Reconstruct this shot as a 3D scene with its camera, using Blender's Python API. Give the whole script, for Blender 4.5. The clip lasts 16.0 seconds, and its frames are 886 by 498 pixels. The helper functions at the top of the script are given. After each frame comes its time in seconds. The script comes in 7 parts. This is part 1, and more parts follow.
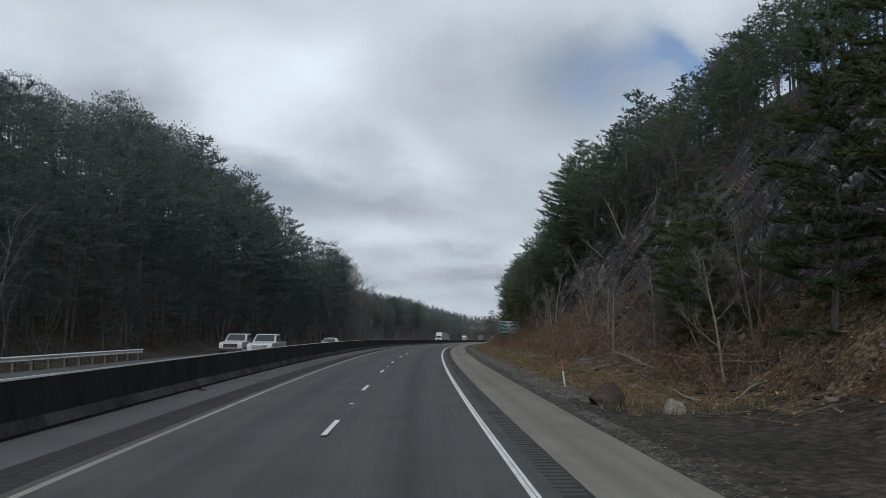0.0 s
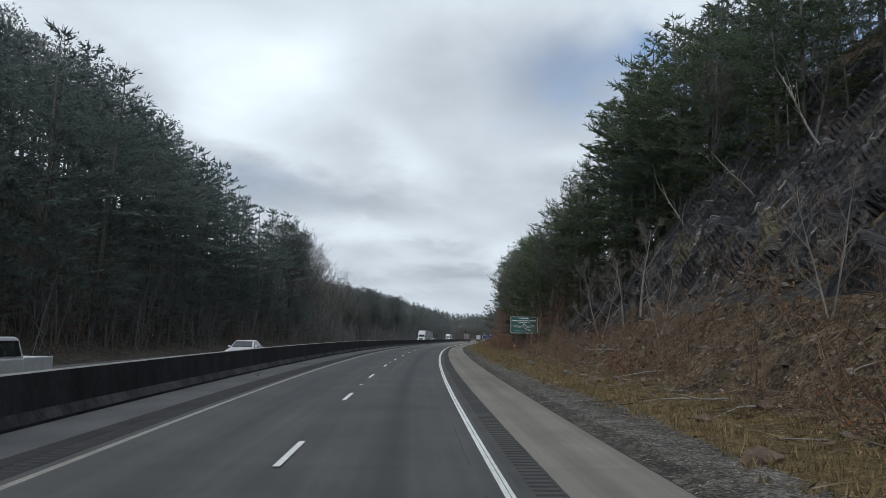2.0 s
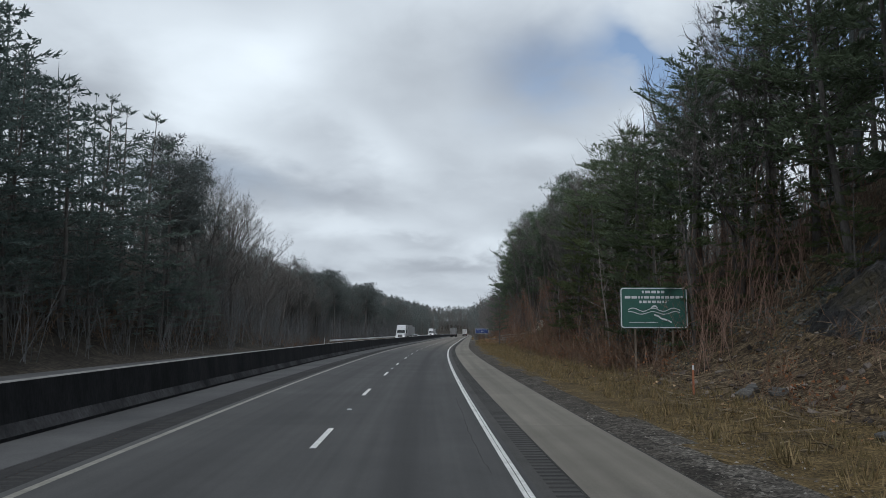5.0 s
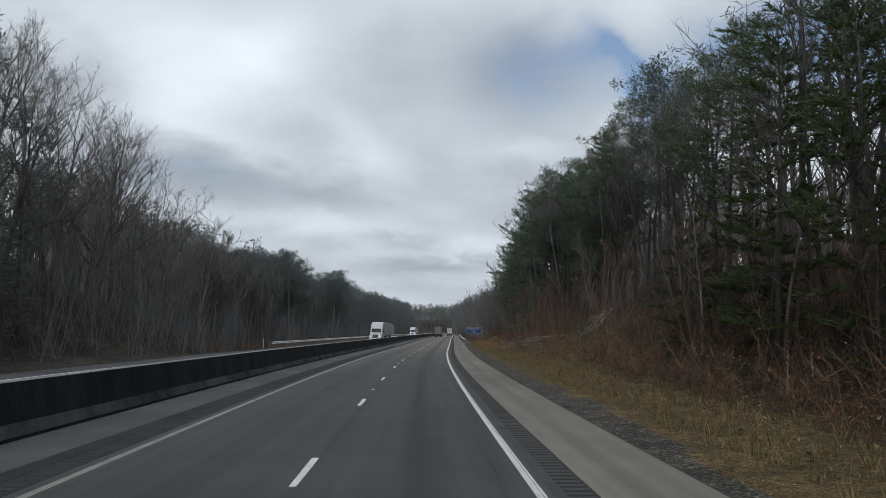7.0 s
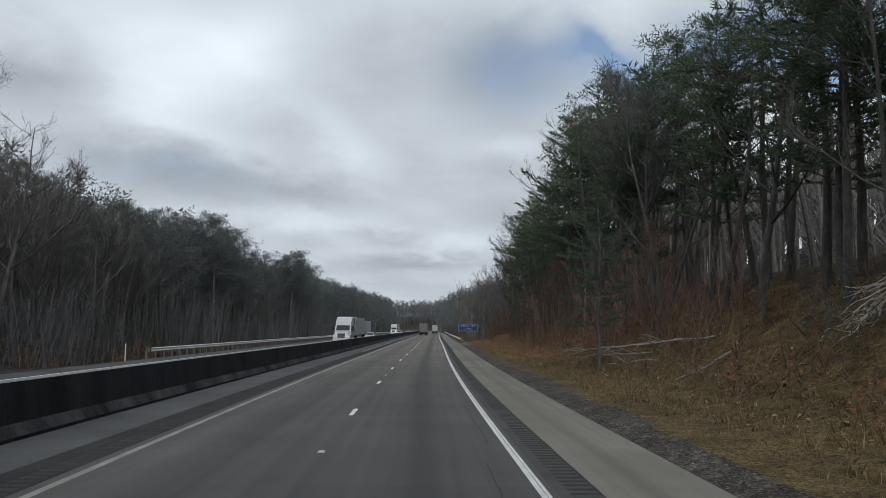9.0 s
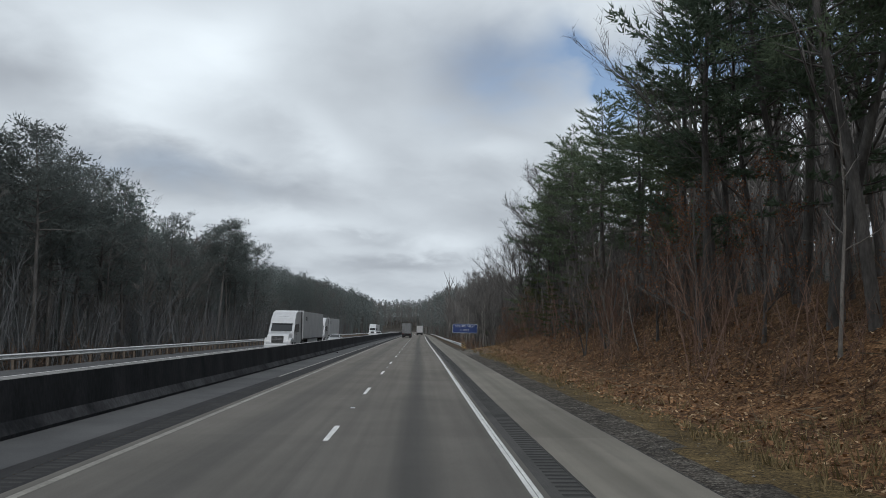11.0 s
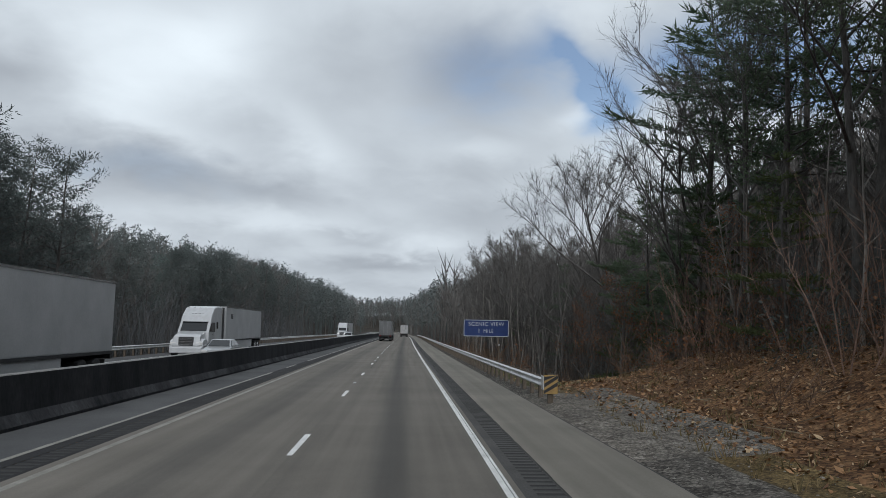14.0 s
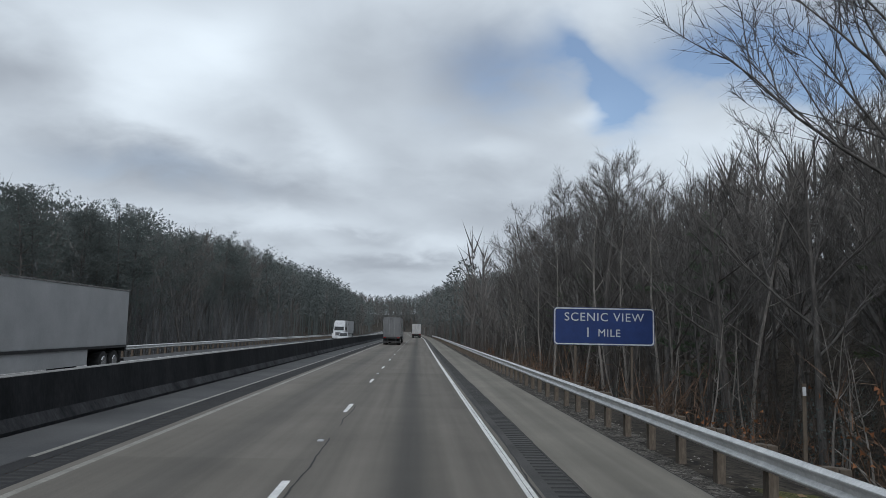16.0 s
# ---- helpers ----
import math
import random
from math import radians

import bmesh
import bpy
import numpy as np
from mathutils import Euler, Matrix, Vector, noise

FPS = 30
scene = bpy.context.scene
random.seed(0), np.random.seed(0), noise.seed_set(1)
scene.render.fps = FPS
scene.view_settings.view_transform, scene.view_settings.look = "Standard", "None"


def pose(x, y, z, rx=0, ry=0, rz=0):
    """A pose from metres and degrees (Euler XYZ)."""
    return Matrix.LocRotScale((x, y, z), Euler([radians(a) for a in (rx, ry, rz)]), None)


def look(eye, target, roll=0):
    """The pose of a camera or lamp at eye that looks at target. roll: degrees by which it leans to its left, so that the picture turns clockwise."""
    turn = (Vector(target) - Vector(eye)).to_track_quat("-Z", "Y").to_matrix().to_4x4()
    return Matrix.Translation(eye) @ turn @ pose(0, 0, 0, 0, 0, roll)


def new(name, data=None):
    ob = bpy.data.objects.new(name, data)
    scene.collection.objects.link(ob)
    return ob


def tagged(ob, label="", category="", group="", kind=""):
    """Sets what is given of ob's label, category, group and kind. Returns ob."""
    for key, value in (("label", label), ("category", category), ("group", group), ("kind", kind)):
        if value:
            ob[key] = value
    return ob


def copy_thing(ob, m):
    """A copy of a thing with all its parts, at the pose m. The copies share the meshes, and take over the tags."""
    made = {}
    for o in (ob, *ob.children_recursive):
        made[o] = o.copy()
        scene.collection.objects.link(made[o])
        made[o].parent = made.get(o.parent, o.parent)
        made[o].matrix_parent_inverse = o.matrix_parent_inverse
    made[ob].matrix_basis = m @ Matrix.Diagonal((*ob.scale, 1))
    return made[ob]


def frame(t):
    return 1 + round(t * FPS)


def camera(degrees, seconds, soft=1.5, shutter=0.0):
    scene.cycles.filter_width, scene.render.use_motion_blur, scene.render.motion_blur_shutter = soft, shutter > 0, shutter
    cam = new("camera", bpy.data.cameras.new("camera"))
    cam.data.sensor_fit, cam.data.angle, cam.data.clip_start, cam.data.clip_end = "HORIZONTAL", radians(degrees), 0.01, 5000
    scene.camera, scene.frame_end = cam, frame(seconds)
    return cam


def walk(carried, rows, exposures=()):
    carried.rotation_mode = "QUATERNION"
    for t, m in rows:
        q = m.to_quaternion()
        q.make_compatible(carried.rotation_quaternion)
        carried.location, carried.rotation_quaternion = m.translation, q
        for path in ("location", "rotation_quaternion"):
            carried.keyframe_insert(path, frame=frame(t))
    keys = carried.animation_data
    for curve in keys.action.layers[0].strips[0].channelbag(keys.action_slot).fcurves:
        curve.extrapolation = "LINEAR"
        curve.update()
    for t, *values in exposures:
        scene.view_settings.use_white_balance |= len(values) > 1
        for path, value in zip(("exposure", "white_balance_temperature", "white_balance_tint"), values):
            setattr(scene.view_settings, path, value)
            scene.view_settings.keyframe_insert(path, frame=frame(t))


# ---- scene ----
# camera and its drive
EXPOSURES = [(0.0, -0.04, 5950, 10), (0.6, -0.10, 5950, 10), (1.1, 0.0, 5950, 10), (2.0, 0.22, 5950, 10), (3.2, 0.22, 5950, 10), (4.5, 0.12, 5960, 10), (9.0, 0.06, 6080, 10), (12.0, 0.10, 6080, 10), (14.0, 0.06, 6040, 10), (16.0, 0.04, 5920, 10)]
cam = camera(60.19, 16.0, soft=0.7, shutter=0.0)
PATH = [
    (0.0, -1.836, -7.880, 2.255, -2.665, 6.640, -0.371),
    (0.5, -1.863, 1.909, 2.370, -3.090, 6.611, -0.593),
    (1.0, -1.703, 12.269, 2.490, -3.488, 6.605, -0.529),
    (1.5, -1.420, 22.443, 2.607, -3.812, 6.542, -0.778),
    (2.0, -1.112, 32.582, 2.713, -4.152, 6.489, -0.863),
    (2.5, -0.839, 42.549, 2.804, -4.522, 6.380, -0.875),
    (3.0, -0.484, 52.316, 2.881, -4.780, 6.384, -0.674),
    (3.5, -0.105, 62.235, 2.946, -4.877, 6.318, -0.644),
    (4.0, 0.298, 71.758, 2.996, -5.084, 6.232, -0.414),
    (6.5, 3.435, 121.837, 3.097, -6.876, 5.932, -0.506),
    (7.0, 4.214, 131.873, 3.087, -7.184, 5.990, -0.636),
    (7.5, 5.070, 141.545, 3.068, -7.450, 5.888, -0.734),
    (8.0, 5.915, 151.670, 3.044, -7.706, 5.843, -0.691),
    (8.5, 6.922, 162.137, 3.017, -8.004, 5.836, -0.684),
    (9.0, 8.068, 172.031, 2.988, -8.508, 5.805, -0.450),
    (11.5, 14.381, 222.634, 2.822, -9.978, 5.904, -0.858),
    (12.0, 15.822, 233.032, 2.796, -10.231, 5.849, -0.668),
    (12.5, 17.227, 243.227, 2.774, -10.535, 5.861, -0.658),
    (13.0, 18.680, 253.529, 2.757, -10.692, 5.904, -0.751),
    (13.5, 20.248, 263.848, 2.743, -10.822, 5.903, -0.767),
    (14.0, 21.792, 274.168, 2.727, -10.893, 5.948, -1.002),
    (14.5, 23.217, 284.380, 2.708, -10.788, 5.993, -1.334),
    (15.0, 24.695, 294.851, 2.686, -10.369, 5.998, -1.065),
    (15.5, 26.028, 305.202, 2.662, -10.111, 5.923, -1.158),
    (16.0, 27.422, 315.649, 2.634, -10.021, 5.909, -1.132),
]
walk(cam, [(t, pose(x, y, z, 90 + pitch, roll, yaw)) for t, x, y, z, yaw, pitch, roll in PATH],
     exposures=EXPOSURES)

# the road's run: heading change and grade along its length
BEND_S = [-40.0, 20.0, 80.0, 140.0, 200.0, 260.0, 320.0, 380.0, 440.0, 500.0, 560.0, 620.0]
BEND = [-9.86, -6.41, -7.48, -4.42, -6.39, 0.8, -0.2, -0.81, -0.12, 1.2, 1.25, 1.25]
GRADE = [12.09, 11.55, 3.74, -2.17, -3.67, -1.26, -2.82, -2.33, -3.08, -3.75, -4.07, -4.21]

# ---------------------------------------------------------------- light
# clouds: azimuth, elevation, half widths, tilt (degrees), brightness
BRIGHT = [
    (-11.8, 16.6, 5, 3.2, 0, 0.22), (-6, 20.2, 4, 2.6, 20, 0.18), (-15, 21, 7, 2.6, 0, 0.18), (0.2, 14, 5.5, 1.5, -35, 0.15),
    (13.4, 13.4, 3.2, 0.9, 0, 0.13), (-3.5, 7.6, 7, 0.9, -5, 0.15), (10, 6.4, 2.4, 1.1, 0, 0.18), (21.2, 16, 1.8, 0.8, 25, 0.18),
    (23, 23.5, 8, 1.8, 0, 0.12), (-9, 13.2, 6, 1.0, -12, 0.13), (-30, 20, 7, 5, 0, 0.12), (29, 13.5, 6, 2, 0, 0.16), (5, 26, 9, 3, 0, 0.10),
]
DARK = [
    (-7.6, 10.7, 8, 2.0, -4, -0.15), (-1.0, 9.5, 4, 1.0, -10, -0.09), (-16, 10.9, 6, 2.0, 0, -0.13), (-21.6, 16.2, 4, 1.8, 0, -0.16),
    (4, 6.6, 3.6, 0.6, -3, -0.15), (6.6, 4.7, 5.5, 0.6, 0, -0.16), (12.5, 19, 5, 3.6, 0, -0.18), (3.4, 20.5, 2.6, 3, 0, -0.08),
    (7, 10.4, 6, 1.5, -12, -0.07), (16, 8.6, 6, 1.1, 0, -0.08), (-3, 4.1, 5, 0.5, 0, -0.10), (-27, 12.5, 6, 2, 0, -0.08), (2, 3.0, 8, 0.5, 0, -0.06),
]
# thin places with open sky behind: azimuth, elevation, half widths, tilt, amount
THIN = [(13.5, 19.0, 4.5, 2.8, 0, 0.48), (19.0, 19.8, 2.4, 2.2, 0, 0.5), (23.6, 17.4, 2.0, 2.4, 25, 1.4), (21.2, 20.6, 3.0, 1.1, -35, 0.6), (31, 19.6, 5, 2.0, 0, 1.0), (37, 17.5, 4, 2.2, 0, 1.2), (-12, 10.6, 7, 1.4, 0, 0.16)]


def sky():
    world = bpy.data.worlds.new("overcast_sky")
    scene.world = world
    world.use_nodes = True
    nt = world.node_tree
    nt.nodes.clear()
    N, L = nt.nodes.new, nt.links.new

    def m(op, a, b=None, c=None):
        n = N("ShaderNodeMath")
        n.operation = op
        for i, v in enumerate((a, b, c)):
            if v is None:
                continue
            if isinstance(v, (int, float)):
                n.inputs[i].default_value = v
            else:
                L(v, n.inputs[i])
        return n.outputs[0]

    co = N("ShaderNodeTexCoord")
    sep = N("ShaderNodeSeparateXYZ")
    L(co.outputs["Generated"], sep.inputs[0])
    x, y, z = sep.outputs
    up = m("MAXIMUM", z, 0.0)
    # cloud layer seen in perspective
    w = m("ADD", up, 0.30)
    px, py = m("DIVIDE", x, w), m("DIVIDE", y, w)
    comb = N("ShaderNodeCombineXYZ")
    L(px, comb.inputs[0]); L(py, comb.inputs[1])

    def fbm(scale, detail, rough=0.55, distort=0.0):
        n = N("ShaderNodeTexNoise")
        n.inputs["Scale"].default_value, n.inputs["Detail"].default_value = scale, detail
        n.inputs["Roughness"].default_value, n.inputs["Distortion"].default_value = rough, distort
        L(comb.outputs[0], n.inputs["Vector"])
        return n.outputs["Fac"]

    big, mid, fine, side = fbm(1.3, 2, 0.5, 0.3), fbm(3.4, 4, 0.5, 0.4), fbm(8.0, 5, 0.55, 0.3), fbm(2.4, 4, 0.5)
    az = m("MULTIPLY", m("ARCTAN2", x, y), 57.2958)
    el = m("MULTIPLY", m("ARCSINE", z), 57.2958)
    az = m("ADD", az, m("MULTIPLY", m("SUBTRACT", mid, 0.5), 4.5))
    el = m("ADD", el, m("ADD", m("MULTIPLY", m("SUBTRACT", side, 0.5), 1.6), m("MULTIPLY", m("SUBTRACT", fine, 0.5), 1.8)))
    light = m("ADD", 0.585, m("MULTIPLY", m("SUBTRACT", big, 0.5), 0.30))
    light = m("ADD", light, m("MULTIPLY", m("SUBTRACT", mid, 0.5), 0.24))
    light = m("ADD", light, m("MULTIPLY", m("SUBTRACT", fine, 0.5), 0.10))

    def puff(a, e, wa, we, tilt, az, el):
        """A soft oval round that place, leaning by tilt."""
        c, t = math.cos(radians(tilt)), math.sin(radians(tilt))
        da, de = m("SUBTRACT", az, a), m("SUBTRACT", el, e)
        u = m("DIVIDE", m("ADD", m("MULTIPLY", da, c), m("MULTIPLY", de, t)), wa)
        v = m("DIVIDE", m("SUBTRACT", m("MULTIPLY", de, c), m("MULTIPLY", da, t)), we)
        return m("EXPONENT", m("MULTIPLY", m("ADD", m("MULTIPLY", u, u), m("MULTIPLY", v, v)), -1.0))

    for *oval, amp in BRIGHT + DARK:
        light = m("ADD", light, m("MULTIPLY", puff(*oval, az, el), amp))
    light = m("MAXIMUM", light, 0.12)
    ramp = N("ShaderNodeCombineColor")
    L(m("MULTIPLY", light, 0.95), ramp.inputs[0])
    L(m("MULTIPLY", light, 1.0), ramp.inputs[1])
    L(m("ADD", m("MULTIPLY", light, 0.965), 0.032), ramp.inputs[2])
    blue = N("ShaderNodeTexSky")
    blue.sky_type, blue.sun_disc = "NISHITA", False
    blue.sun_elevation, blue.sun_rotation = radians(SUN_UP), radians(SUN_AZ)
    # a thin place in the cloud, with open sky behind it
    az = m("ADD", az, m("MULTIPLY", m("SUBTRACT", side, 0.5), 9.0))
    el = m("ADD", el, m("MULTIPLY", m("SUBTRACT", mid, 0.5), 6.0))
    hole = 0.0
    for *oval, amp in THIN:
        hole = m("ADD", hole, m("MULTIPLY", puff(*oval, az, el), amp))
    hole = m("MINIMUM", m("MULTIPLY", hole, m("ADD", 0.3, m("MULTIPLY", fine, 1.4))), 0.85)
    dim = N("ShaderNodeMix")
    dim.data_type = "RGBA"
    dim.inputs[0].default_value = 1.0
    dim.blend_type = "MULTIPLY"
    L(blue.outputs[0], dim.inputs[6])
    dim.inputs[7].default_value = (0.10, 0.10, 0.10, 1)
    mix = N("ShaderNodeMix")
    mix.data_type = "RGBA"
    L(hole, mix.inputs[0]); L(ramp.outputs[0], mix.inputs[6]); L(dim.outputs[2], mix.inputs[7])
    bg = N("ShaderNodeBackground")
    bg.inputs[1].default_value = SKY_STRENGTH
    L(mix.outputs[2], bg.inputs[0])
    out = N("ShaderNodeOutputWorld")
    L(bg.outputs[0], out.inputs[0])


SUN_UP, SUN_AZ, SKY_STRENGTH = 34.0, 185.0, 1.0
sky()
lamp = bpy.data.lights.new("sun", "SUN")
lamp.energy, lamp.angle, lamp.color = 1.4, radians(24), (1.0, 0.97, 0.93)
sun = new("sun", lamp)
sun.matrix_world = look((math.sin(radians(SUN_AZ)) * 100, math.cos(radians(SUN_AZ)) * 100, 100 * math.tan(radians(SUN_UP))), (0, 0, 0))

# ---------------------------------------------------------------- the road's run
SS = np.arange(-400.0, 3001.0, 2.0)
_kap = np.interp(SS, BEND_S, BEND) * 1e-4
_kap[SS > 700] = 0.0
_kap[SS < -100] = 0.0
_gr = np.interp(SS, BEND_S, GRADE) * 1e-3
_gr[SS > 620] = 0.0
_gr[SS < -60] = 0.0
HEAD = np.cumsum(_kap) * 2
HEAD -= np.interp(0, SS, HEAD)
RX, RY, RZ = np.cumsum(-np.sin(HEAD)) * 2, np.cumsum(np.cos(HEAD)) * 2, np.cumsum(_gr) * 2
RX, RY, RZ = (a - np.interp(0, SS, a) for a in (RX, RY, RZ))


def world(s, o, z=0.0):
    """World places of points s metres along the road, o to the right of its right edge line, z above it (arrays)."""
    s, o, z = (np.asarray(a, float) for a in (s, o, z))
    th = np.interp(s, SS, HEAD)
    return np.stack(np.broadcast_arrays(np.interp(s, SS, RX) + o * np.cos(th), np.interp(s, SS, RY) + o * np.sin(th), np.interp(s, SS, RZ) + z), -1)


def heading(s):
    return math.degrees(np.interp(s, SS, HEAD))


def station(s, o, z=0.0, turn=0.0):
    """The pose of a thing that stands there, its y axis along the road."""
    x, y, h = world(s, o, z)
    return pose(x, y, h, 0, 0, heading(s) + turn)


# heights above the road at some offsets, by distance along it
OFF_R = [2.7, 5, 8, 10, 12, 15, 18, 21.5, 30, 50, 100, 200, 1500]
LAND_R = {
    -400: [0, -0.05, 0, 0.4, 1.5, 4, 10, 17, 24, 38, 60, 70, 70],
    10: [0, -0.05, 0, 0.6, 2.4, 6, 11, 15.5, 22, 34, 56, 70, 70],
    50: [0, -0.05, 0, 0.5, 2.3, 5.6, 10.5, 15.8, 22, 34, 56, 70, 70],
    80: [0, -0.05, 0, 0.4, 2.0, 5, 10.5, 16.5, 24, 36, 58, 70, 70],
    105: [0, -0.05, 0, 0.2, 1.0, 2.4, 7.3, 12, 20, 34, 55, 68, 70],
    125: [0, -0.05, 0, 0.2, 0.9, 3.0, 6.0, 9, 16, 28, 48, 65, 70],
    160: [0, -0.05, 0.1, 0.5, 1.3, 3.0, 5.0, 7, 12, 22, 40, 55, 60],
    195: [0, 0, 0.3, 1.0, 2.4, 4.6, 6.0, 6.6, 5.0, 4, 4, 30, 60],
    220: [0, 0, 0.2, 1.0, 2.4, 4.4, 5.8, 6.4, 5.0, 4, 4, 30, 60],
    250: [0, 0, 0.1, 0.9, 1.9, 3.5, 4.8, 5.4, 5.0, 5, 8, 35, 60],
    268: [0, 0, 0.2, 1.3, 2.6, 4.0, 5.0, 5.6, 7.0, 9, 18, 45, 60],
    290: [0, 0, 0.5, 1.4, 2.2, 3.1, 3.5, 3.7, 7, 13, 28, 48, 60],
    306: [0, 0, 0.6, 1.4, 1.9, 1.7, 1.0, 0, 2.0, 10, 26, 48, 60],
    322: [0, -0.3, -1.0, -1.8, -2.4, -3.2, -4, -3.5, 0, 8, 24, 46, 60],
    420: [0, -0.3, -1.2, -2.0, -2.8, -4, -4.5, -4, 0, 8, 24, 44, 60],
    600: [0, -0.2, -0.8, -1.2, -1.5, -1, 0, 1.5, 4, 9, 20, 38, 60],
    1000: [0, -0.1, 0, 0.3, 0.8, 2, 3.5, 5, 9, 15, 28, 48, 70],
}
OFF_L = [-23.6, -27, -34, -45, -70, -120, -250, -1500]
LAND_L = {
    -400: [0, 0.5, 6, 16, 32, 44, 55, 60],
    100: [0, 0.5, 6, 17, 32, 42, 55, 60],
    150: [0, 0.5, 7, 17, 30, 40, 50, 60],
    185: [0, 0.3, 7, 15, 26, 36, 48, 60],
    213: [0, -0.3, 4, 9, 16, 24, 40, 55],
    232: [0, -1, 0, 2, 5, 12, 30, 50],
    330: [0, -1, -2, -2, 1, 6, 22, 45],
    420: [0, -0.8, -1, 0, 4, 12, 30, 50],
    600: [0, -0.5, 1, 5, 13, 26, 42, 50],
    1000: [0, -0.3, 1, 4, 10, 24, 42, 55],
}


def table(s, o, offs, land):
    ks = np.array(sorted(land))
    rows = np.array([land[k] for k in ks], float)
    offs = np.array(offs, float)
    if offs[0] > offs[-1]:
        offs, rows = offs[::-1], rows[:, ::-1]
    i = np.clip(np.searchsorted(ks, s) - 1, 0, len(ks) - 2)
    u = np.clip((s - ks[i]) / (ks[i + 1] - ks[i]), 0, 1)
    u = u * u * (3 - 2 * u)
    j = np.clip(np.searchsorted(offs, o) - 1, 0, len(offs) - 2)
    v = np.clip((o - offs[j]) / (offs[j + 1] - offs[j]), 0, 1)
    return (rows[i, j] * (1 - v) + rows[i, j + 1] * v) * (1 - u) + (rows[i + 1, j] * (1 - v) + rows[i + 1, j + 1] * v) * u


def wob(x, y, seed):
    """Smooth ripple of about -1 to 1, by sums of sines."""
    rs = np.random.RandomState(seed)
    out = 0.0
    for k in range(5):
        a, b, c = rs.uniform(-1, 1), rs.uniform(-1, 1), rs.uniform(0, 6.28)
        out = out + np.sin(x * a + y * b + c)
    return out / 5


RIDGE = 16.0


def land(s, o):
    """Height of the ground above the road."""
    s, o = np.broadcast_arrays(np.asarray(s, float), np.asarray(o, float))
    z = np.where(o > 2.7, table(s, np.maximum(o, 2.7), OFF_R, LAND_R), 0.0)
    z = np.where(o < -23.6, table(s, np.minimum(o, -23.6), OFF_L, LAND_L), z)
    out = np.clip(np.where(o > 0, o - 7, -25 - o) / 14, 0, 1)
    z = z + out * (0.35 * wob(s * 0.6, o * 0.6, 3) + 0.8 * wob(s * 0.12, o * 0.12, 4))
    far = np.clip((s - 860) / 200, 0, 1)   # a ridge closes the valley
    z = z + (RIDGE + 2.0 * np.sin(o / 37.0)) * far * far * (3 - 2 * far)
    near = np.clip(np.where(o > 0, o - 2.75, -23.7 - o) / 1.2, 0, 1)
    return z - 0.12 * (1 - near)


# ---------------------------------------------------------------- mesh helpers
def mesh_object(name, verts, faces, mat, parent=None, label="", smooth=False, mats=None, index=None):
    me = bpy.data.meshes.new(name)
    me.from_pydata([tuple(v) for v in verts], [], faces)
    if mat is not None:
        me.materials.append(mat)
    for extra in mats or ():
        me.materials.append(extra)
    if index is not None:
        me.polygons.foreach_set("material_index", index)
    if smooth:
        me.polygons.foreach_set("use_smooth", [True] * len(me.polygons))
    me.update()
    ob = new(name, me)
    ob.parent = parent
    if label:
        ob["label"] = label
    return ob


def quads(name, V, F, mat, parent=None, label="", smooth=False, index=None, mats=()):
    """A mesh of four-cornered faces from arrays, quickly."""
    V, F = np.asarray(V, np.float32), np.asarray(F, np.int32)
    me = bpy.data.meshes.new(name)
    me.vertices.add(len(V))
    me.vertices.foreach_set("co", V.ravel())
    me.loops.add(F.size)
    me.loops.foreach_set("vertex_index", F.ravel())
    me.polygons.add(len(F))
    me.polygons.foreach_set("loop_start", np.arange(0, F.size, F.shape[1], dtype=np.int32))
    me.materials.append(mat)
    for extra in mats:
        me.materials.append(extra)
    if index is not None:
        me.polygons.foreach_set("material_index", np.asarray(index, np.int32))
    me.polygons.foreach_set("use_smooth", np.full(len(F), smooth))
    me.update(calc_edges=True)
    ob = new(name, me)
    ob.parent = parent
    if label:
        ob["label"] = label
    return ob


def part(name, bm, mat, parent, label="", smooth=False):
    me = bpy.data.meshes.new(name)
    bm.normal_update()
    bm.to_mesh(me)
    bm.free()
    me.materials.append(mat)
    if smooth:
        me.polygons.foreach_set("use_smooth", [True] * len(me.polygons))
    ob = new(name, me)
    ob.parent = parent
    if label:
        ob["label"] = label
    return ob


def box(bm, x0, x1, y0, y1, z0, z1, bevel=0.0):
    r = bmesh.ops.create_cube(bm, size=1.0, matrix=Matrix.Translation(((x0 + x1) / 2, (y0 + y1) / 2, (z0 + z1) / 2)) @ Matrix.Diagonal((x1 - x0, y1 - y0, z1 - z0, 1)))
    if bevel:
        edges = list({e for v in r["verts"] for e in v.link_edges})
        bmesh.ops.bevel(bm, geom=edges, offset=bevel, segments=2, affect="EDGES", profile=0.5)
    return bm


def ribbon(name, s, profile, mat, parent=None, label="", closed=False, smooth=False):
    """A strip along the road: the profile (o, z) swept over the distances s."""
    s = np.asarray(s, float)
    n, k = len(s), len(profile)
    verts = np.concatenate([world(s, o, z) for o, z in profile]).reshape(k, n, 3)
    faces = []
    for j in range(k if closed else k - 1):
        a, b = j * n, ((j + 1) % k) * n
        faces += [(a + i, b + i, b + i + 1, a + i + 1) for i in range(n - 1)]
    if closed:
        faces += [tuple(j * n for j in range(k))[::-1], tuple(j * n + n - 1 for j in range(k))]
    return mesh_object(name, verts.reshape(-1, 3), faces, mat, parent, label, smooth)


def setting(ob, label, category):
    return tagged(ob, label, category, kind="structure")


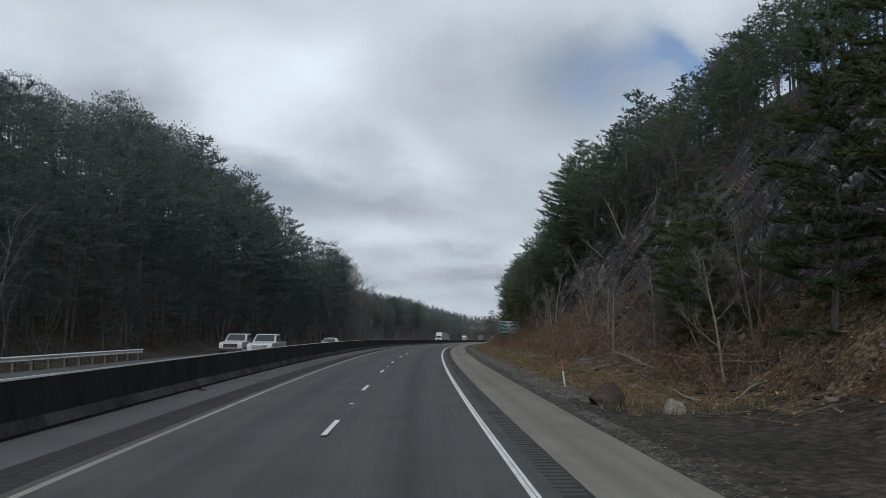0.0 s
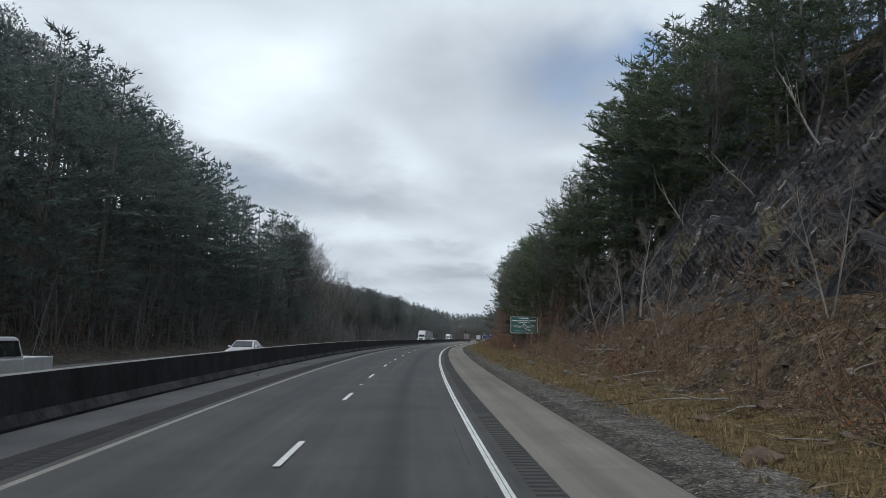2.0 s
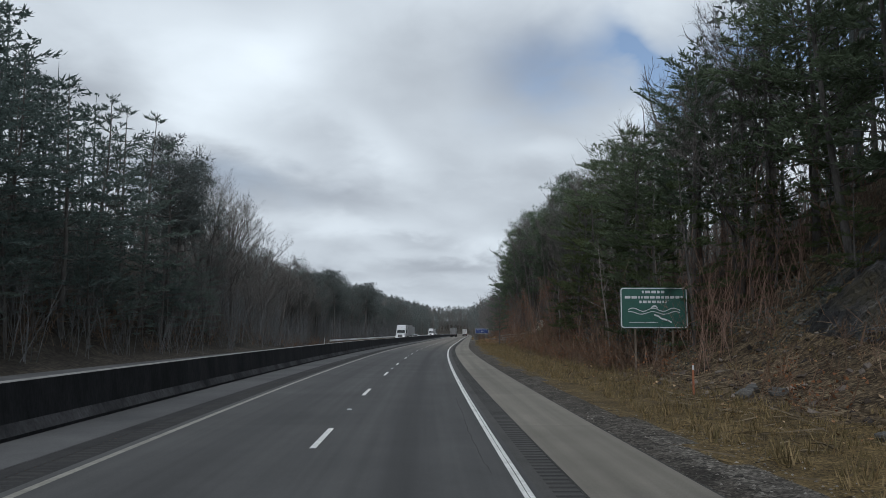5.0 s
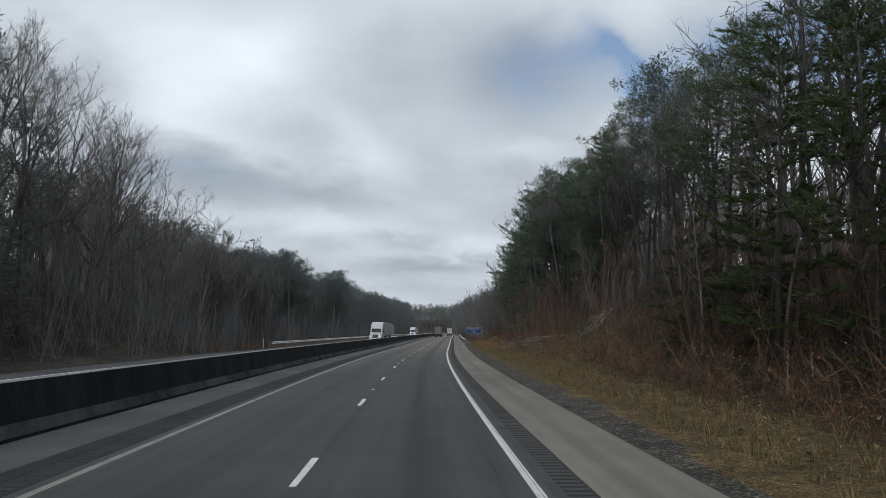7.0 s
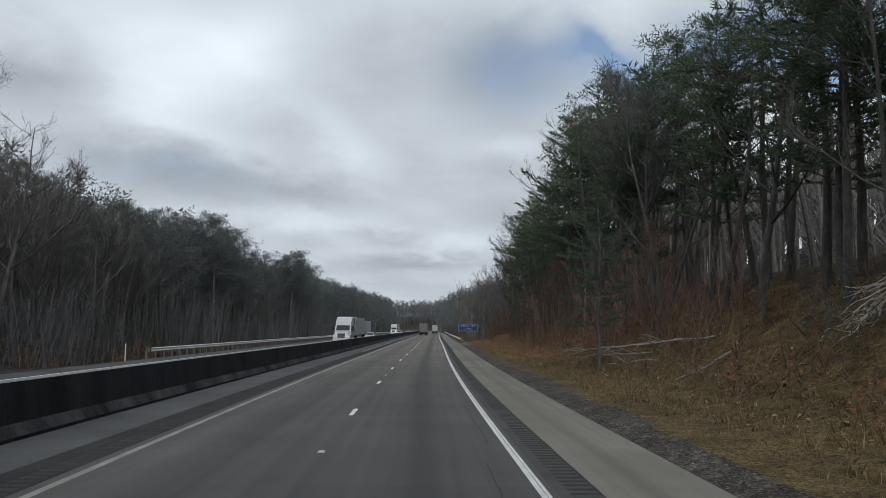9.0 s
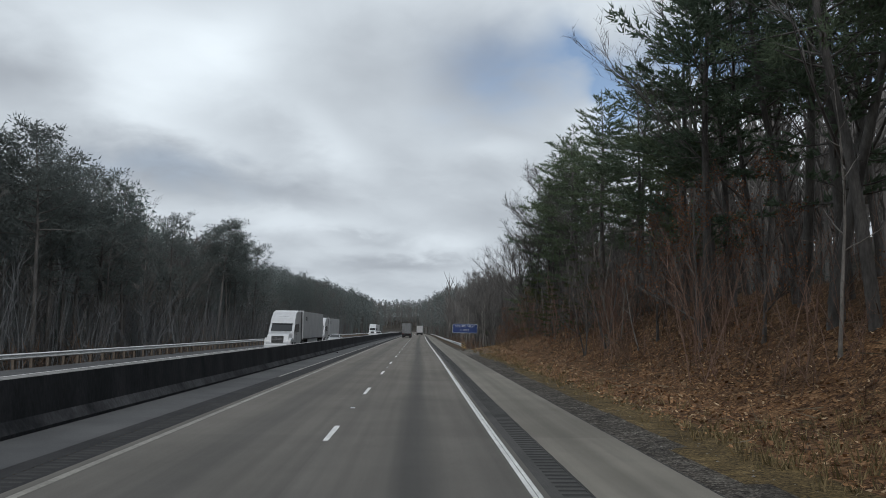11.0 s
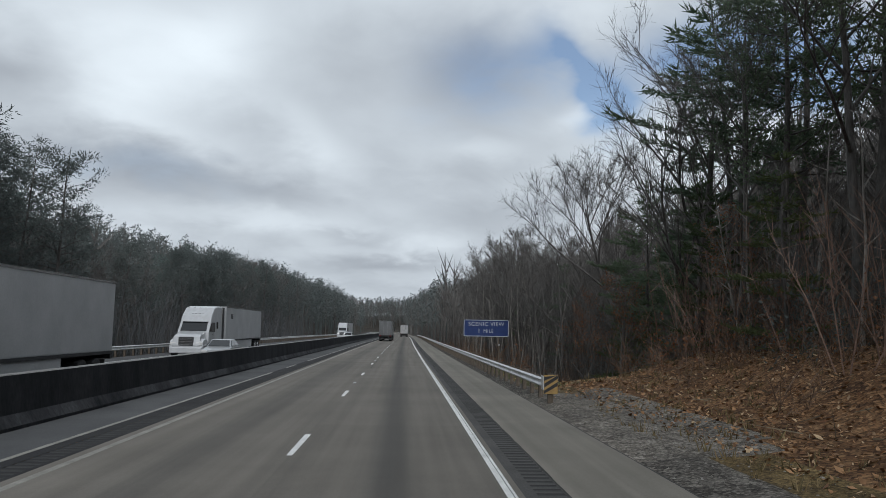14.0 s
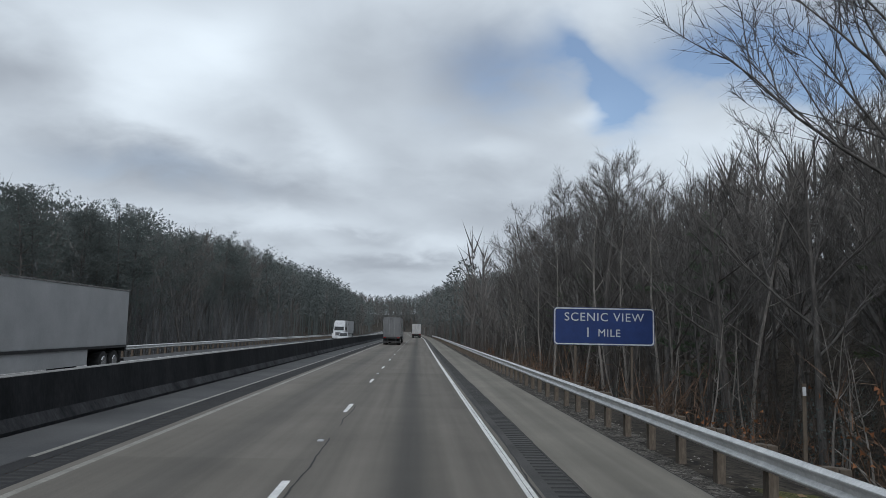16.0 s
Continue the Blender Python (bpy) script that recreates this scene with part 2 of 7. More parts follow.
# ---------------------------------------------------------------- materials
def nodes_of(name):
    mat = bpy.data.materials.new(name)
    mat.use_nodes = True
    nt = mat.node_tree
    return mat, nt, nt.nodes["Principled BSDF"]


def noise_node(nt, scale, detail=4, rough=0.6, stretch=None, distort=0.0):
    co = nt.nodes.new("ShaderNodeTexCoord")
    n = nt.nodes.new("ShaderNodeTexNoise")
    n.inputs["Scale"].default_value, n.inputs["Detail"].default_value = scale, detail
    n.inputs["Roughness"].default_value, n.inputs["Distortion"].default_value = rough, distort
    src = co.outputs["Object"]
    if stretch:
        mp = nt.nodes.new("ShaderNodeMapping")
        mp.inputs["Scale"].default_value = stretch
        nt.links.new(src, mp.inputs[0])
        src = mp.outputs[0]
    nt.links.new(src, n.inputs["Vector"])
    return n.outputs["Fac"]


def ramp_node(nt, fac, stops):
    r = nt.nodes.new("ShaderNodeValToRGB")
    el = r.color_ramp.elements
    while len(el) < len(stops):
        el.new(0.5)
    for e, (p, c) in zip(el, stops):
        e.position, e.color = p, (*c, 1) if len(c) == 3 else c
    nt.links.new(fac, r.inputs[0])
    return r.outputs[0]


def mix_node(nt, fac, a, b, blend="MIX"):
    n = nt.nodes.new("ShaderNodeMix")
    n.data_type, n.blend_type = "RGBA", blend
    for i, v in ((0, fac), (6, a), (7, b)):
        if isinstance(v, (int, float)):
            n.inputs[i].default_value = v
        elif isinstance(v, tuple):
            n.inputs[i].default_value = (*v, 1)
        else:
            nt.links.new(v, n.inputs[i])
    return n.outputs[2]


def bump(nt, bsdf, height, strength=0.3, distance=0.02):
    b = nt.nodes.new("ShaderNodeBump")
    b.inputs["Strength"].default_value, b.inputs["Distance"].default_value = strength, distance
    nt.links.new(height, b.inputs["Height"])
    nt.links.new(b.outputs[0], bsdf.inputs["Normal"])


def surface(name, a, b, scale=2.0, fine=30.0, rough=0.85, grain=0.25, metal=0.0, relief=0.3, depth=0.01, stretch=None, spec=0.5):
    """Two colours mixed by a coarse and a fine noise, with fine relief."""
    mat, nt, p = nodes_of(name)
    big = noise_node(nt, scale, 5, 0.6, stretch)
    small = noise_node(nt, fine, 3, 0.7, stretch)
    col = ramp_node(nt, big, [(0.32, a), (0.68, b)])
    g = ramp_node(nt, small, [(0.25, (1 - grain,) * 3), (0.75, (1 + grain,) * 3)])
    nt.links.new(mix_node(nt, 1.0, col, g, "MULTIPLY"), p.inputs["Base Color"])
    p.inputs["Roughness"].default_value, p.inputs["Metallic"].default_value = rough, metal
    p.inputs["Specular IOR Level"].default_value = spec
    if relief:
        bump(nt, p, small, relief, depth)
    return mat


def pieces(name, cols, size, fine=3.0, patch=0.8, shade=((0.65,) * 3, (1.3,) * 3), relief=0.8, depth=0.03, rough=0.95, stretch=None):
    """Loose cover seen as many small pieces (gravel, leaves, tufts): each cell takes its own colour, at two sizes, over broad patches."""
    mat, nt, p = nodes_of(name)
    co = nt.nodes.new("ShaderNodeTexCoord").outputs["Object"]
    warp = nt.nodes.new("ShaderNodeTexNoise")
    warp.inputs["Scale"].default_value, warp.inputs["Detail"].default_value = 1.2 / size, 3
    nt.links.new(co, warp.inputs["Vector"])
    add = nt.nodes.new("ShaderNodeVectorMath")
    add.operation = "MULTIPLY_ADD"
    nt.links.new(warp.outputs["Color"], add.inputs[0])
    add.inputs[1].default_value = (size * 0.9,) * 3
    nt.links.new(co, add.inputs[2])
    src = add.outputs[0]
    if stretch:
        mp = nt.nodes.new("ShaderNodeMapping")
        mp.inputs["Scale"].default_value = stretch
        nt.links.new(src, mp.inputs[0])
        src = mp.outputs[0]

    def cells(sz):
        v = nt.nodes.new("ShaderNodeTexVoronoi")
        v.inputs["Scale"].default_value = 1 / sz
        nt.links.new(src, v.inputs["Vector"])
        sep = nt.nodes.new("ShaderNodeSeparateColor")
        nt.links.new(v.outputs["Color"], sep.inputs[0])
        return sep.outputs[0], v.outputs["Distance"]

    a, da = cells(size)
    b, db = cells(size * fine)
    ramp = [(i / (len(cols) - 1), c) for i, c in enumerate(cols)]
    col = mix_node(nt, 0.38, ramp_node(nt, a, ramp), ramp_node(nt, b, ramp))
    gap = ramp_node(nt, da, [(0.45, (1, 1, 1)), (0.85, (0.35,) * 3)])
    col = mix_node(nt, 1.0, col, gap, "MULTIPLY")
    col = mix_node(nt, 1.0, col, ramp_node(nt, noise_node(nt, patch, 4, 0.6), [(0.33, shade[0]), (0.67, shade[1])]), "MULTIPLY")
    nt.links.new(col, p.inputs["Base Color"])
    p.inputs["Roughness"].default_value = rough
    p.inputs["Specular IOR Level"].default_value = 0.2
    bump(nt, p, a, relief, depth)
    return mat


def varied(name, cols, rough=0.8, scale=6.0, trans=0.0, per="object"):
    """A colour picked for each object or piece, with some mottling."""
    mat, nt, p = nodes_of(name)
    if per == "object":
        rnd = nt.nodes.new("ShaderNodeObjectInfo").outputs["Random"]
    else:
        rnd = nt.nodes.new("ShaderNodeNewGeometry").outputs["Random Per Island"]
    col = ramp_node(nt, rnd, [(i / max(1, len(cols) - 1), c) for i, c in enumerate(cols)])
    g = ramp_node(nt, noise_node(nt, scale, 3), [(0.3, (0.7,) * 3), (0.7, (1.25,) * 3)])
    full = mix_node(nt, 1.0, col, g, "MULTIPLY")
    nt.links.new(full, p.inputs["Base Color"])
    p.inputs["Roughness"].default_value = rough
    p.inputs["Specular IOR Level"].default_value = 0.3
    if trans:
        tr, ms = nt.nodes.new("ShaderNodeBsdfTranslucent"), nt.nodes.new("ShaderNodeMixShader")
        nt.links.new(full, tr.inputs["Color"])
        ms.inputs[0].default_value = trans
        nt.links.new(p.outputs[0], ms.inputs[1])
        nt.links.new(tr.outputs[0], ms.inputs[2])
        nt.links.new(ms.outputs[0], nt.nodes["Material Output"].inputs["Surface"])
    return mat


def road_material(name, base, dark, lanes, brighter=None):
    """Worn concrete paving: mottling, tyre-polished wheel tracks and an oil-darkened middle, by the UV map (u across in metres, v along)."""
    mat, nt, p = nodes_of(name)
    uv = nt.nodes.new("ShaderNodeUVMap").outputs[0]
    sep = nt.nodes.new("ShaderNodeSeparateXYZ")
    nt.links.new(uv, sep.inputs[0])
    blot = noise_node(nt, 0.35, 5, 0.6)
    fine = noise_node(nt, 40.0, 3, 0.7)
    mp = nt.nodes.new("ShaderNodeMapping")
    mp.inputs["Scale"].default_value = (3.0, 0.05, 1)
    nt.links.new(uv, mp.inputs[0])
    streak = nt.nodes.new("ShaderNodeTexNoise")
    streak.inputs["Scale"].default_value, streak.inputs["Detail"].default_value = 1.0, 4
    nt.links.new(mp.outputs[0], streak.inputs["Vector"])
    col = ramp_node(nt, blot, [(0.3, tuple(c * 0.86 for c in base)), (0.7, tuple(c * 1.12 for c in base))])
    if brighter:  # paler and browner further along: brighter light put into the paving colour
        run = nt.nodes.new("ShaderNodeMapRange")
        run.inputs[1].default_value, run.inputs[2].default_value = 175.0, 255.0
        nt.links.new(sep.outputs[1], run.inputs[0])
        col = mix_node(nt, run.outputs[0], col, ramp_node(nt, blot, [(0.3, tuple(c * 0.88 for c in brighter)), (0.7, tuple(c * 1.10 for c in brighter))]))
    col = mix_node(nt, 1.0, col, ramp_node(nt, streak.outputs["Fac"], [(0.3, (0.84,) * 3), (0.7, (1.12,) * 3)]), "MULTIPLY")
    slab = nt.nodes.new("ShaderNodeVectorMath")
    slab.operation = "SNAP"
    nt.links.new(uv, slab.inputs[0])
    slab.inputs[1].default_value = (3.66, 9.2, 1)
    white = nt.nodes.new("ShaderNodeTexWhiteNoise")
    white.noise_dimensions = "2D"
    nt.links.new(slab.outputs[0], white.inputs["Vector"])
    col = mix_node(nt, 1.0, col, ramp_node(nt, white.outputs["Value"], [(0, (0.93,) * 3), (1, (1.07,) * 3)]), "MULTIPLY")
    for centre, width, amount in lanes:
        d = nt.nodes.new("ShaderNodeMath"); d.operation = "SUBTRACT"
        nt.links.new(sep.outputs[0], d.inputs[0]); d.inputs[1].default_value = centre
        q = nt.nodes.new("ShaderNodeMath"); q.operation = "DIVIDE"
        nt.links.new(d.outputs[0], q.inputs[0]); q.inputs[1].default_value = width
        sq = nt.nodes.new("ShaderNodeMath"); sq.operation = "MULTIPLY"
        nt.links.new(q.outputs[0], sq.inputs[0]); nt.links.new(q.outputs[0], sq.inputs[1])
        ex = nt.nodes.new("ShaderNodeMath"); ex.operation = "POWER"
        ex.inputs[0].default_value = 0.367
        nt.links.new(sq.outputs[0], ex.inputs[1])
        am = nt.nodes.new("ShaderNodeMath"); am.operation = "MULTIPLY"
        nt.links.new(ex.outputs[0], am.inputs[0]); am.inputs[1].default_value = amount
        col = mix_node(nt, am.outputs[0], col, dark)
    col = mix_node(nt, 1.0, col, ramp_node(nt, fine, [(0.25, (0.85,) * 3), (0.75, (1.15,) * 3)]), "MULTIPLY")
    nt.links.new(col, p.inputs["Base Color"])
    p.inputs["Roughness"].default_value = 0.85
    p.inputs["Specular IOR Level"].default_value = 0.2
    bump(nt, p, fine, 0.25, 0.004)
    return mat


LANES = [(-1.80, 0.40, 0.58), (-5.45, 0.55, 0.36), (-3.6, 0.5, 0.12), (-0.2, 0.5, 0.10)]
M_ROAD = road_material("worn_concrete_paving", (0.078, 0.078, 0.078), (0.036, 0.036, 0.037), LANES, (0.158, 0.144, 0.124))
M_ROAD_FAR = road_material("worn_concrete_paving_far_side", (0.19, 0.185, 0.18), (0.08, 0.08, 0.08), [(-14.55, 0.6, 0.4), (-18.2, 0.6, 0.4)])
M_STRIP = surface("worn_asphalt_strip", (0.062, 0.061, 0.059), (0.090, 0.088, 0.084), 0.6, 40, 0.95, spec=0.15)
M_STRIP_L = surface("dark_asphalt_strip", (0.028, 0.028, 0.029), (0.046, 0.045, 0.045), 0.6, 40, 0.95, spec=0.15)
M_GROOVE = surface("tarry_groove", (0.020, 0.020, 0.020), (0.036, 0.035, 0.033), 2, 30, 0.95)
M_SHOULDER = road_material("pale_concrete_shoulder", (0.192, 0.178, 0.151), (0.095, 0.088, 0.075), [(1.62, 0.24, 0.32), (2.3, 0.2, 0.12)])
M_SHOULDER_L = surface("grey_concrete_shoulder", (0.063, 0.064, 0.066), (0.104, 0.104, 0.105), 0.3, 30, 0.9, 0.2, spec=0.2)
M_LINE = surface("white_road_paint", (0.55, 0.55, 0.53), (0.75, 0.75, 0.73), 1.5, 18, 0.6, 0.3, relief=0.1)
M_LINE_Y = surface("faded_yellow_road_paint", (0.16, 0.152, 0.128), (0.27, 0.258, 0.222), 1.2, 18, 0.6, 0.3, relief=0.1)
# Shade on the sides and sky light on the top put into the colours.
M_BARRIER = surface("shade_darkened_concrete", (0.014, 0.015, 0.017), (0.032, 0.033, 0.036), 0.8, 12, 0.95, 0.3, stretch=(1, 1, 0.35), spec=0.1)
M_BARRIER_FOOT = surface("dusty_darkened_concrete", (0.014, 0.015, 0.017), (0.075, 0.076, 0.080), 0.55, 9, 0.95, 0.35, stretch=(1, 1, 0.5), spec=0.1)
M_BARRIER_TOP = surface("sky_paled_concrete_top", (0.17, 0.168, 0.162), (0.27, 0.265, 0.255), 1.5, 14, 0.9, 0.25)
M_GRAVEL = pieces("grey_gravel", [(0.026, 0.023, 0.020), (0.074, 0.066, 0.057), (0.115, 0.104, 0.090), (0.26, 0.24, 0.21)], 0.055, 3.5, 0.7)
M_DIRT = pieces("pale_stony_dirt", [(0.055, 0.048, 0.040), (0.125, 0.110, 0.092), (0.19, 0.17, 0.145), (0.33, 0.305, 0.265)], 0.06, 3.5, 0.5)
M_VERGE = pieces("dark_gritty_soil", [(0.018, 0.016, 0.014), (0.050, 0.043, 0.036), (0.085, 0.074, 0.062), (0.20, 0.185, 0.16)], 0.05, 4, 0.6)
M_LAWN = pieces("short_green_winter_grass", [(0.035, 0.036, 0.012), (0.075, 0.078, 0.024), (0.11, 0.105, 0.036), (0.16, 0.14, 0.055)], 0.05, 5, 0.6, stretch=(1, 1, 0.5))
M_SOIL = pieces("brown_leafy_soil", [(0.03, 0.02, 0.012), (0.075, 0.046, 0.026), (0.13, 0.08, 0.042)], 0.10, 4, 0.5)
M_TURF = pieces("dry_winter_grass", [(0.036, 0.024, 0.011), (0.092, 0.066, 0.028), (0.145, 0.102, 0.044), (0.22, 0.158, 0.072)], 0.05, 5, 0.6, stretch=(1, 1, 0.5))
M_SCREE = pieces("scree_with_dead_grass", [(0.016, 0.012, 0.008), (0.066, 0.046, 0.028), (0.125, 0.090, 0.053), (0.26, 0.20, 0.125)], 0.11, 4.5, 0.45, relief=1.0, depth=0.08)
M_LITTER = pieces("fallen_oak_leaves", [(0.038, 0.019, 0.011), (0.105, 0.053, 0.024), (0.172, 0.090, 0.040), (0.32, 0.192, 0.098)], 0.085, 4, 0.45, relief=1.0, depth=0.05)
M_FLOOR = pieces("forest_floor", [(0.022, 0.019, 0.015), (0.048, 0.041, 0.033), (0.08, 0.068, 0.053)], 0.2, 4, 0.2)
M_STEEL = surface("galvanised_steel", (0.50, 0.51, 0.51), (0.70, 0.70, 0.69), 3, 25, 0.45, 0.15, metal=0.35, relief=0.1)
M_POST = surface("weathered_timber", (0.07, 0.055, 0.04), (0.14, 0.115, 0.09), 4, 30, 0.9, 0.35, stretch=(1, 1, 0.2))
M_BARK = surface("grey_brown_bark", (0.052, 0.048, 0.044), (0.130, 0.121, 0.112), 3, 14, 0.9, 0.4, relief=0.7, depth=0.03, stretch=(1, 1, 0.25))
M_BARK_PALE = surface("pale_grey_bark", (0.13, 0.118, 0.104), (0.27, 0.25, 0.225), 3, 14, 0.9, 0.4, relief=0.5, depth=0.02, stretch=(1, 1, 0.3))
M_TWIG = varied("bare_twigs", [(0.085, 0.080, 0.075), (0.138, 0.131, 0.123), (0.108, 0.098, 0.090)])
# Needle colour lifted and blued, so that it carries the haze across the road.
M_NEEDLE = varied("haze_blued_pine_needles", [(0.100, 0.134, 0.124), (0.120, 0.154, 0.140), (0.134, 0.168, 0.146)], trans=0.5)


# ---------------------------------------------------------------- ground and roads
def ground_sheet():
    s = np.concatenate([np.arange(-400, -40, 40), np.arange(-40, 460, 1.25), np.arange(460, 1120, 8.0), np.arange(1120, 3001, 50)])
    oR = np.concatenate([[-9.5, 2.3, 2.75, 3.1], np.arange(3.5, 10, 0.4), np.arange(10, 26, 0.8), np.arange(26, 80, 5), np.arange(80, 300, 20), np.arange(300, 1501, 150)])
    oL = np.concatenate([np.arange(-1500, -300, 150), np.arange(-300, -80, 20), np.arange(-80, -40, 5), np.arange(-40, -25, 1.5), [-24.6, -23.9, -23.4, -11.5]])
    o = np.concatenate([oL, oR])
    Sg, Og = np.meshgrid(s, o, indexing="ij")
    rough = np.clip((np.abs(Og - 4.5) < 7), 0, 1) * 0.010 * np.random.RandomState(5).normal(0, 1, Sg.shape) * (Og > 3.0)
    under = np.clip((Og - 13.4) / 1.6, 0, 1) * np.clip((22.4 - Og) / 1.0, 0, 1) * np.clip((Sg - 10) / 3, 0, 1) * np.clip((122 - Sg) / 8, 0, 1)
    v = world(Sg.ravel(), Og.ravel(), (land(Sg, Og) + rough - 1.6 * under).ravel())
    n, k = len(s), len(o)
    I, J = np.meshgrid(np.arange(n - 1), np.arange(k - 1), indexing="ij")
    a = (I * k + J).ravel()
    F = np.stack([a, a + 1, a + k + 1, a + k], 1)
    sc, oc = (s[I] + 0.5).ravel(), (0.5 * (o[J] + o[J + 1])).ravel()
    w = 0.5 * wob(sc * 0.9, oc * 0.9, 8) + 0.5 * wob(sc * 0.25, oc * 0.25, 9)
    idx = np.zeros(len(F), int)                                             # leafy soil
    idx[(oc > 26) | (oc < -23) | (sc > 430)] = 4
    idx[(oc > 2) & (oc < 40) & (sc > 308)] = 4
    idx[(oc > 2) & (oc < 8.6 + w * 1.6 + 7.0 * ((sc > 176 + 4 * w) & (sc < 222))) & (sc < 312)] = 2  # dry grass
    idx[(oc > 2) & (oc < 4.0 + w * 0.9 + 1.0 * (sc < 90))] = 1              # gravel
    idx[(oc > 2) & (oc < 3.45 + 0.5 * w) & (sc <= 108)] = 6                  # gritty soil
    idx[(oc > 3.6) & (oc < 10) & (sc < 18 + w * 3) & (sc > -100)] = 4
    idx[(oc > np.where(sc > 222 + 6 * w, 5.4, 8.4) + w * 0.8) & (oc < 24) & (sc > 222) & (sc < 318)] = 3  # fallen leaves
    idx[(oc > 2) & (oc < 4.0 + w * 0.9) & (sc > 108) & (sc < 286)] = 6
    idx[(oc > 2.6) & (oc < 6.2 + w) & (sc > 290 + 2 * w) & (sc < 305)] = 8
    idx[(oc > 3.9) & (oc < 11) & (sc > 308) & (sc < 330)] = 7
    idx[(oc > 8.4 + w * 1.2) & (oc < 24) & (sc > 12) & (sc < 132)] = 5          # scree below the rock
    return quads("ground", v, F, M_SOIL, smooth=True, index=idx, mats=(M_GRAVEL, M_TURF, M_LITTER, M_FLOOR, M_SCREE, M_VERGE, M_LAWN, M_DIRT))


setting(ground_sheet(), "brown leaf-littered soil with gravel and dry grass verges, rising into wooded hills", "ground")

RUN = np.concatenate([np.arange(-120, 460, 2.0), np.arange(460, 920, 10.0)])


def paving(name, o0, o1, mat, z=0.0, run=RUN):
    """A slab with a real edge, its UV map in metres."""
    ob = ribbon(name, run, [(o0, -0.25), (o0, z), *[(o0 + (o1 - o0) * i / 8, z) for i in range(1, 8)], (o1, z), (o1, -0.25)], mat)
    uv = ob.data.uv_layers.new(name="UVMap")
    prof = [o0, o0, *[o0 + (o1 - o0) * i / 8 for i in range(1, 8)], o1, o1]
    n = len(run)
    vi = np.empty(len(ob.data.loops), int)
    ob.data.loops.foreach_get("vertex_index", vi)
    u = np.array(prof)[vi // n]
    v = np.asarray(run)[vi % n]
    uv.data.foreach_set("uv", np.stack([u, v], -1).ravel())
    return ob


setting(paving("road", -7.5, 0.18, M_ROAD), "worn grey two-lane carriageway with dark oil tracks", "road")
setting(paving("road_2", -20.1, -12.5, M_ROAD_FAR), "worn grey carriageway of the opposite direction", "road")
setting(paving("pavement_2", 0.84, 2.72, M_SHOULDER), "pale concrete hard shoulder beside the road", "road shoulder")
setting(paving("pavement_4", -10.05, -8.44, M_SHOULDER_L), "stained concrete inner shoulder beside the barrier", "road shoulder")
setting(paving("pavement_5", -12.5, -10.8, M_SHOULDER_L), "concrete inner shoulder of the opposite carriageway", "road shoulder")
setting(paving("pavement_6", -22.3, -20.1, M_SHOULDER_L), "concrete outer shoulder of the opposite carriageway", "road shoulder")
setting(ribbon("road_line_1", RUN, [(-0.078, 0.0), (-0.071, 0.005), (0.071, 0.005), (0.078, 0.0)], M_LINE), "solid white edge line painted on the road", "road marking")
setting(ribbon("road_line_2", RUN, [(-7.31, 0.0), (-7.3, 0.005), (-7.17, 0.005), (-7.16, 0.0)], M_LINE_Y), "faded yellowish edge line along the fast lane", "road marking")
setting(ribbon("road_line_3", RUN, [(-12.77, 0.0), (-12.76, 0.005), (-12.64, 0.005), (-12.63, 0.0)], M_LINE_Y), "faded yellowish edge line of the opposite carriageway", "road marking")
setting(ribbon("road_line_4", RUN, [(-20.06, 0.0), (-20.05, 0.005), (-19.93, 0.005), (-19.92, 0.0)], M_LINE), "white edge line of the opposite carriageway", "road marking")


def rumble(name, o0, o1, g0, g1, mat):
    """A strip with a row of milled grooves, a foot apart."""
    V, F, I = [], [], []
    near = np.arange(-12, 420, 0.305)

    def sheet(s, a, b, za, slot):
        n = sum(len(v) for v in V)
        s = np.asarray(s, float)
        V.append(world(s, a, za)), V.append(world(s, b, za))
        k = len(s)
        i = np.arange(k - 1)
        F.append(np.stack([n + i, n + k + i, n + k + i + 1, n + i + 1], 1))
        I.append(np.full(k - 1, slot))

    for a, b in ((o0, g0), (g1, o1)):
        sheet(RUN, a, b, 0.0, 0)
    sheet([-120, -12], g0, g1, 0.0, 0)
    sheet(np.arange(420, 920, 10), g0, g1, 0.0, 0)
    prof = [(0.0, 0.0), (0.13, 0.0), (0.165, -0.011), (0.26, -0.011), (0.305, 0.0)]
    n = sum(len(v) for v in V)
    k = len(near)
    P = np.array([[world(near + d, o, z) for o in (g0, g1)] for d, z in prof])  # profile, side, groove
    V.append(P.reshape(-1, 3))
    i = np.arange(k)
    for q in range(4):
        a = n + (q * 2) * k + i
        F.append(np.stack([a, a + k, a + 3 * k, a + 2 * k], 1))
        I.append(np.full(k, 1 if q in (1, 2, 3) else 0))
    for o in (o0, o1):
        m = sum(len(v) for v in V)
        V.append(world(RUN, o, 0.0)), V.append(world(RUN, o, -0.25))
        k2 = len(RUN)
        i = np.arange(k2 - 1)
        F.append(np.stack([m + i, m + k2 + i, m + k2 + i + 1, m + i + 1], 1))
        I.append(np.zeros(k2 - 1, int))
    return quads(name, np.concatenate(V), np.concatenate(F), mat, index=np.concatenate(I), mats=(M_GROOVE,))


setting(rumble("pavement_1", 0.18, 0.84, 0.38, 0.80, M_STRIP), "dark asphalt strip with rumble grooves beside the road", "road shoulder")
setting(rumble("pavement_3", -8.44, -7.5, -8.05, -7.6, M_STRIP_L), "dark asphalt strip with rumble grooves beside the fast lane", "road shoulder")


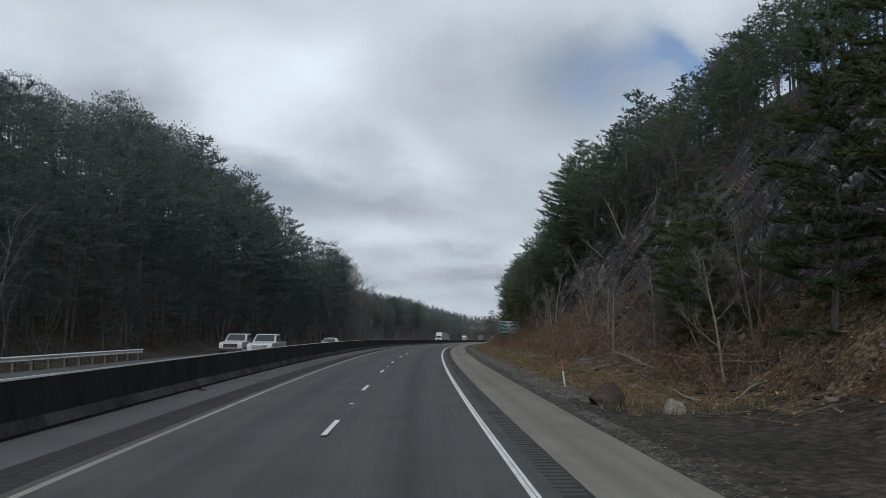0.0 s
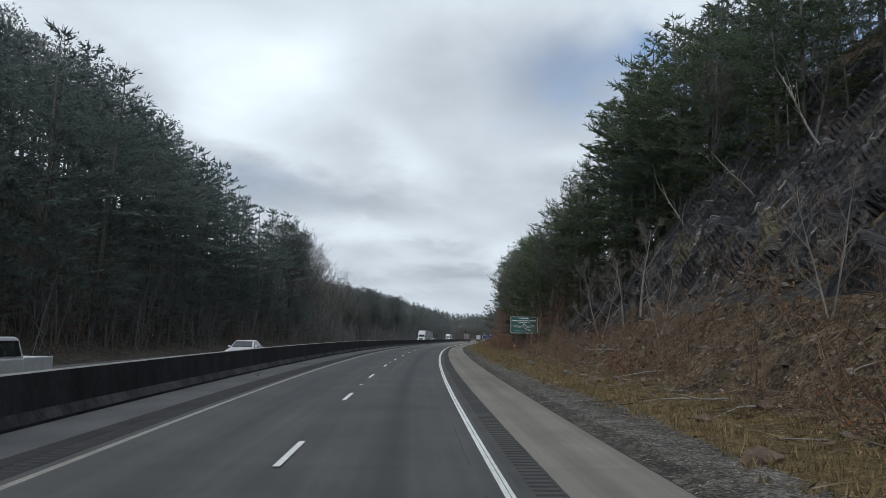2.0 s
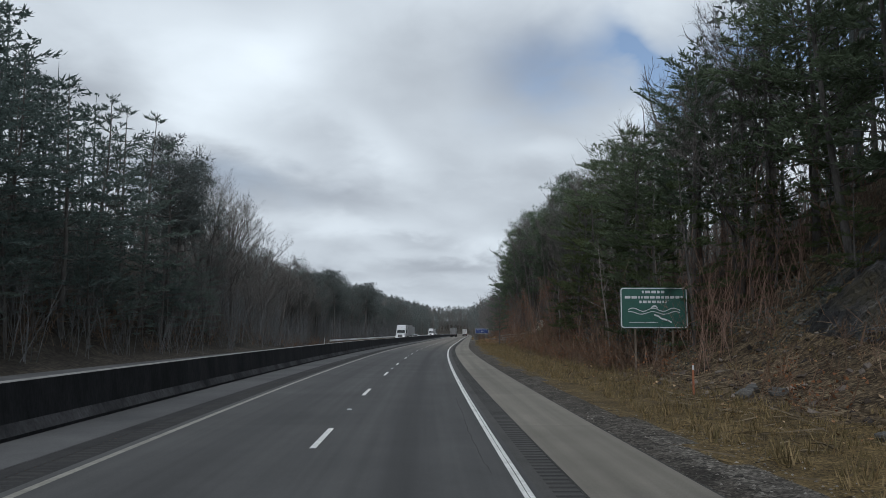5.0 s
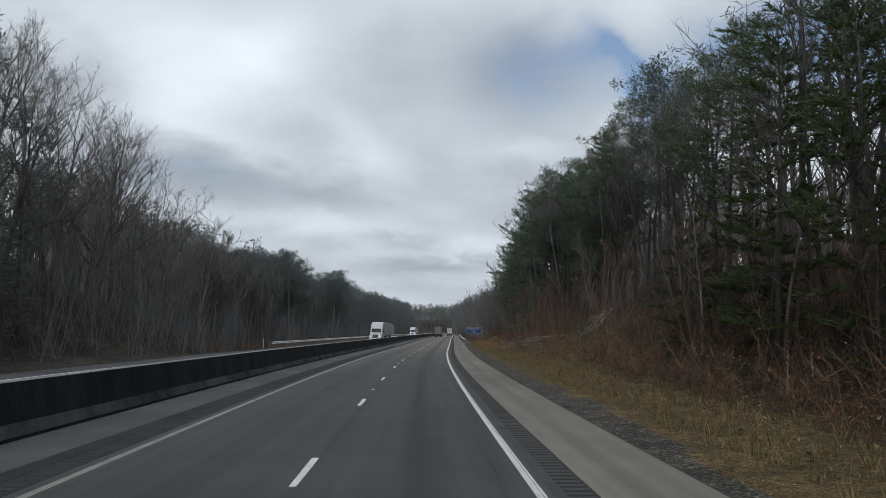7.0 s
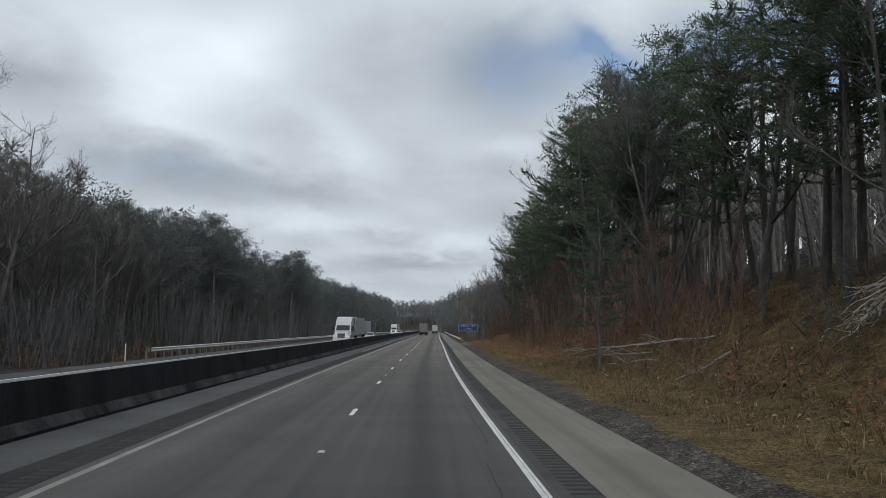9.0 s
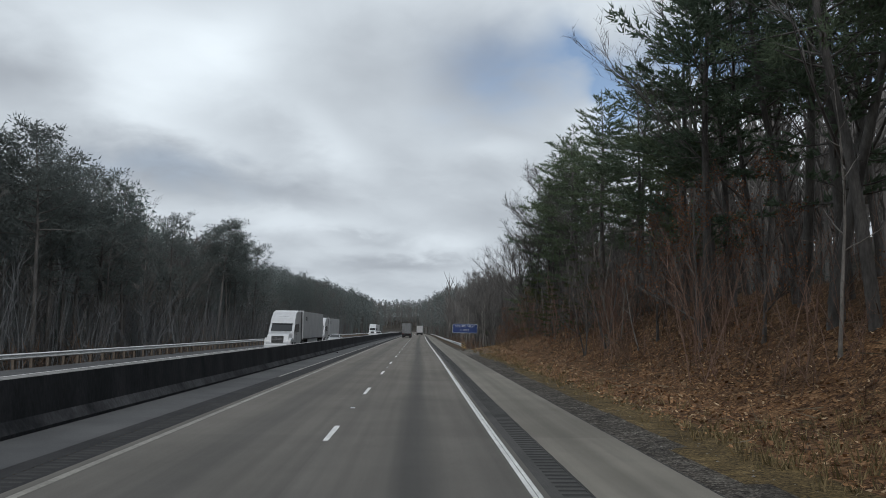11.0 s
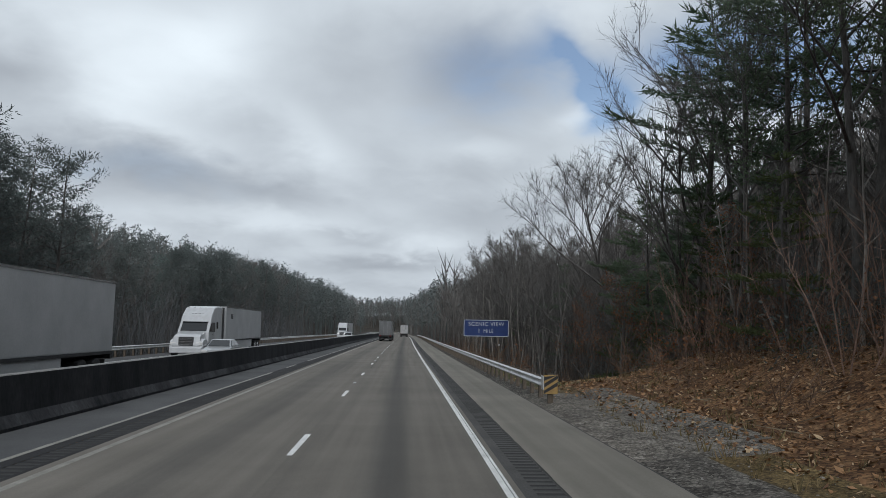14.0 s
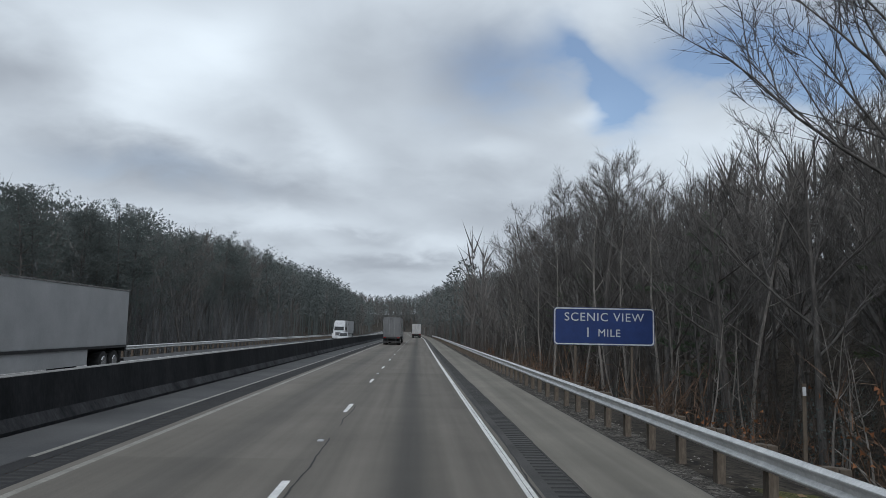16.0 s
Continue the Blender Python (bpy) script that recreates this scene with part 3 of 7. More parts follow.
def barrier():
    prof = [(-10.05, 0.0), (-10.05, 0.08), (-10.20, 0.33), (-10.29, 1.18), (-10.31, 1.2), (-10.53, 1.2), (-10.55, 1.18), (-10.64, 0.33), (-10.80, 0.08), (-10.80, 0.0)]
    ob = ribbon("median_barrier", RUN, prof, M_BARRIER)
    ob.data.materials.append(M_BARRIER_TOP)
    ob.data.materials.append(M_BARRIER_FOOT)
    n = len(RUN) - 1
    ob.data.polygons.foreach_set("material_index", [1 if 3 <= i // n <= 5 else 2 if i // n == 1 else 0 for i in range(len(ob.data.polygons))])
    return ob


setting(barrier(), "tall stained concrete barrier between the carriageways, sides darkened for shade, top paled", "barrier")


def crack(s0, s1, o, seed, width=0.018, slope=0.0, mat=None):
    """A wandering sealed crack along the lane."""
    r = np.random.RandomState(seed)
    s = np.arange(s0, s1, 0.35)
    d = np.cumsum(r.normal(0, 0.012, len(s)))
    d = (d - np.linspace(0, d[-1], len(s))) * (1.0 if s1 - s0 < 100 else 0.12) + slope * (s - s0)
    z = 0.009 if abs(o) < 0.05 else 0.0035
    V = np.concatenate([world(s, o + d - width * 0.5, z), world(s, o + d + width * r.uniform(0.2, 0.8, len(s)), z)])
    k = len(s)
    i = np.arange(k - 1)
    ob = quads("road_crack", V, np.stack([i, i + k, i + k + 1, i + 1], 1), mat or M_GROOVE)
    tagged(setting(ob, "dark tar-filled crack along the paving", "crack"), group="cracks in the paving")


for i, (s0, s1, o, w) in enumerate(((29, 44, -0.36, 0.022), (46, 52, -0.40, 0.015), (66, 82, -0.45, 0.018), (140, 152, -0.5, 0.015), (181, 186, -0.62, 0.02), (188, 196, -0.4, 0.02), (250, 262, -0.2, 0.015), (322, 334, -3.52, 0.03), (336, 341, -3.50, 0.025), (326, 345, 0.16, 0.03), (12, 20, -0.7, 0.015), (104, 118, -0.4, 0.02), (-10, 130, 0.012, 0.012), (130, 352, 0.014, 0.010))):
    crack(s0, s1, o, i, w)
for i, (o, w) in enumerate(((0.845, 0.022), (2.70, 0.03), (-8.45, 0.03))):
    crack(-12, 352, o, 70 + i, w)
M_STAIN = surface("dark_stain_on_concrete", (0.11, 0.104, 0.09), (0.16, 0.152, 0.133), 1.5, 30, 0.85)
crack(33.6, 41.4, 1.66, 40, 0.09, 0.125, M_STAIN)
for i, (s, o) in enumerate(((138.7, 1.6), (137.0, 1.65), (135.8, 1.86), (134.7, 2.02), (134.1, 2.17), (139.6, 1.45))):
    crack(s, s + 0.75, o, 50 + i, 0.10, 0.0, M_STAIN)
for i, (s0, s1) in enumerate(((250, 316), (321, 326), (331, 420), (424, 600))):
    setting(ribbon(f"road_line_{5 + i}", np.arange(s0, s1 + 0.1, 2.0), [(-8.47, 0.0), (-8.46, 0.006), (-8.36, 0.006), (-8.35, 0.0)], M_LINE_Y), "worn pale line along the joint of the inner shoulder", "road marking")


def dash(o, s):
    """One painted lane dash."""
    V = [(-0.065, -3.05, 0.002), (0.065, -3.05, 0.002), (0.065, 0, 0.002), (-0.065, 0, 0.002), (-0.055, -3.04, 0.006), (0.055, -3.04, 0.006), (0.055, -0.01, 0.006), (-0.055, -0.01, 0.006)]
    if "lane_dash" not in bpy.data.meshes:
        me = bpy.data.meshes.new("lane_dash")
        me.from_pydata(V, [], [(4, 5, 6, 7), (0, 1, 5, 4), (1, 2, 6, 5), (2, 3, 7, 6), (3, 0, 4, 7)])
        me.materials.append(M_LINE)
    ob = new("lane_dash", bpy.data.meshes["lane_dash"])
    ob.matrix_basis = station(s, o)
    tagged(setting(ob, "white dash painted on the lane boundary", "road marking"), group="lane dashes")


for i in range(0, 66):
    dash(-3.66, i * 12.192)
for i in range(2, 60):
    dash(-16.35, i * 12.192 + 4)


# ---------------------------------------------------------------- trees
class Bits:
    """Gathers tubes and blades, all of triangles."""

    def __init__(self):
        self.v, self.f, self.n = [], [], 0

    def add(self, V, F):
        self.v.append(np.asarray(V, np.float32).reshape(-1, 3))
        self.f.append(np.asarray(F, np.int32) + self.n)
        self.n += len(self.v[-1])

    def arrays(self):
        return np.concatenate(self.v), np.concatenate(self.f)

    def tube(self, pts, radii, sides):
        pts = np.asarray(pts, float)
        k = len(pts)
        d = np.gradient(pts, axis=0)
        d /= np.linalg.norm(d, axis=1)[:, None] + 1e-9
        ref = np.array([0.0, 0, 1]) if abs(d[0][2]) < 0.8 else np.array([1.0, 0, 0])
        a = np.cross(d, ref)
        a /= np.linalg.norm(a, axis=1)[:, None] + 1e-9
        b = np.cross(d, a)
        ang = np.arange(sides) * 2 * math.pi / sides
        ring = pts[:, None] + np.asarray(radii)[:, None, None] * (np.cos(ang)[None, :, None] * a[:, None] + np.sin(ang)[None, :, None] * b[:, None])
        i, j = np.meshgrid(np.arange(k - 1), np.arange(sides), indexing="ij")
        p, j2 = i * sides, (j + 1) % sides
        self.add(ring, np.concatenate([np.stack([p + j, p + j2, p + sides + j2], -1).reshape(-1, 3), np.stack([p + j, p + sides + j2, p + sides + j], -1).reshape(-1, 3)]))

    def blades(self, base, dirs, length, width, rs, taper=0.4):
        """Thin flat slips from the base points along dirs, turned at random round their length."""
        base, dirs = np.asarray(base, float), np.asarray(dirs, float)
        n = len(dirs)
        dirs = dirs / (np.linalg.norm(dirs, axis=1)[:, None] + 1e-9)
        side = np.cross(dirs, rs.normal(0, 1, (n, 3)))
        side /= np.linalg.norm(side, axis=1)[:, None] + 1e-9
        L, w = np.broadcast_to(length, n)[:, None], np.broadcast_to(width, n)[:, None] * 0.5
        tip = base + dirs * L
        w = w * (1.1 + 0.6 * taper)
        v = np.stack([base + side * w, base - side * w, tip], 1)
        self.add(v, np.arange(3 * n).reshape(n, 3))


def bend(p, d, length, steps, rs, curl, lift):
    """A wandering line of points from p along d."""
    pts, d = [np.asarray(p, float)], np.asarray(d, float)
    for _ in range(steps):
        d = d + rs.normal(0, curl, 3) + np.array([0, 0, lift])
        d /= np.linalg.norm(d)
        pts.append(pts[-1] + d * length / steps)
    return np.array(pts), d


def along(line, u):
    k = u * (len(line) - 1)
    a = int(min(k, len(line) - 2))
    return line[a] + (line[a + 1] - line[a]) * (k - a)


def bare_tree(seed, height, spread=0.42, first=0.35, limbs=12, forks=1, sub=6, twigs=8, lean=0.0, rise=0.6, thick=0.011):
    """Leafless broadleaf tree: trunk and limbs, and a crown of fine branches and twigs."""
    rs = np.random.RandomState(seed)
    wood, crown = Bits(), Bits()
    r0 = height * thick
    for fk in range(forks):
        a0 = fk * 6.28 / forks + rs.uniform(0, 1)
        tilt = (0.16 if forks > 1 else 0.04) + lean
        trunk, _ = bend([0, 0, -0.4], [math.cos(a0) * tilt, math.sin(a0) * tilt, 1], height * rs.uniform(0.86, 1), 10, rs, 0.06, 0.05)
        rad = r0 * np.linspace(1.1, 0.10, len(trunk)) / (1.35 if forks > 1 else 1)
        rad[0] *= 1.35
        wood.tube(trunk, rad, 7)
        for i in range(limbs):
            u = first + (0.98 - first) * (i + rs.uniform(0, 0.9)) / limbs
            az = i * 2.4 + rs.uniform(-0.6, 0.6)
            ln = height * spread * (1.12 - 0.8 * u) * rs.uniform(0.65, 1.15)
            limb, dl = bend(along(trunk, u), [math.cos(az), math.sin(az), rise * rs.uniform(0.6, 1.6)], ln, 5, rs, 0.09, 0.07)
            rl = r0 * (1.05 - u) * 0.5 + 0.012
            wood.tube(limb, np.linspace(rl, 0.012, len(limb)), 3)
            for j in range(sub):
                q = along(limb, 0.2 + 0.8 * (j + rs.uniform(0, 1)) / sub)
                br, db = bend(q, dl + rs.normal(0, 0.6, 3) + [0, 0, 0.25], ln * rs.uniform(0.2, 0.5), 2, rs, 0.2, 0.06)
                crown.tube(br, np.linspace(max(0.012, rl * 0.35), 0.007, len(br)), 3)
                k = rs.uniform(0.15, 1, twigs)
                base = np.array([along(br, x) for x in k])
                d3 = db + rs.normal(0, 0.55, (twigs, 3)) + [0, 0, 0.15]
                crown.blades(base, d3, ln * rs.uniform(0.10, 0.26, twigs), 0.016, rs, 0.45)
                tips = base + d3 / np.linalg.norm(d3, axis=1)[:, None] * ln * 0.08
                crown.blades(tips, d3 + rs.normal(0, 0.6, (twigs, 3)), ln * rs.uniform(0.06, 0.16, twigs), 0.014, rs, 0.45)
    return wood, crown


def spreading(seed, height, stems=1, bole=0.25, limbs=10, wide=0.5, twigs=6, lean=0.0, stout=1.0, open_=0.55):
    """Leafless broadleaf tree: a stem with rising limbs, each carrying side branches that carry twigs, in a rounded crown. lean: towards -x; stout: thickness; open_: how steeply the lowest limbs rise."""
    rs = np.random.RandomState(seed)
    wood, crown = Bits(), Bits()

    def grow(p, d, ln, rad, lev):
        line, _ = bend(p, d, ln, (5, 5, 3, 2)[lev], rs, 0.055 + 0.02 * lev, 0.05)
        if lev == 3:
            crown.blades(line[:1], line[-1:] - line[:1], ln, max(0.022, rad * 1.6), rs, 0.4)
        else:
            (wood if lev < 2 and height > 14 else crown).tube(line, np.linspace(rad, max(0.006, rad * 0.22), len(line)), 5 if lev < 2 else 3)
        seg = np.diff(line, axis=0)
        seg /= np.linalg.norm(seg, axis=1)[:, None]
        kids = (0, 7, 5)[lev] if lev < 3 else 0
        for k in range(kids):
            u = 0.22 + 0.78 * (k + rs.uniform(0.1, 0.9)) / kids
            dl = seg[min(len(seg) - 1, int(u * len(seg)))]
            side = np.cross(dl, rs.normal(0, 1, 3))
            side /= np.linalg.norm(side) + 1e-9
            if side[2] < -0.3:
                side[2] *= -0.5
            a = rs.uniform(0.45, 0.75)
            grow(along(line, u), dl * math.cos(a) + side * math.sin(a), ln * (0.62 - 0.30 * u) * rs.uniform(0.75, 1.2), max(0.009, rad * (0.55 - 0.25 * u)), lev + 1)
        if lev >= 2:
            n = twigs if lev == 3 else twigs + 2
            us = rs.uniform(0.15, 1, n)
            base = np.array([along(line, u) for u in us])
            dd = np.array([seg[min(len(seg) - 1, int(u * len(seg)))] for u in us]) + rs.normal(0, 0.45, (n, 3)) + [0, 0, 0.15]
            L = rs.uniform(0.35, 0.95, n) * height / 18
            crown.blades(base, dd, L, 0.016, rs, 0.5)
            mid = base + dd / np.linalg.norm(dd, axis=1)[:, None] * L[:, None] * 0.5
            crown.blades(mid, dd + rs.normal(0, 0.6, (n, 3)), L * 0.6, 0.012, rs, 0.5)

    for st in range(stems):
        a0 = st * 6.28 / stems + rs.uniform(0, 1)
        tilt = 0.22 if stems > 1 else 0.03
        r0 = stout * height * 0.0100 / math.sqrt(stems)
        trunk, _ = bend([0, 0, -0.5], [math.cos(a0) * tilt - lean, math.sin(a0) * tilt, 1], height * (0.80 if not lean else 0.62), 8, rs, 0.045, 0.05)
        rr = r0 * np.linspace(1.1, 0.22, len(trunk))
        rr[0] *= 1.35
        wood.tube(trunk, rr, 7)
        for i in range(limbs):
            v = (i + rs.uniform(0, 0.8)) / limbs
            az = i * 2.4 + a0 + rs.uniform(-0.5, 0.5)
            up = open_ + 1.5 * v
            ln = height * wide * (1 - 0.52 * v) * rs.uniform(0.75, 1.1)
            u = bole + (0.98 - bole) * v
            grow(along(trunk, u), [math.cos(az), math.sin(az), up], ln, r0 * (1.05 - 0.75 * u) * 0.55, 1)
    return wood, crown


def pine(seed, height, first=0.35, width=0.2, limbs=3.0, sprays=1.0, fine=1.0, droop=0.0):
    """Pine: straight trunk, spaced whorls of level limbs that carry flat sprays of needles, the tips turned up, uneven in outline."""
    rs = np.random.RandomState(seed)
    wood, crown = Bits(), Bits()
    trunk, _ = bend([0, 0, -0.4], [rs.normal(0, 0.03), rs.normal(0, 0.03), 1], height, 9, rs, 0.025, 0.05)
    r0 = height * 0.0105
    wood.tube(trunk, r0 * np.linspace(1.1, 0.08, len(trunk)), 7)
    whorls = max(5, int(height * limbs / 5))
    lop = rs.uniform(0, 6.28)
    for i in range(whorls):
        v = ((i + rs.uniform(-0.4, 0.4)) / whorls) ** 0.92 if i else 0.0
        shape = (0.62 + 0.95 * v) if v < 0.3 else 1.28 * (1.03 - v) ** 0.9 + 0.02
        gap = rs.uniform(0.72, 1.12)
        turn = rs.uniform(0, 6.28)
        for k in range(5):
            az = turn + k * 1.257 + rs.uniform(-0.4, 0.4)
            u = min(0.985, first + (0.985 - first) * v + rs.uniform(-0.012, 0.03))
            ln = height * width * shape * gap * rs.uniform(0.55, 1.15) * (1 + 0.18 * math.cos(az - lop))
            limb, dl = bend(along(trunk, u), [math.cos(az), math.sin(az), rs.uniform(-0.12, 0.08) + 0.5 * v * v - droop], ln, 3, rs, 0.09, 0.07)
            wood.tube(limb, np.linspace(r0 * 0.20 * (1.1 - u) + 0.012, 0.006, len(limb)), 3)
            flat = np.cross(dl, [0, 0, 1])
            m = max(3, int(5 * sprays * ln))
            for j in range(m):
                w = 0.22 + 0.78 * (j + rs.uniform(0, 1)) / m
                out = flat * rs.choice([-1, 1]) * rs.uniform(0.15, 1.0) + dl * rs.uniform(0.4, 1.0) + [0, 0, rs.uniform(-0.05, 0.16)]
                bl = ln * 0.46 * (1.25 - w) * rs.uniform(0.4, 1.3) + 0.18
                c = max(5, int(15 * fine * min(1.9, bl + 0.5)))
                base = along(limb, w) + out / (np.linalg.norm(out) + 1e-9) * bl * rs.uniform(0, 1, (c, 1))
                dirs = out + rs.normal(0, 1, (c, 3)) * [0.6, 0.6, 0.32] + [0, 0, 0.14]
                crown.blades(base, dirs, rs.uniform(0.15, 0.38, c) / math.sqrt(fine), 0.040 / fine, rs, 0.22)
    return wood, crown


def round_pine(seed, height, crown=0.5):
    """Pine with a bare trunk and a rounded crown of separate needle clumps on crooked limbs."""
    rs = np.random.RandomState(seed)
    wood, leaf = Bits(), Bits()
    trunk, _ = bend([0, 0, -0.4], [rs.normal(0, 0.04), rs.normal(0, 0.04), 1], height * 0.97, 9, rs, 0.03, 0.05)
    wood.tube(trunk, height * 0.0105 * np.linspace(1.1, 0.10, len(trunk)), 7)
    for i in range(34):
        u = (i + rs.uniform(0, 0.9)) / 34
        az, t = i * 2.4 + rs.uniform(-0.5, 0.5), 1 - crown + (crown - 0.03) * u
        ln = height * 0.20 * math.sqrt(max(0.05, 1 - (1.65 * (u - 0.42)) ** 2)) * rs.uniform(0.5, 1.1)
        limb, dl = bend(along(trunk, t), [math.cos(az), math.sin(az), rs.uniform(0.0, 0.5)], ln, 4, rs, 0.16, 0.08)
        wood.tube(limb, np.linspace(0.05 * (1.2 - u), 0.012, len(limb)), 4)
        for w in (0.5, 0.75, 1.0):
            c = along(limb, w) + rs.normal(0, 0.18, 3)
            n, r = 46, rs.uniform(0.45, 0.8)
            d = rs.normal(0, 1, (n, 3)) + [0, 0, 0.35]
            d /= np.linalg.norm(d, axis=1)[:, None]
            leaf.blades(c + d * r * rs.uniform(0.15, 1.0, (n, 1)) * [1.2, 1.2, 0.7], d + rs.normal(0, 0.35, (n, 3)), rs.uniform(0.18, 0.36, n), 0.065, rs, 0.25)
    return wood, leaf


def far_tree(seed, height, leafy, count=46):
    """A tree of the distant woods, of few faces."""
    rs = np.random.RandomState(seed)
    b = Bits()
    b.tube([[0, 0, -1], [0, 0, height * 0.95]], [height * 0.011, 0.02], 4)
    n = 170 if leafy else count
    u = rs.uniform(0.30 if leafy else 0.25, 1, n)
    az = rs.uniform(0, 6.28, n)
    rad = height * (0.20 if leafy else 0.17) * np.sin(np.pi * np.clip(0.22 + 0.75 * (u - 0.3) / 0.7, 0.05, 0.98)) * rs.uniform(0.1, 1, n)
    if leafy:
        base = np.stack([np.cos(az) * rad, np.sin(az) * rad, u * height * 0.97], 1)
        d = np.stack([np.cos(az), np.sin(az), rs.uniform(-0.1, 0.8, n)], 1) + rs.normal(0, 0.5, (n, 3))
        b.blades(base, d, rs.uniform(0.45, 1.05, n), rs.uniform(0.2, 0.42, n), rs, 0.4)
    else:
        base = np.stack([np.cos(az) * rad * 0.3, np.sin(az) * rad * 0.3, u * height * 0.8], 1)
        d = np.stack([np.cos(az) * 0.5, np.sin(az) * 0.5, np.full(n, 1.0)], 1) + rs.normal(0, 0.2, (n, 3))
        b.blades(base, d, rs.uniform(1.5, 4.5, n) * height / 18, rs.uniform(0.08, 0.26, n), rs, 0.3)
    return b


def puffy_pine(seed, height, crown=0.5):
    """Pine with a round crown of needle clumps on short limbs, of few faces."""
    rs = np.random.RandomState(seed)
    b = Bits()
    b.tube([[0, 0, -1], [rs.normal(0, 0.2), rs.normal(0, 0.2), height * 0.5], [0, 0, height * 0.95]], [height * 0.010, height * 0.008, 0.03], 5)
    for i in range(22):
        u = (i + rs.uniform(0, 0.9)) / 22
        az, wide = i * 2.4 + rs.uniform(-0.5, 0.5), height * 0.17 * math.sqrt(max(0.04, 1 - (1.7 * (u - 0.42)) ** 2)) * rs.uniform(0.45, 1.1)
        z = height * (1 - crown + (crown - 0.04) * u)
        c = np.array([math.cos(az) * wide, math.sin(az) * wide, z])
        n, r = 34, height * rs.uniform(0.050, 0.078)
        d = rs.normal(0, 1, (n, 3)) + [0, 0, 0.25]
        d /= np.linalg.norm(d, axis=1)[:, None]
        b.blades(c + d * r * rs.uniform(0.2, 1.0, (n, 1)) * [1.25, 1.25, 0.75], d + rs.normal(0, 0.3, (n, 3)), rs.uniform(0.3, 0.6, n), rs.uniform(0.12, 0.22, n), rs, 0.3)
    return b


def shrub(seed, height, stems, leaves=0):
    """A low thicket of bare stems, with some withered leaves."""
    rs = np.random.RandomState(seed)
    w, lf = Bits(), Bits()
    for _ in range(stems):
        az = rs.uniform(0, 6.28)
        line, d = bend([rs.normal(0, 0.3), rs.normal(0, 0.3), -0.1], [math.cos(az) * 0.5, math.sin(az) * 0.5, 1], height * rs.uniform(0.5, 1.1), 2, rs, 0.2, -0.02)
        w.blades(line[:-1], np.diff(line, axis=0), np.linalg.norm(np.diff(line, axis=0), axis=1) * 1.03, 0.028, rs, 0.6)
        n = 8
        base = np.array([along(line, x) for x in rs.uniform(0.25, 1, n)])
        dd = d + rs.normal(0, 0.7, (n, 3))
        w.blades(base, dd, height * rs.uniform(0.15, 0.4, n), 0.016, rs)
        if leaves:
            m = leaves
            lb = np.array([along(line, x) for x in rs.uniform(0.3, 1, m)]) + rs.normal(0, 0.12, (m, 3))
            lf.blades(lb, rs.normal(0, 1, (m, 3)), 0.10, 0.06, rs, 0.5)
    return w, lf


def thicket(seed, height, n):
    """A haze of fine upright twigs."""
    rs = np.random.RandomState(seed)
    b = Bits()
    for _ in range(7):
        az = rs.uniform(0, 6.28)
        line, d = bend([rs.normal(0, 0.5), rs.normal(0, 0.5), -0.2], [math.cos(az) * 0.25, math.sin(az) * 0.25, 1], height * rs.uniform(0.6, 1.05), 2, rs, 0.12, 0.02)
        b.tube(line, np.linspace(0.022, 0.006, 3), 3)
        k = n // 7
        base = np.array([along(line, x) for x in rs.uniform(0.15, 1, k)])
        b.blades(base, d * 0.9 + rs.normal(0, 0.45, (k, 3)), height * rs.uniform(0.10, 0.28, k), 0.016, rs, 0.4)
    return b.arrays()


def leafy(bits, seed, count, size=0.13):
    """Adds withered leaves that still hang on the twigs of a bare tree; the crown's faces come first, the leaves last."""
    rs = np.random.RandomState(seed)
    V = bits[1].arrays()[0]
    pick_ = V[rs.randint(0, len(V), count)]
    leaves = Bits()
    leaves.blades(pick_ + rs.normal(0, 0.12, (count, 3)), rs.normal(0, 1, (count, 3)) - [0, 0, 0.4], size, size * 0.6, rs, 0.5)
    return leaves


def tree_thing(kind, bits, bark, leaf):
    root = new(kind)
    for name, b, mat, sm in (("trunk", bits[0], bark, True), ("crown", bits[1], leaf, False)):
        V, F = b.arrays()
        quads(name, V, F, mat, root, smooth=sm)
    return root


def spots(places, sizes, rs, bottom=0.15):
    """Places, turns and sizes of a scatter, as arrays."""
    s, o = np.array(places, float).T
    P = world(s, o, land(s, o) - bottom)
    return P, rs.uniform(0, 6.28, len(P)), np.asarray(sizes, float)


def merged(name, protos, P, turn, size, mat, which=None, smooth=False):
    """Many copies of some small meshes (V, F), joined into one object."""
    rs = np.random.RandomState(len(P))
    which = rs.randint(0, len(protos), len(P)) if which is None else which
    VV, FF, n = [], [], 0
    for k, (V, F) in enumerate(protos):
        sel = np.where(which == k)[0]
        if not len(sel):
            continue
        c, si = np.cos(turn[sel])[:, None], np.sin(turn[sel])[:, None]
        x, y, z = V[None, :, 0], V[None, :, 1], V[None, :, 2]
        sz = size[sel][:, None]
        W = np.stack([(x * c - y * si) * sz, (x * si + y * c) * sz, z * sz], -1) + P[sel][:, None, :]
        VV.append(W.reshape(-1, 3))
        FF.append((F[None] + (np.arange(len(sel)) * len(V))[:, None, None] + n).reshape(-1, F.shape[1]))
        n += W.shape[0] * W.shape[1]
    return quads(name, np.concatenate(VV), np.concatenate(FF), mat, smooth=smooth)


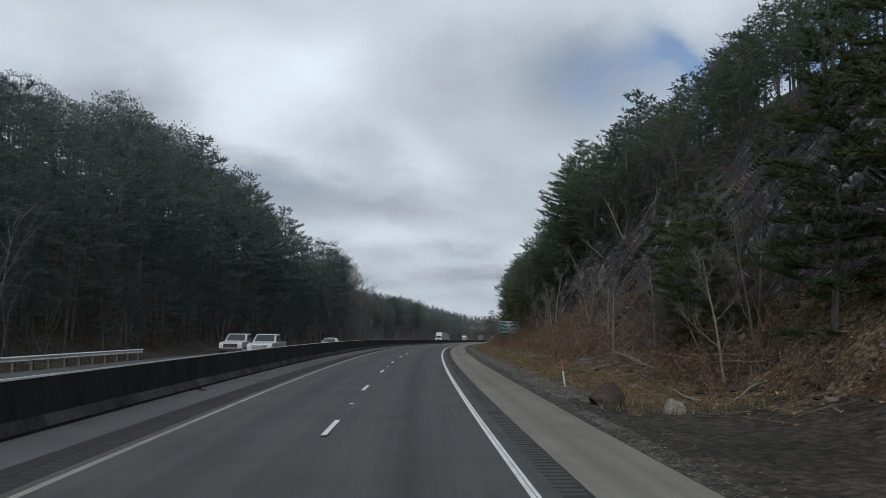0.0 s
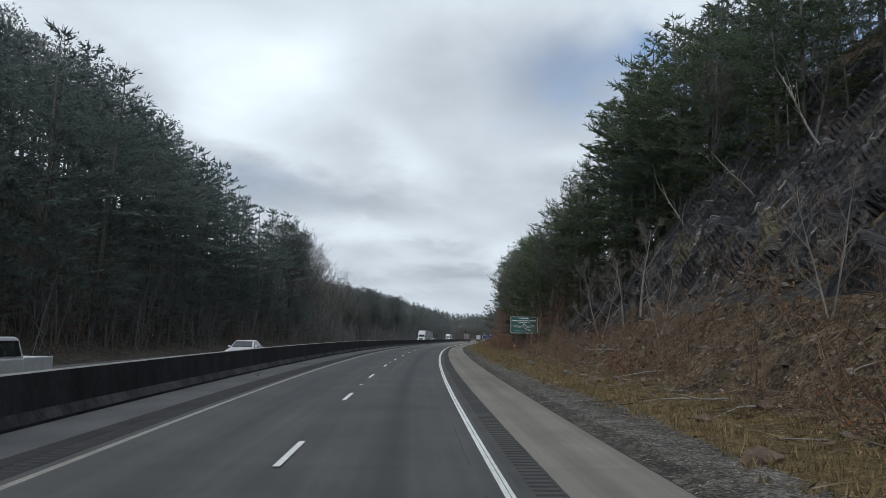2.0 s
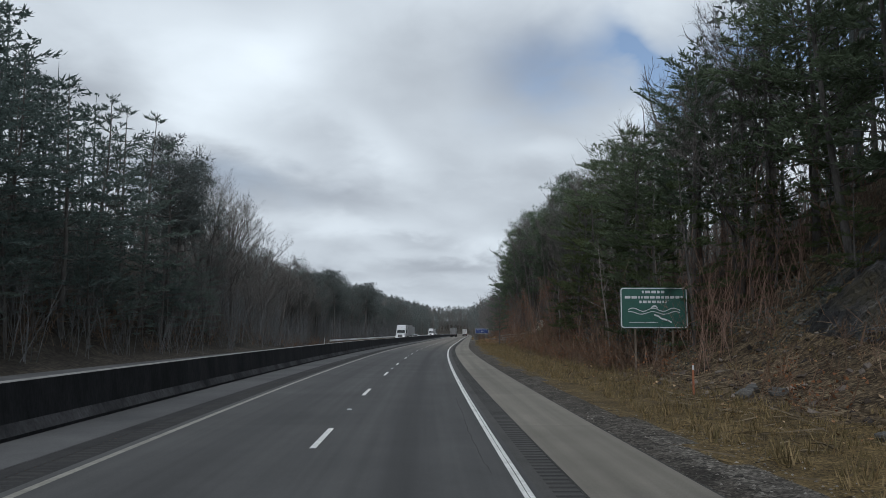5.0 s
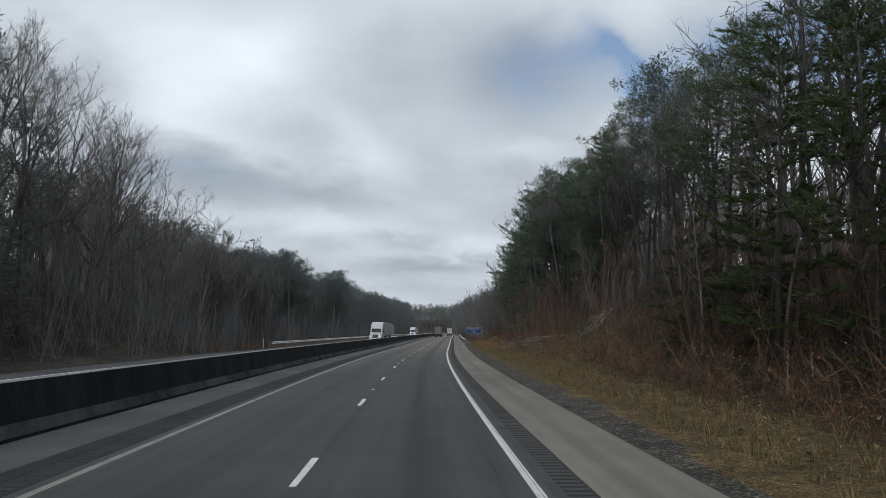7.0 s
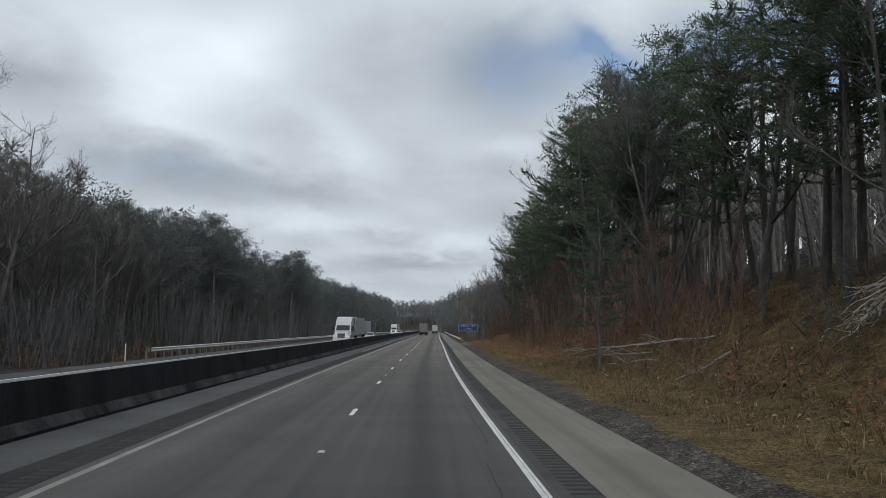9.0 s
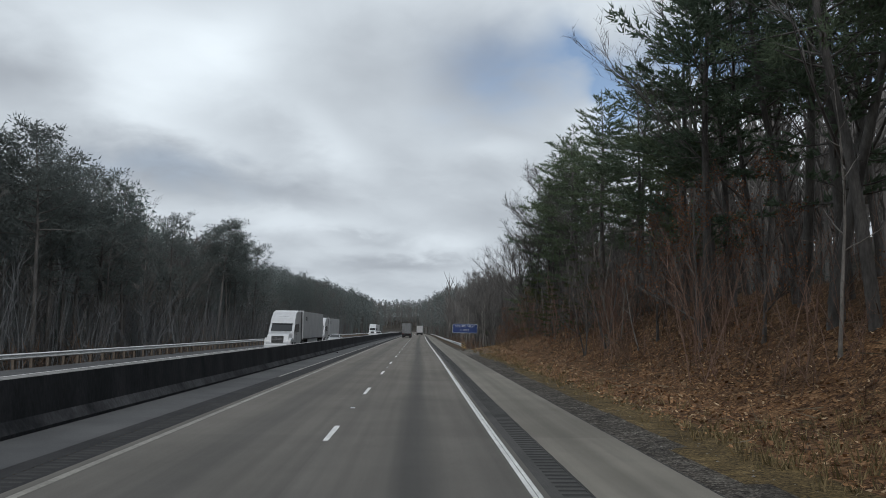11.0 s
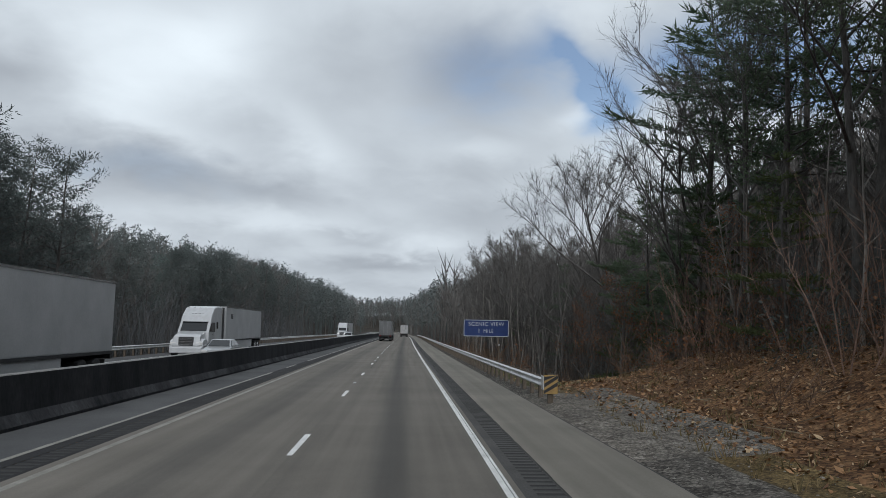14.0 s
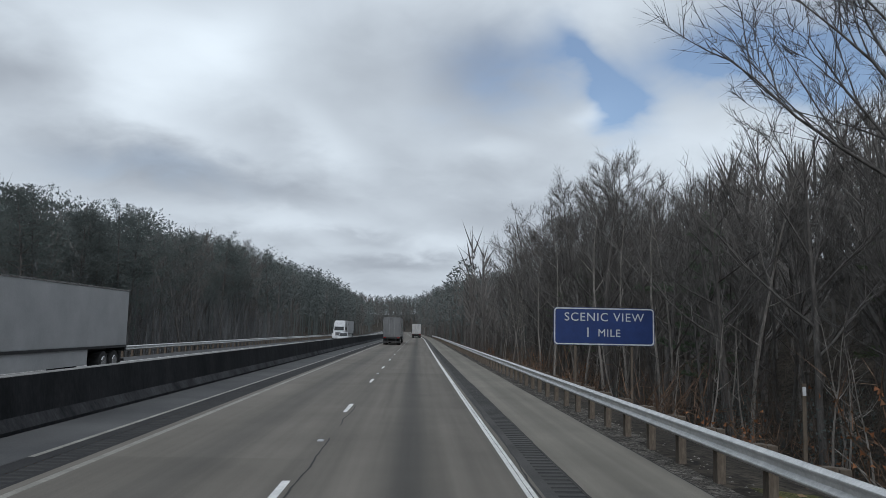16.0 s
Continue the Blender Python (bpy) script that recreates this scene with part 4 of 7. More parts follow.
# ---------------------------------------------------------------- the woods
# Greyer needle copy with the grey-blue haze mixed into its colour.
M_NEEDLE_GREY = varied("haze_greyed_pine_needles", [(0.108, 0.125, 0.120), (0.134, 0.150, 0.141)], trans=0.5)
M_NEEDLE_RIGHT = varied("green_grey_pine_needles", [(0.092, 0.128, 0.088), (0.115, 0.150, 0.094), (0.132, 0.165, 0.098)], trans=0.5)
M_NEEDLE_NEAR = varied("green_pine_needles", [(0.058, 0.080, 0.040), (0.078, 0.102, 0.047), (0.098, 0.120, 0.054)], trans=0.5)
M_RUSSET = varied("withered_russet_leaves", [(0.16, 0.065, 0.03), (0.22, 0.10, 0.045), (0.13, 0.07, 0.04)], per="piece")
M_BRUSH = varied("brown_brush_stems", [(0.115, 0.070, 0.046), (0.185, 0.125, 0.085), (0.066, 0.043, 0.030)], per="piece")
M_BRUSH_RED = varied("red_brown_brush_stems", [(0.17, 0.105, 0.078), (0.235, 0.155, 0.118), (0.12, 0.075, 0.056)], per="piece")
M_GRASS = varied("dry_grass_blades", [(0.155, 0.113, 0.052), (0.235, 0.178, 0.092), (0.080, 0.062, 0.026), (0.115, 0.094, 0.042), (0.215, 0.150, 0.076)], per="piece")
M_LEAF = varied("fallen_leaves", [(0.21, 0.108, 0.050), (0.35, 0.205, 0.103), (0.11, 0.050, 0.024), (0.50, 0.37, 0.225)], per="piece")
M_STONE = varied("grey_stones", [(0.085, 0.080, 0.070), (0.24, 0.225, 0.20), (0.14, 0.13, 0.118)], per="piece", scale=20)
M_RUBBLE = varied("brown_slaty_rubble", [(0.026, 0.022, 0.020), (0.085, 0.067, 0.056), (0.22, 0.19, 0.165)], per="piece", scale=20)
M_TWIG_GREY = varied("grey_brown_twigs", [(0.068, 0.055, 0.046), (0.105, 0.088, 0.075), (0.046, 0.037, 0.031)], per="piece")
# Twigs tinted blue-grey: the haze over the far side is in this colour.
M_TWIG_BLUE = varied("haze_blued_twigs", [(0.098, 0.102, 0.106), (0.14, 0.144, 0.147), (0.07, 0.073, 0.076)], per="piece")
M_TWIG_PALE = varied("pale_twigs", [(0.12, 0.11, 0.098), (0.18, 0.166, 0.148)])
M_STICK = varied("bleached_sticks", [(0.085, 0.066, 0.042), (0.20, 0.16, 0.105), (0.055, 0.042, 0.028)], per="piece")
# Far woods paled in base colour to stand in for haze.
M_FARWOOD = varied("haze_lifted_bare_woods", [(0.115, 0.107, 0.099), (0.16, 0.15, 0.14)], per="piece")
M_FARPINE = varied("haze_paled_pine_woods", [(0.112, 0.128, 0.125), (0.142, 0.157, 0.150)], per="piece", trans=0.3)

# Leaf colour raised and blued for haze as well.
M_UNDER = varied("hazed_undergrowth_leaves", [(0.082, 0.100, 0.094), (0.098, 0.112, 0.104)], per="piece", trans=0.3)

rnd = random.Random(7)
KINDS = {}


def kind(key, name, bits, bark, leaf, words, cat):
    KINDS[key] = [tree_thing(name, bits, bark, leaf), words, cat, True]
    TALL[key] = float(max(bits[0].arrays()[0][:, 2].max(), bits[1].arrays()[0][:, 2].max()))


def stand(key, s, o, scale=1.0, label="", turn=None):
    """Plants one of the trees built before, or a copy of it."""
    proto, words, cat, first = KINDS[key]
    x, y, h = world(s, o, float(land(s, o)))
    m = pose(x, y, h - 0.15, rnd.uniform(-2.5, 2.5), rnd.uniform(-2.5, 2.5), rnd.uniform(0, 360) if turn is None else turn)
    scale *= rnd.uniform(0.96, 1.04)
    if first:
        KINDS[key][3] = False
        ob = proto
        ob.matrix_basis = m @ Matrix.Diagonal((scale, scale, scale, 1))
    else:
        ob = copy_thing(proto, m)
        ob.matrix_basis = m @ Matrix.Diagonal((scale, scale, scale, 1))
    return tagged(ob, label or words, cat, group=f"{cat}s of the roadside woods")


RIGHT_S = [20, 34, 52, 73, 85, 105, 115, 134, 158, 195, 215, 224, 239, 256, 277, 287, 300, 309, 317, 325, 334, 346, 364, 386, 405, 450]
RIGHT_TOP = [18, 20, 22.5, 23.5, 24.5, 24, 20.5, 19.5, 19.5, 21.2, 22, 23, 25, 26, 25, 22.5, 22.5, 21, 17, 12.5, 11, 13.5, 16, 18.5, 20, 22]
LEFT_S = [40, 56, 81, 122, 158, 196, 207, 217, 226, 245, 260, 280, 298, 319, 332, 345, 368, 385, 428, 450, 525]
LEFT_TOP = [21, 23.5, 26.5, 26.5, 24.5, 24, 21.5, 18.5, 17, 14.5, 16.2, 16.3, 15.8, 16.8, 16.3, 13.5, 11.9, 13.8, 17, 18, 19]


def crown_top(s, o):
    """How high the tree tops stand over the road; the rows behind look over those in front."""
    s, o = np.asarray(s, float), np.asarray(o, float)
    f = np.maximum(1, np.where(o > 0, (o + 1.8) / 15.8, (-o - 1.8) / 30.2))
    top = np.full(np.broadcast(s, o).shape, 99.0)
    for back in (35, 65, 100, 140):
        s2 = s - back * (1 - 1 / f)
        top = np.minimum(top, 2.3 + (np.where(o > 0, np.interp(s2, RIGHT_S, RIGHT_TOP), np.interp(s2, LEFT_S, LEFT_TOP)) - 2.3) * f)
    return top


def grown(key, s, o, lo=0.85, hi=1.0):
    """A tree whose top comes near the height of the canopy at its place."""
    room = float(crown_top(s, o) - land(s, o))
    return stand(key, s, o, min(1.45, max(0.25, room / TALL[key])) * rnd.uniform(lo, hi))


TALL = {}


def jit(a):
    return rnd.uniform(-a, a)


for i in range(5):
    kind(f"pine{i}", "pine_tree", pine(20 + i, 18 + i, 0.20 + 0.06 * i, 0.27, 3.3, 0.85, 0.50), M_BARK, M_NEEDLE_RIGHT, "dark green pine with a ragged layered crown on the wooded slope", "pine tree")
for i in range(3):
    kind(f"tall{i}", "pine_tree", round_pine(130 + i, 20 + i, 0.62 - 0.07 * i), M_BARK, M_NEEDLE_RIGHT, "tall pine with a bare trunk below a dark ragged crown", "pine tree")
for i in range(3):
    kind(f"low{i}", "pine_tree", pine(30 + i, 12 + 2 * i, 0.03, 0.28, 4.0, 1.0, 0.5, 0.05), M_BARK, M_NEEDLE_NEAR, "bushy green conifer with branches down to the ground", "pine tree")
for i in range(3):
    kind(f"bare{i}", "bare_tree", bare_tree(40 + i, 17 + i, 0.40, 0.28 + 0.05 * i, 11, sub=5, twigs=6), M_BARK, M_TWIG, "leafless grey-brown broadleaf tree in the roadside woods", "bare tree")
for i in range(3):
    kind(f"bareoak{i}", "bare_tree", spreading(45 + i, 18 + i, 1, 0.36 + 0.05 * i, 8, 0.40, 6), M_BARK, M_TWIG, "leafless oak with forking grey limbs in the roadside woods", "bare tree")
for i in range(3):
    kind(f"fork{i}", "bare_tree", spreading(50 + i, 16 + 2 * i, 2, 0.28, 6, 0.32, 5), M_BARK, M_TWIG, "leafless broadleaf tree with several rising stems", "bare tree")
for i in range(4):
    kind(f"sap{i}", "sapling", bare_tree(60 + i, 9 + i, 0.20, 0.35, 7, sub=3, twigs=3, lean=0.05, thick=0.007), M_BARK_PALE, M_TWIG, "slender pale-barked leafless sapling", "sapling")
kind("grand", "bare_tree", spreading(71, 21, 1, 0.24, 12, 0.52, 6, 0.0, 1.4, 0.5), M_BARK, M_TWIG, "large leafless broadleaf tree with a wide fan of branches", "bare tree")
for i in range(2):
    bits = spreading(76 + i, 11 + i, 1, 0.2, 7, 0.36, 2)
    kind(f"russet{i}", "oak_sapling", bits, M_BARK, M_TWIG, "young oak holding its withered russet leaves", "oak tree")
    quads("leaves", *leafy(bits, 78 + i, 900).arrays(), M_RUSSET, KINDS[f"russet{i}"][0], "withered russet leaves")
for i in range(2):
    kind(f"dense{i}", "pine_tree", pine(35 + i, 12 + i, 0.02, 0.29, 5.0, 1.7, 0.55, 0.05), M_BARK, M_NEEDLE_NEAR, "thick green conifer clothed with branches to the ground", "pine tree")
PINES, LOWS, BARES, FORKS, SAPS, TALLS = ([k for k in KINDS if k.startswith(p)] for p in ("pine", "low", "bare", "fork", "sap", "tall"))
pick = rnd.choice

for i in range(4):
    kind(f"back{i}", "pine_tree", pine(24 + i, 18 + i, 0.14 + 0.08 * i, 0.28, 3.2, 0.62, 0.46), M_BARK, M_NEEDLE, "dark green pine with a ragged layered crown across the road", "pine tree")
BACKS = [k for k in KINDS if k.startswith("back")]
for i in range(3):
    kind(f"pale{i}", "bare_tree", spreading(185 + i, 15, 1 + i % 2, 0.22, 7, 0.30, 3), M_BARK_PALE, M_TWIG_PALE, "small pale leafless tree on the rubble below the rock", "bare tree")
for i in range(2):
    kind(f"fan{i}", "bare_tree", spreading(171 + i, 20, 2, 0.22, 10, 0.56, 4, 0.0, 1.7, 0.42), M_BARK, M_TWIG, "tall leafless tree with a broad fan of rising branches", "bare tree")
kind("arch", "bare_tree", spreading(175, 24, 1, 0.55, 12, 0.34, 7, 0.5), M_BARK, M_TWIG, "leafless tree leaning towards the road with a rounded crown", "bare tree")
for i in range(4):
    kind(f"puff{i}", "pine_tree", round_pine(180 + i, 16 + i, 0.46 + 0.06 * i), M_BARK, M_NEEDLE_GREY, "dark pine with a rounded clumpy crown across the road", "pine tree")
PUFFS = [k for k in KINDS if k.startswith("puff")]

# right: foot and crest of the rock cut
for s, o, k, z in ((16.5, 11.8, "dense1", 0.95), (12.5, 13.5, "dense0", 1.0), (20.0, 9.6, "pale0", 0.42), (25, 17.5, "low1", 0.5), (33, 18.5, "low0", 0.4), (25.5, 12.0, "fork1", 0.4), (29.5, 13.0, "bare1", 0.42), (20.5, 11.0, "pale1", 0.5), (28.2, 9.8, "fork0", 0.27), (33, 11.0, "pale2", 0.4), (37.0, 13.4, "dense1", 0.6), (29.0, 11.4, "dense0", 0.6), (24.5, 11.6, "dense1", 0.62), (32.5, 12.6, "dense0", 0.55), (41.5, 16.0, "low2", 0.42)):
    stand(k, s, o, z)
for s in np.arange(32, 98, 3.6):
    o = 21.5 if s < 70 else 19.0
    grown(pick(PINES[:3]), s + jit(1.5), o + jit(1.0), 0.75, 1.0)
    stand(pick(LOWS), s + jit(1.5), o - 1.1 + jit(0.8), float(np.interp(s, [32, 98], [0.22, 0.55])) * rnd.uniform(0.8, 1.2))
    grown(pick(PINES if rnd.random() < 0.8 else BARES), s + jit(2), 26 + jit(1.5), 0.75, 1.0)
for s in np.arange(96, 134, 3.6):
    o = 19.5 if s < 118 else 17.0
    grown(pick(PINES[:3]), s + jit(1.5), o + jit(1.4), 0.85, 1.02)
    stand(pick(LOWS), s + jit(1.5), o - 1.2 + jit(1.2), rnd.uniform(0.35, 0.6))
for s, o, k, z in ((58, 12.6, "pale1", 0.42), (46, 11.5, "pale2", 0.38), (40, 10.5, "pale0", 0.4), (75, 12.0, "pale1", 0.36), (84, 13.4, "pale0", 0.55), (89, 13.5, "pale2", 0.45), (70, 18.6, "bare0", 0.5), (81, 17.5, "bareoak1", 0.6), (62, 19.5, "sap1", 0.7), (55, 19.8, "bareoak0", 0.4), (94, 12.8, "pale1", 0.5), (66, 22, "fork1", 0.5)):
    stand(k, s, o, z)
# right: the wooded bank
for s in np.arange(133, 202, 3.8):
    if s < 178:
        stand(pick(LOWS), s + jit(1.8), 12.4 + jit(1.0), rnd.uniform(0.5, 0.95))
        stand(pick(SAPS), s + jit(1.8), 11.6 + jit(1.0), rnd.uniform(0.6, 1.0))
    grown(pick(PINES if rnd.random() < (0.7 if s < 148 else 0.4) else BARES + FORKS), s + jit(1.8), 14.5 + jit(1.5), 0.85, 1.0)
    grown(pick(BARES + TALLS[:1]), s + jit(2), 20 + jit(2), 0.85, 1.0)
for s in np.arange(178, 206, 6.0):
    grown(pick(TALLS), s + jit(1.5), 16.2 + jit(1.0), 0.9, 1.02)
rnd.seed(31)
for s in np.arange(202, 264, 4.8):
    grown(pick(TALLS + BARES + FORKS if s < 246 else PINES[:4] + BARES[:2]), s + jit(1.8), 14.0 + jit(1.4), 0.85, 1.0)
    grown(pick(BARES + FORKS + TALLS), s + jit(2), 18.0 + jit(1.8), 0.8, 1.0)
    if s < 250:
        grown(pick(TALLS + PINES[:2]), s + 2 + jit(1.5), 15.8 + jit(1.2), 0.9, 1.02)
for s, o, k, z in ((226, 10.8, "fork0", 0.55), (236, 11.2, "sap2", 0.9), (256, 10.8, "sap0", 0.8), (262, 10.4, "fork2", 0.5), (274, 11.6, "low0", 0.62), (281, 12.5, "low1", 0.55), (270, 12, "sap3", 1.0),
                   (267, 13.6, "pine2", 0.98), (272, 15.5, "pine1", 1.02), (278, 14.0, "pine3", 0.98), (283, 15.5, "tall0", 1.0), (287, 13.2, "pine1", 0.98), (291, 14.5, "pine4", 0.95), (297, 14.2, "tall1", 0.95), (306, 13.6, "tall0", 0.98), (312.5, 14.4, "tall2", 1.0), (309.5, 12.6, "low2", 0.6), (302, 12.2, "low0", 0.7),
                   (286.5, 11.2, "dense0", 0.47), (263.5, 9.3, "fork1", 0.42)):
    stand(k, s, o, z)
for s in np.arange(262, 306, 3.0):
    stand(pick(SAPS), s + jit(1.5), 12.0 + jit(1.3), rnd.uniform(0.6, 1.1))
    if rnd.random() < 0.4:
        grown(pick(BARES), s + jit(2), 19.5 + jit(2), 0.7, 0.9)
for s, o, z in ((214, 11.2, 0.62), (218, 12, 0.7), (223, 11.5, 0.6), (243, 12, 0.75), (248, 11.4, 0.8), (252, 12.6, 0.85), (256, 11.8, 0.7), (259, 13.2, 0.9), (150, 11.5, 0.5), (166, 12, 0.6), (182, 11.8, 0.6), (189, 12.5, 0.7), (318, 10.5, 0.7), (323, 12, 0.8), (328, 11, 0.7), (334, 12.5, 0.8), (305, 11.5, 0.6)):
    stand(pick(["russet0", "russet1"]), s, o, z)
# right: the hollow behind the guardrail
for s in np.arange(303, 420, 1.8):
    stand(pick(SAPS), s + jit(1.5), rnd.uniform(8.0, 15) if s > 331 else rnd.uniform(11.8, 16), rnd.uniform(0.42, 0.7) if 314 < s < 352 else rnd.uniform(0.7, 1.25))
stand("arch", 343, 20.3, 1.2, turn=6)
stand("grand", 319.0, 15.2, 1.2, turn=40)
for s, o, k in ((304, 16.8, "tall1"), (308.5, 15.8, "pine3"), (316.5, 17.0, "pine1"), (327, 15.5, "pine2")):
    grown(k, s, o, 0.95, 1.03)
for s, o, k in ((300.5, 13.6, "bareoak1"), (307, 12.4, "bareoak2"), (313.5, 13.0, "bareoak0"), (295, 15.5, "bareoak2")):
    grown(k, s, o, 0.88, 1.0)
stand("pine1", 213, 7.6, 0.55)
for s, o, k, z in ((322, 13.2, "low1", 0.5), (327, 13.5, "low2", 0.6), (331, 15, "low0", 0.7), (335, 17, "pine1", 0.75)):
    stand(k, s, o, z)
for s in np.arange(300, 440, 4.0):
    low = 0.55 if s < 340 else 1.0
    if s > 338 or rnd.random() < 0.5:
        grown(pick(BARES + FORKS), s + jit(2), (13 if s > 317 else 16.5) + jit(2.0), 0.72 * low, low)
    grown(pick(BARES + FORKS), s + jit(2), 18.5 + jit(2.5), 0.75 * low, low)
for s, o in ((322, 17), (338, 21), (352, 22), (370, 19), (398, 15), (404, 18)):
    stand(pick(PINES[1:3]), s, o, rnd.uniform(0.7, 0.9))
for s, o, k in ((227, 16, "tall1"), (233, 15.4, "bareoak1"), (239, 15.8, "tall0"), (246, 15.2, "pine4"), (255, 15.8, "bareoak0")):
    grown(k, s, o, 1.0, 1.06)
# left: pine slope, bare group, mixed wood
for s in np.arange(30, 183, 3.6):
    grown(pick(BACKS if s < 166 else PUFFS), s + jit(1.8), -29.5 + jit(1.3), 0.72, 0.95)
    stand(pick(BACKS), s + jit(1.8), -27.6 + jit(0.8), rnd.uniform(0.35, 0.6))
for s, o, k in ((187, -32.5, "fan1"), (196.5, -34, "fan0"), (203, -33.5, "fan1"), (210, -34.5, "fan0"), (193, -38, "fan1"), (217, -33, "fan0")):
    grown(k, s, o, 1.02, 1.07)
for s in np.arange(184, 246, 3.8):
    grown(pick(BARES + FORKS), s + jit(1.5), -30 + jit(1.8), 0.42 if s < 222 else 0.8, 0.6 if s < 222 else 1.0)
    if s > 218:
        grown(pick(BARES + FORKS), s + jit(1.5), -33 + jit(1.8), 0.85, 1.02)
for s in (242, 246.5, 251, 266, 271, 276, 281, 285, 314, 319, 324, 330, 335, 381, 386, 391):
    grown(pick(PUFFS), s + jit(1), -28.8 + jit(1), 0.92, 1.03)
for s in np.arange(246, 460, 4.6):
    grown(pick(PUFFS if rnd.random() < 0.55 else BARES), s + jit(2.2), -30 + jit(2), 0.75, 1.02)

# woods further back and further off, too many to count
rs = np.random.RandomState(11)
MID_PINE = [tuple(np.concatenate(x) if i == 0 else x for i, x in enumerate(((b[0].arrays()[0], b[1].arrays()[0]), np.concatenate([b[0].arrays()[1], b[1].arrays()[1] + len(b[0].arrays()[0])]))))
            for b in (pine(80 + i, 17 + i, 0.14 + 0.08 * i, 0.29, 2.1, 0.42, 0.26) for i in range(4))]
MID_BARE = []
for i in range(4):
    b = bare_tree(85 + i, 16 + i, 0.36, 0.3, 9, sub=4, twigs=3, rise=0.8)
    (V0, F0), (V1, F1) = b[0].arrays(), b[1].arrays()
    MID_BARE.append((np.concatenate([V0, V1]), np.concatenate([F0, F1 + len(V0)])))
FAR_PINE = [far_tree(90 + i, 17 + i, True).arrays() for i in range(4)]
FAR_BARE = [far_tree(95 + i, 16 + i, False).arrays() for i in range(4)]
PUFFY = [puffy_pine(190 + i, 16 + i, 0.42 + 0.06 * i).arrays() for i in range(5)]
HAZE_BARE = [far_tree(105 + i, 16 + i, False, 110).arrays() for i in range(3)]


def woods(name, protos, places, lo, hi, mat, label, fit=True):
    P, turn, size = spots(places, rs.uniform(lo, hi, len(places)), rs)
    if fit:
        s, o = np.array(places, float).T
        tall = float(np.mean([V[:, 2].max() for V, F in protos]))
        room = np.clip((crown_top(s, o) - land(s, o)) / tall, 0.2, 1.35)
        size = np.where((s > 20) & (s < 450), room * rs.uniform(0.75, 1.0, len(s)), size)
    tagged(merged(name, protos, P, turn, size, mat), label, "woods", kind="stuff")


def grid(s0, s1, ds, o0, o1, do, keep=1.0, jitter=0.45):
    out = []
    for s in np.arange(s0, s1, ds):
        for o in np.arange(o0, o1, do):
            if rs.uniform() < keep:
                out.append((s + rs.uniform(-jitter, jitter) * ds, o + rs.uniform(-jitter, jitter) * do))
    return out


woods("pine_woods", MID_PINE, grid(32, 181, 5.8, -54, -33, 5.6), 0.85, 1.1, M_NEEDLE, "dense dark pine wood on the hillside across the road")
woods("pine_woods", MID_PINE, grid(34, 96, 7.5, 29, 44, 7.5) + grid(96, 135, 6.5, 21.5, 40, 6.5), 0.7, 1.0, M_NEEDLE, "dense dark pine wood above the rock cut")
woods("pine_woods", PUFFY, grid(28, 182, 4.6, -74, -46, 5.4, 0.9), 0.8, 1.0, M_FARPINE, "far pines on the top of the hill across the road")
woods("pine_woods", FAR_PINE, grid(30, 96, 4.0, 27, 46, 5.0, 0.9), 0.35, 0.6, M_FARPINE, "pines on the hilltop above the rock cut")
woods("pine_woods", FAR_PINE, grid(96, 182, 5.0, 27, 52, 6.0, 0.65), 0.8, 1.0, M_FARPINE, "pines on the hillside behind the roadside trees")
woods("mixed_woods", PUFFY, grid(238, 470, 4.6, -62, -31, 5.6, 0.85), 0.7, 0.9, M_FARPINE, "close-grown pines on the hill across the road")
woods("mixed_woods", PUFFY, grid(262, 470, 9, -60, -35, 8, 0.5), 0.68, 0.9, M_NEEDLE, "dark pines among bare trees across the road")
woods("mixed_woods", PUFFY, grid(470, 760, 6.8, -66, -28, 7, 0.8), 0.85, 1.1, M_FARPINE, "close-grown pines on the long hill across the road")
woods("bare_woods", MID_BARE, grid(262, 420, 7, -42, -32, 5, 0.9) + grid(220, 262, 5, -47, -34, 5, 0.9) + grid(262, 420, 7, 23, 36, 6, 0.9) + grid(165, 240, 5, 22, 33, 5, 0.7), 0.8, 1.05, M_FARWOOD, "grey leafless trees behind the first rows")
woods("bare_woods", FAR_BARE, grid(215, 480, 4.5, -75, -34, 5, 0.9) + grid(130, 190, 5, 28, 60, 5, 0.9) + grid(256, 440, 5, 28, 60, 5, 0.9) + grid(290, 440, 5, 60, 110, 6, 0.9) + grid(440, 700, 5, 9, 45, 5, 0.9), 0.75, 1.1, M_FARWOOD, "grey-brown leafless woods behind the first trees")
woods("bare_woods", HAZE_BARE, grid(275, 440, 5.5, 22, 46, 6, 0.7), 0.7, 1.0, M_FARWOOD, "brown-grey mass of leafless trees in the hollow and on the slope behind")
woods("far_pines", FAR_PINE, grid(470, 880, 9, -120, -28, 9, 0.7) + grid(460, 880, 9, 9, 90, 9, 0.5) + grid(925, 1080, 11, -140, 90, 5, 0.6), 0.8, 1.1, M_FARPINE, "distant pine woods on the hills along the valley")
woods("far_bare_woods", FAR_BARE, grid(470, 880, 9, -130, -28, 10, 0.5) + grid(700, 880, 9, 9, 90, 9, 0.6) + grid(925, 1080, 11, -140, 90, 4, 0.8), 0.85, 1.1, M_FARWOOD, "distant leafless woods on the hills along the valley")



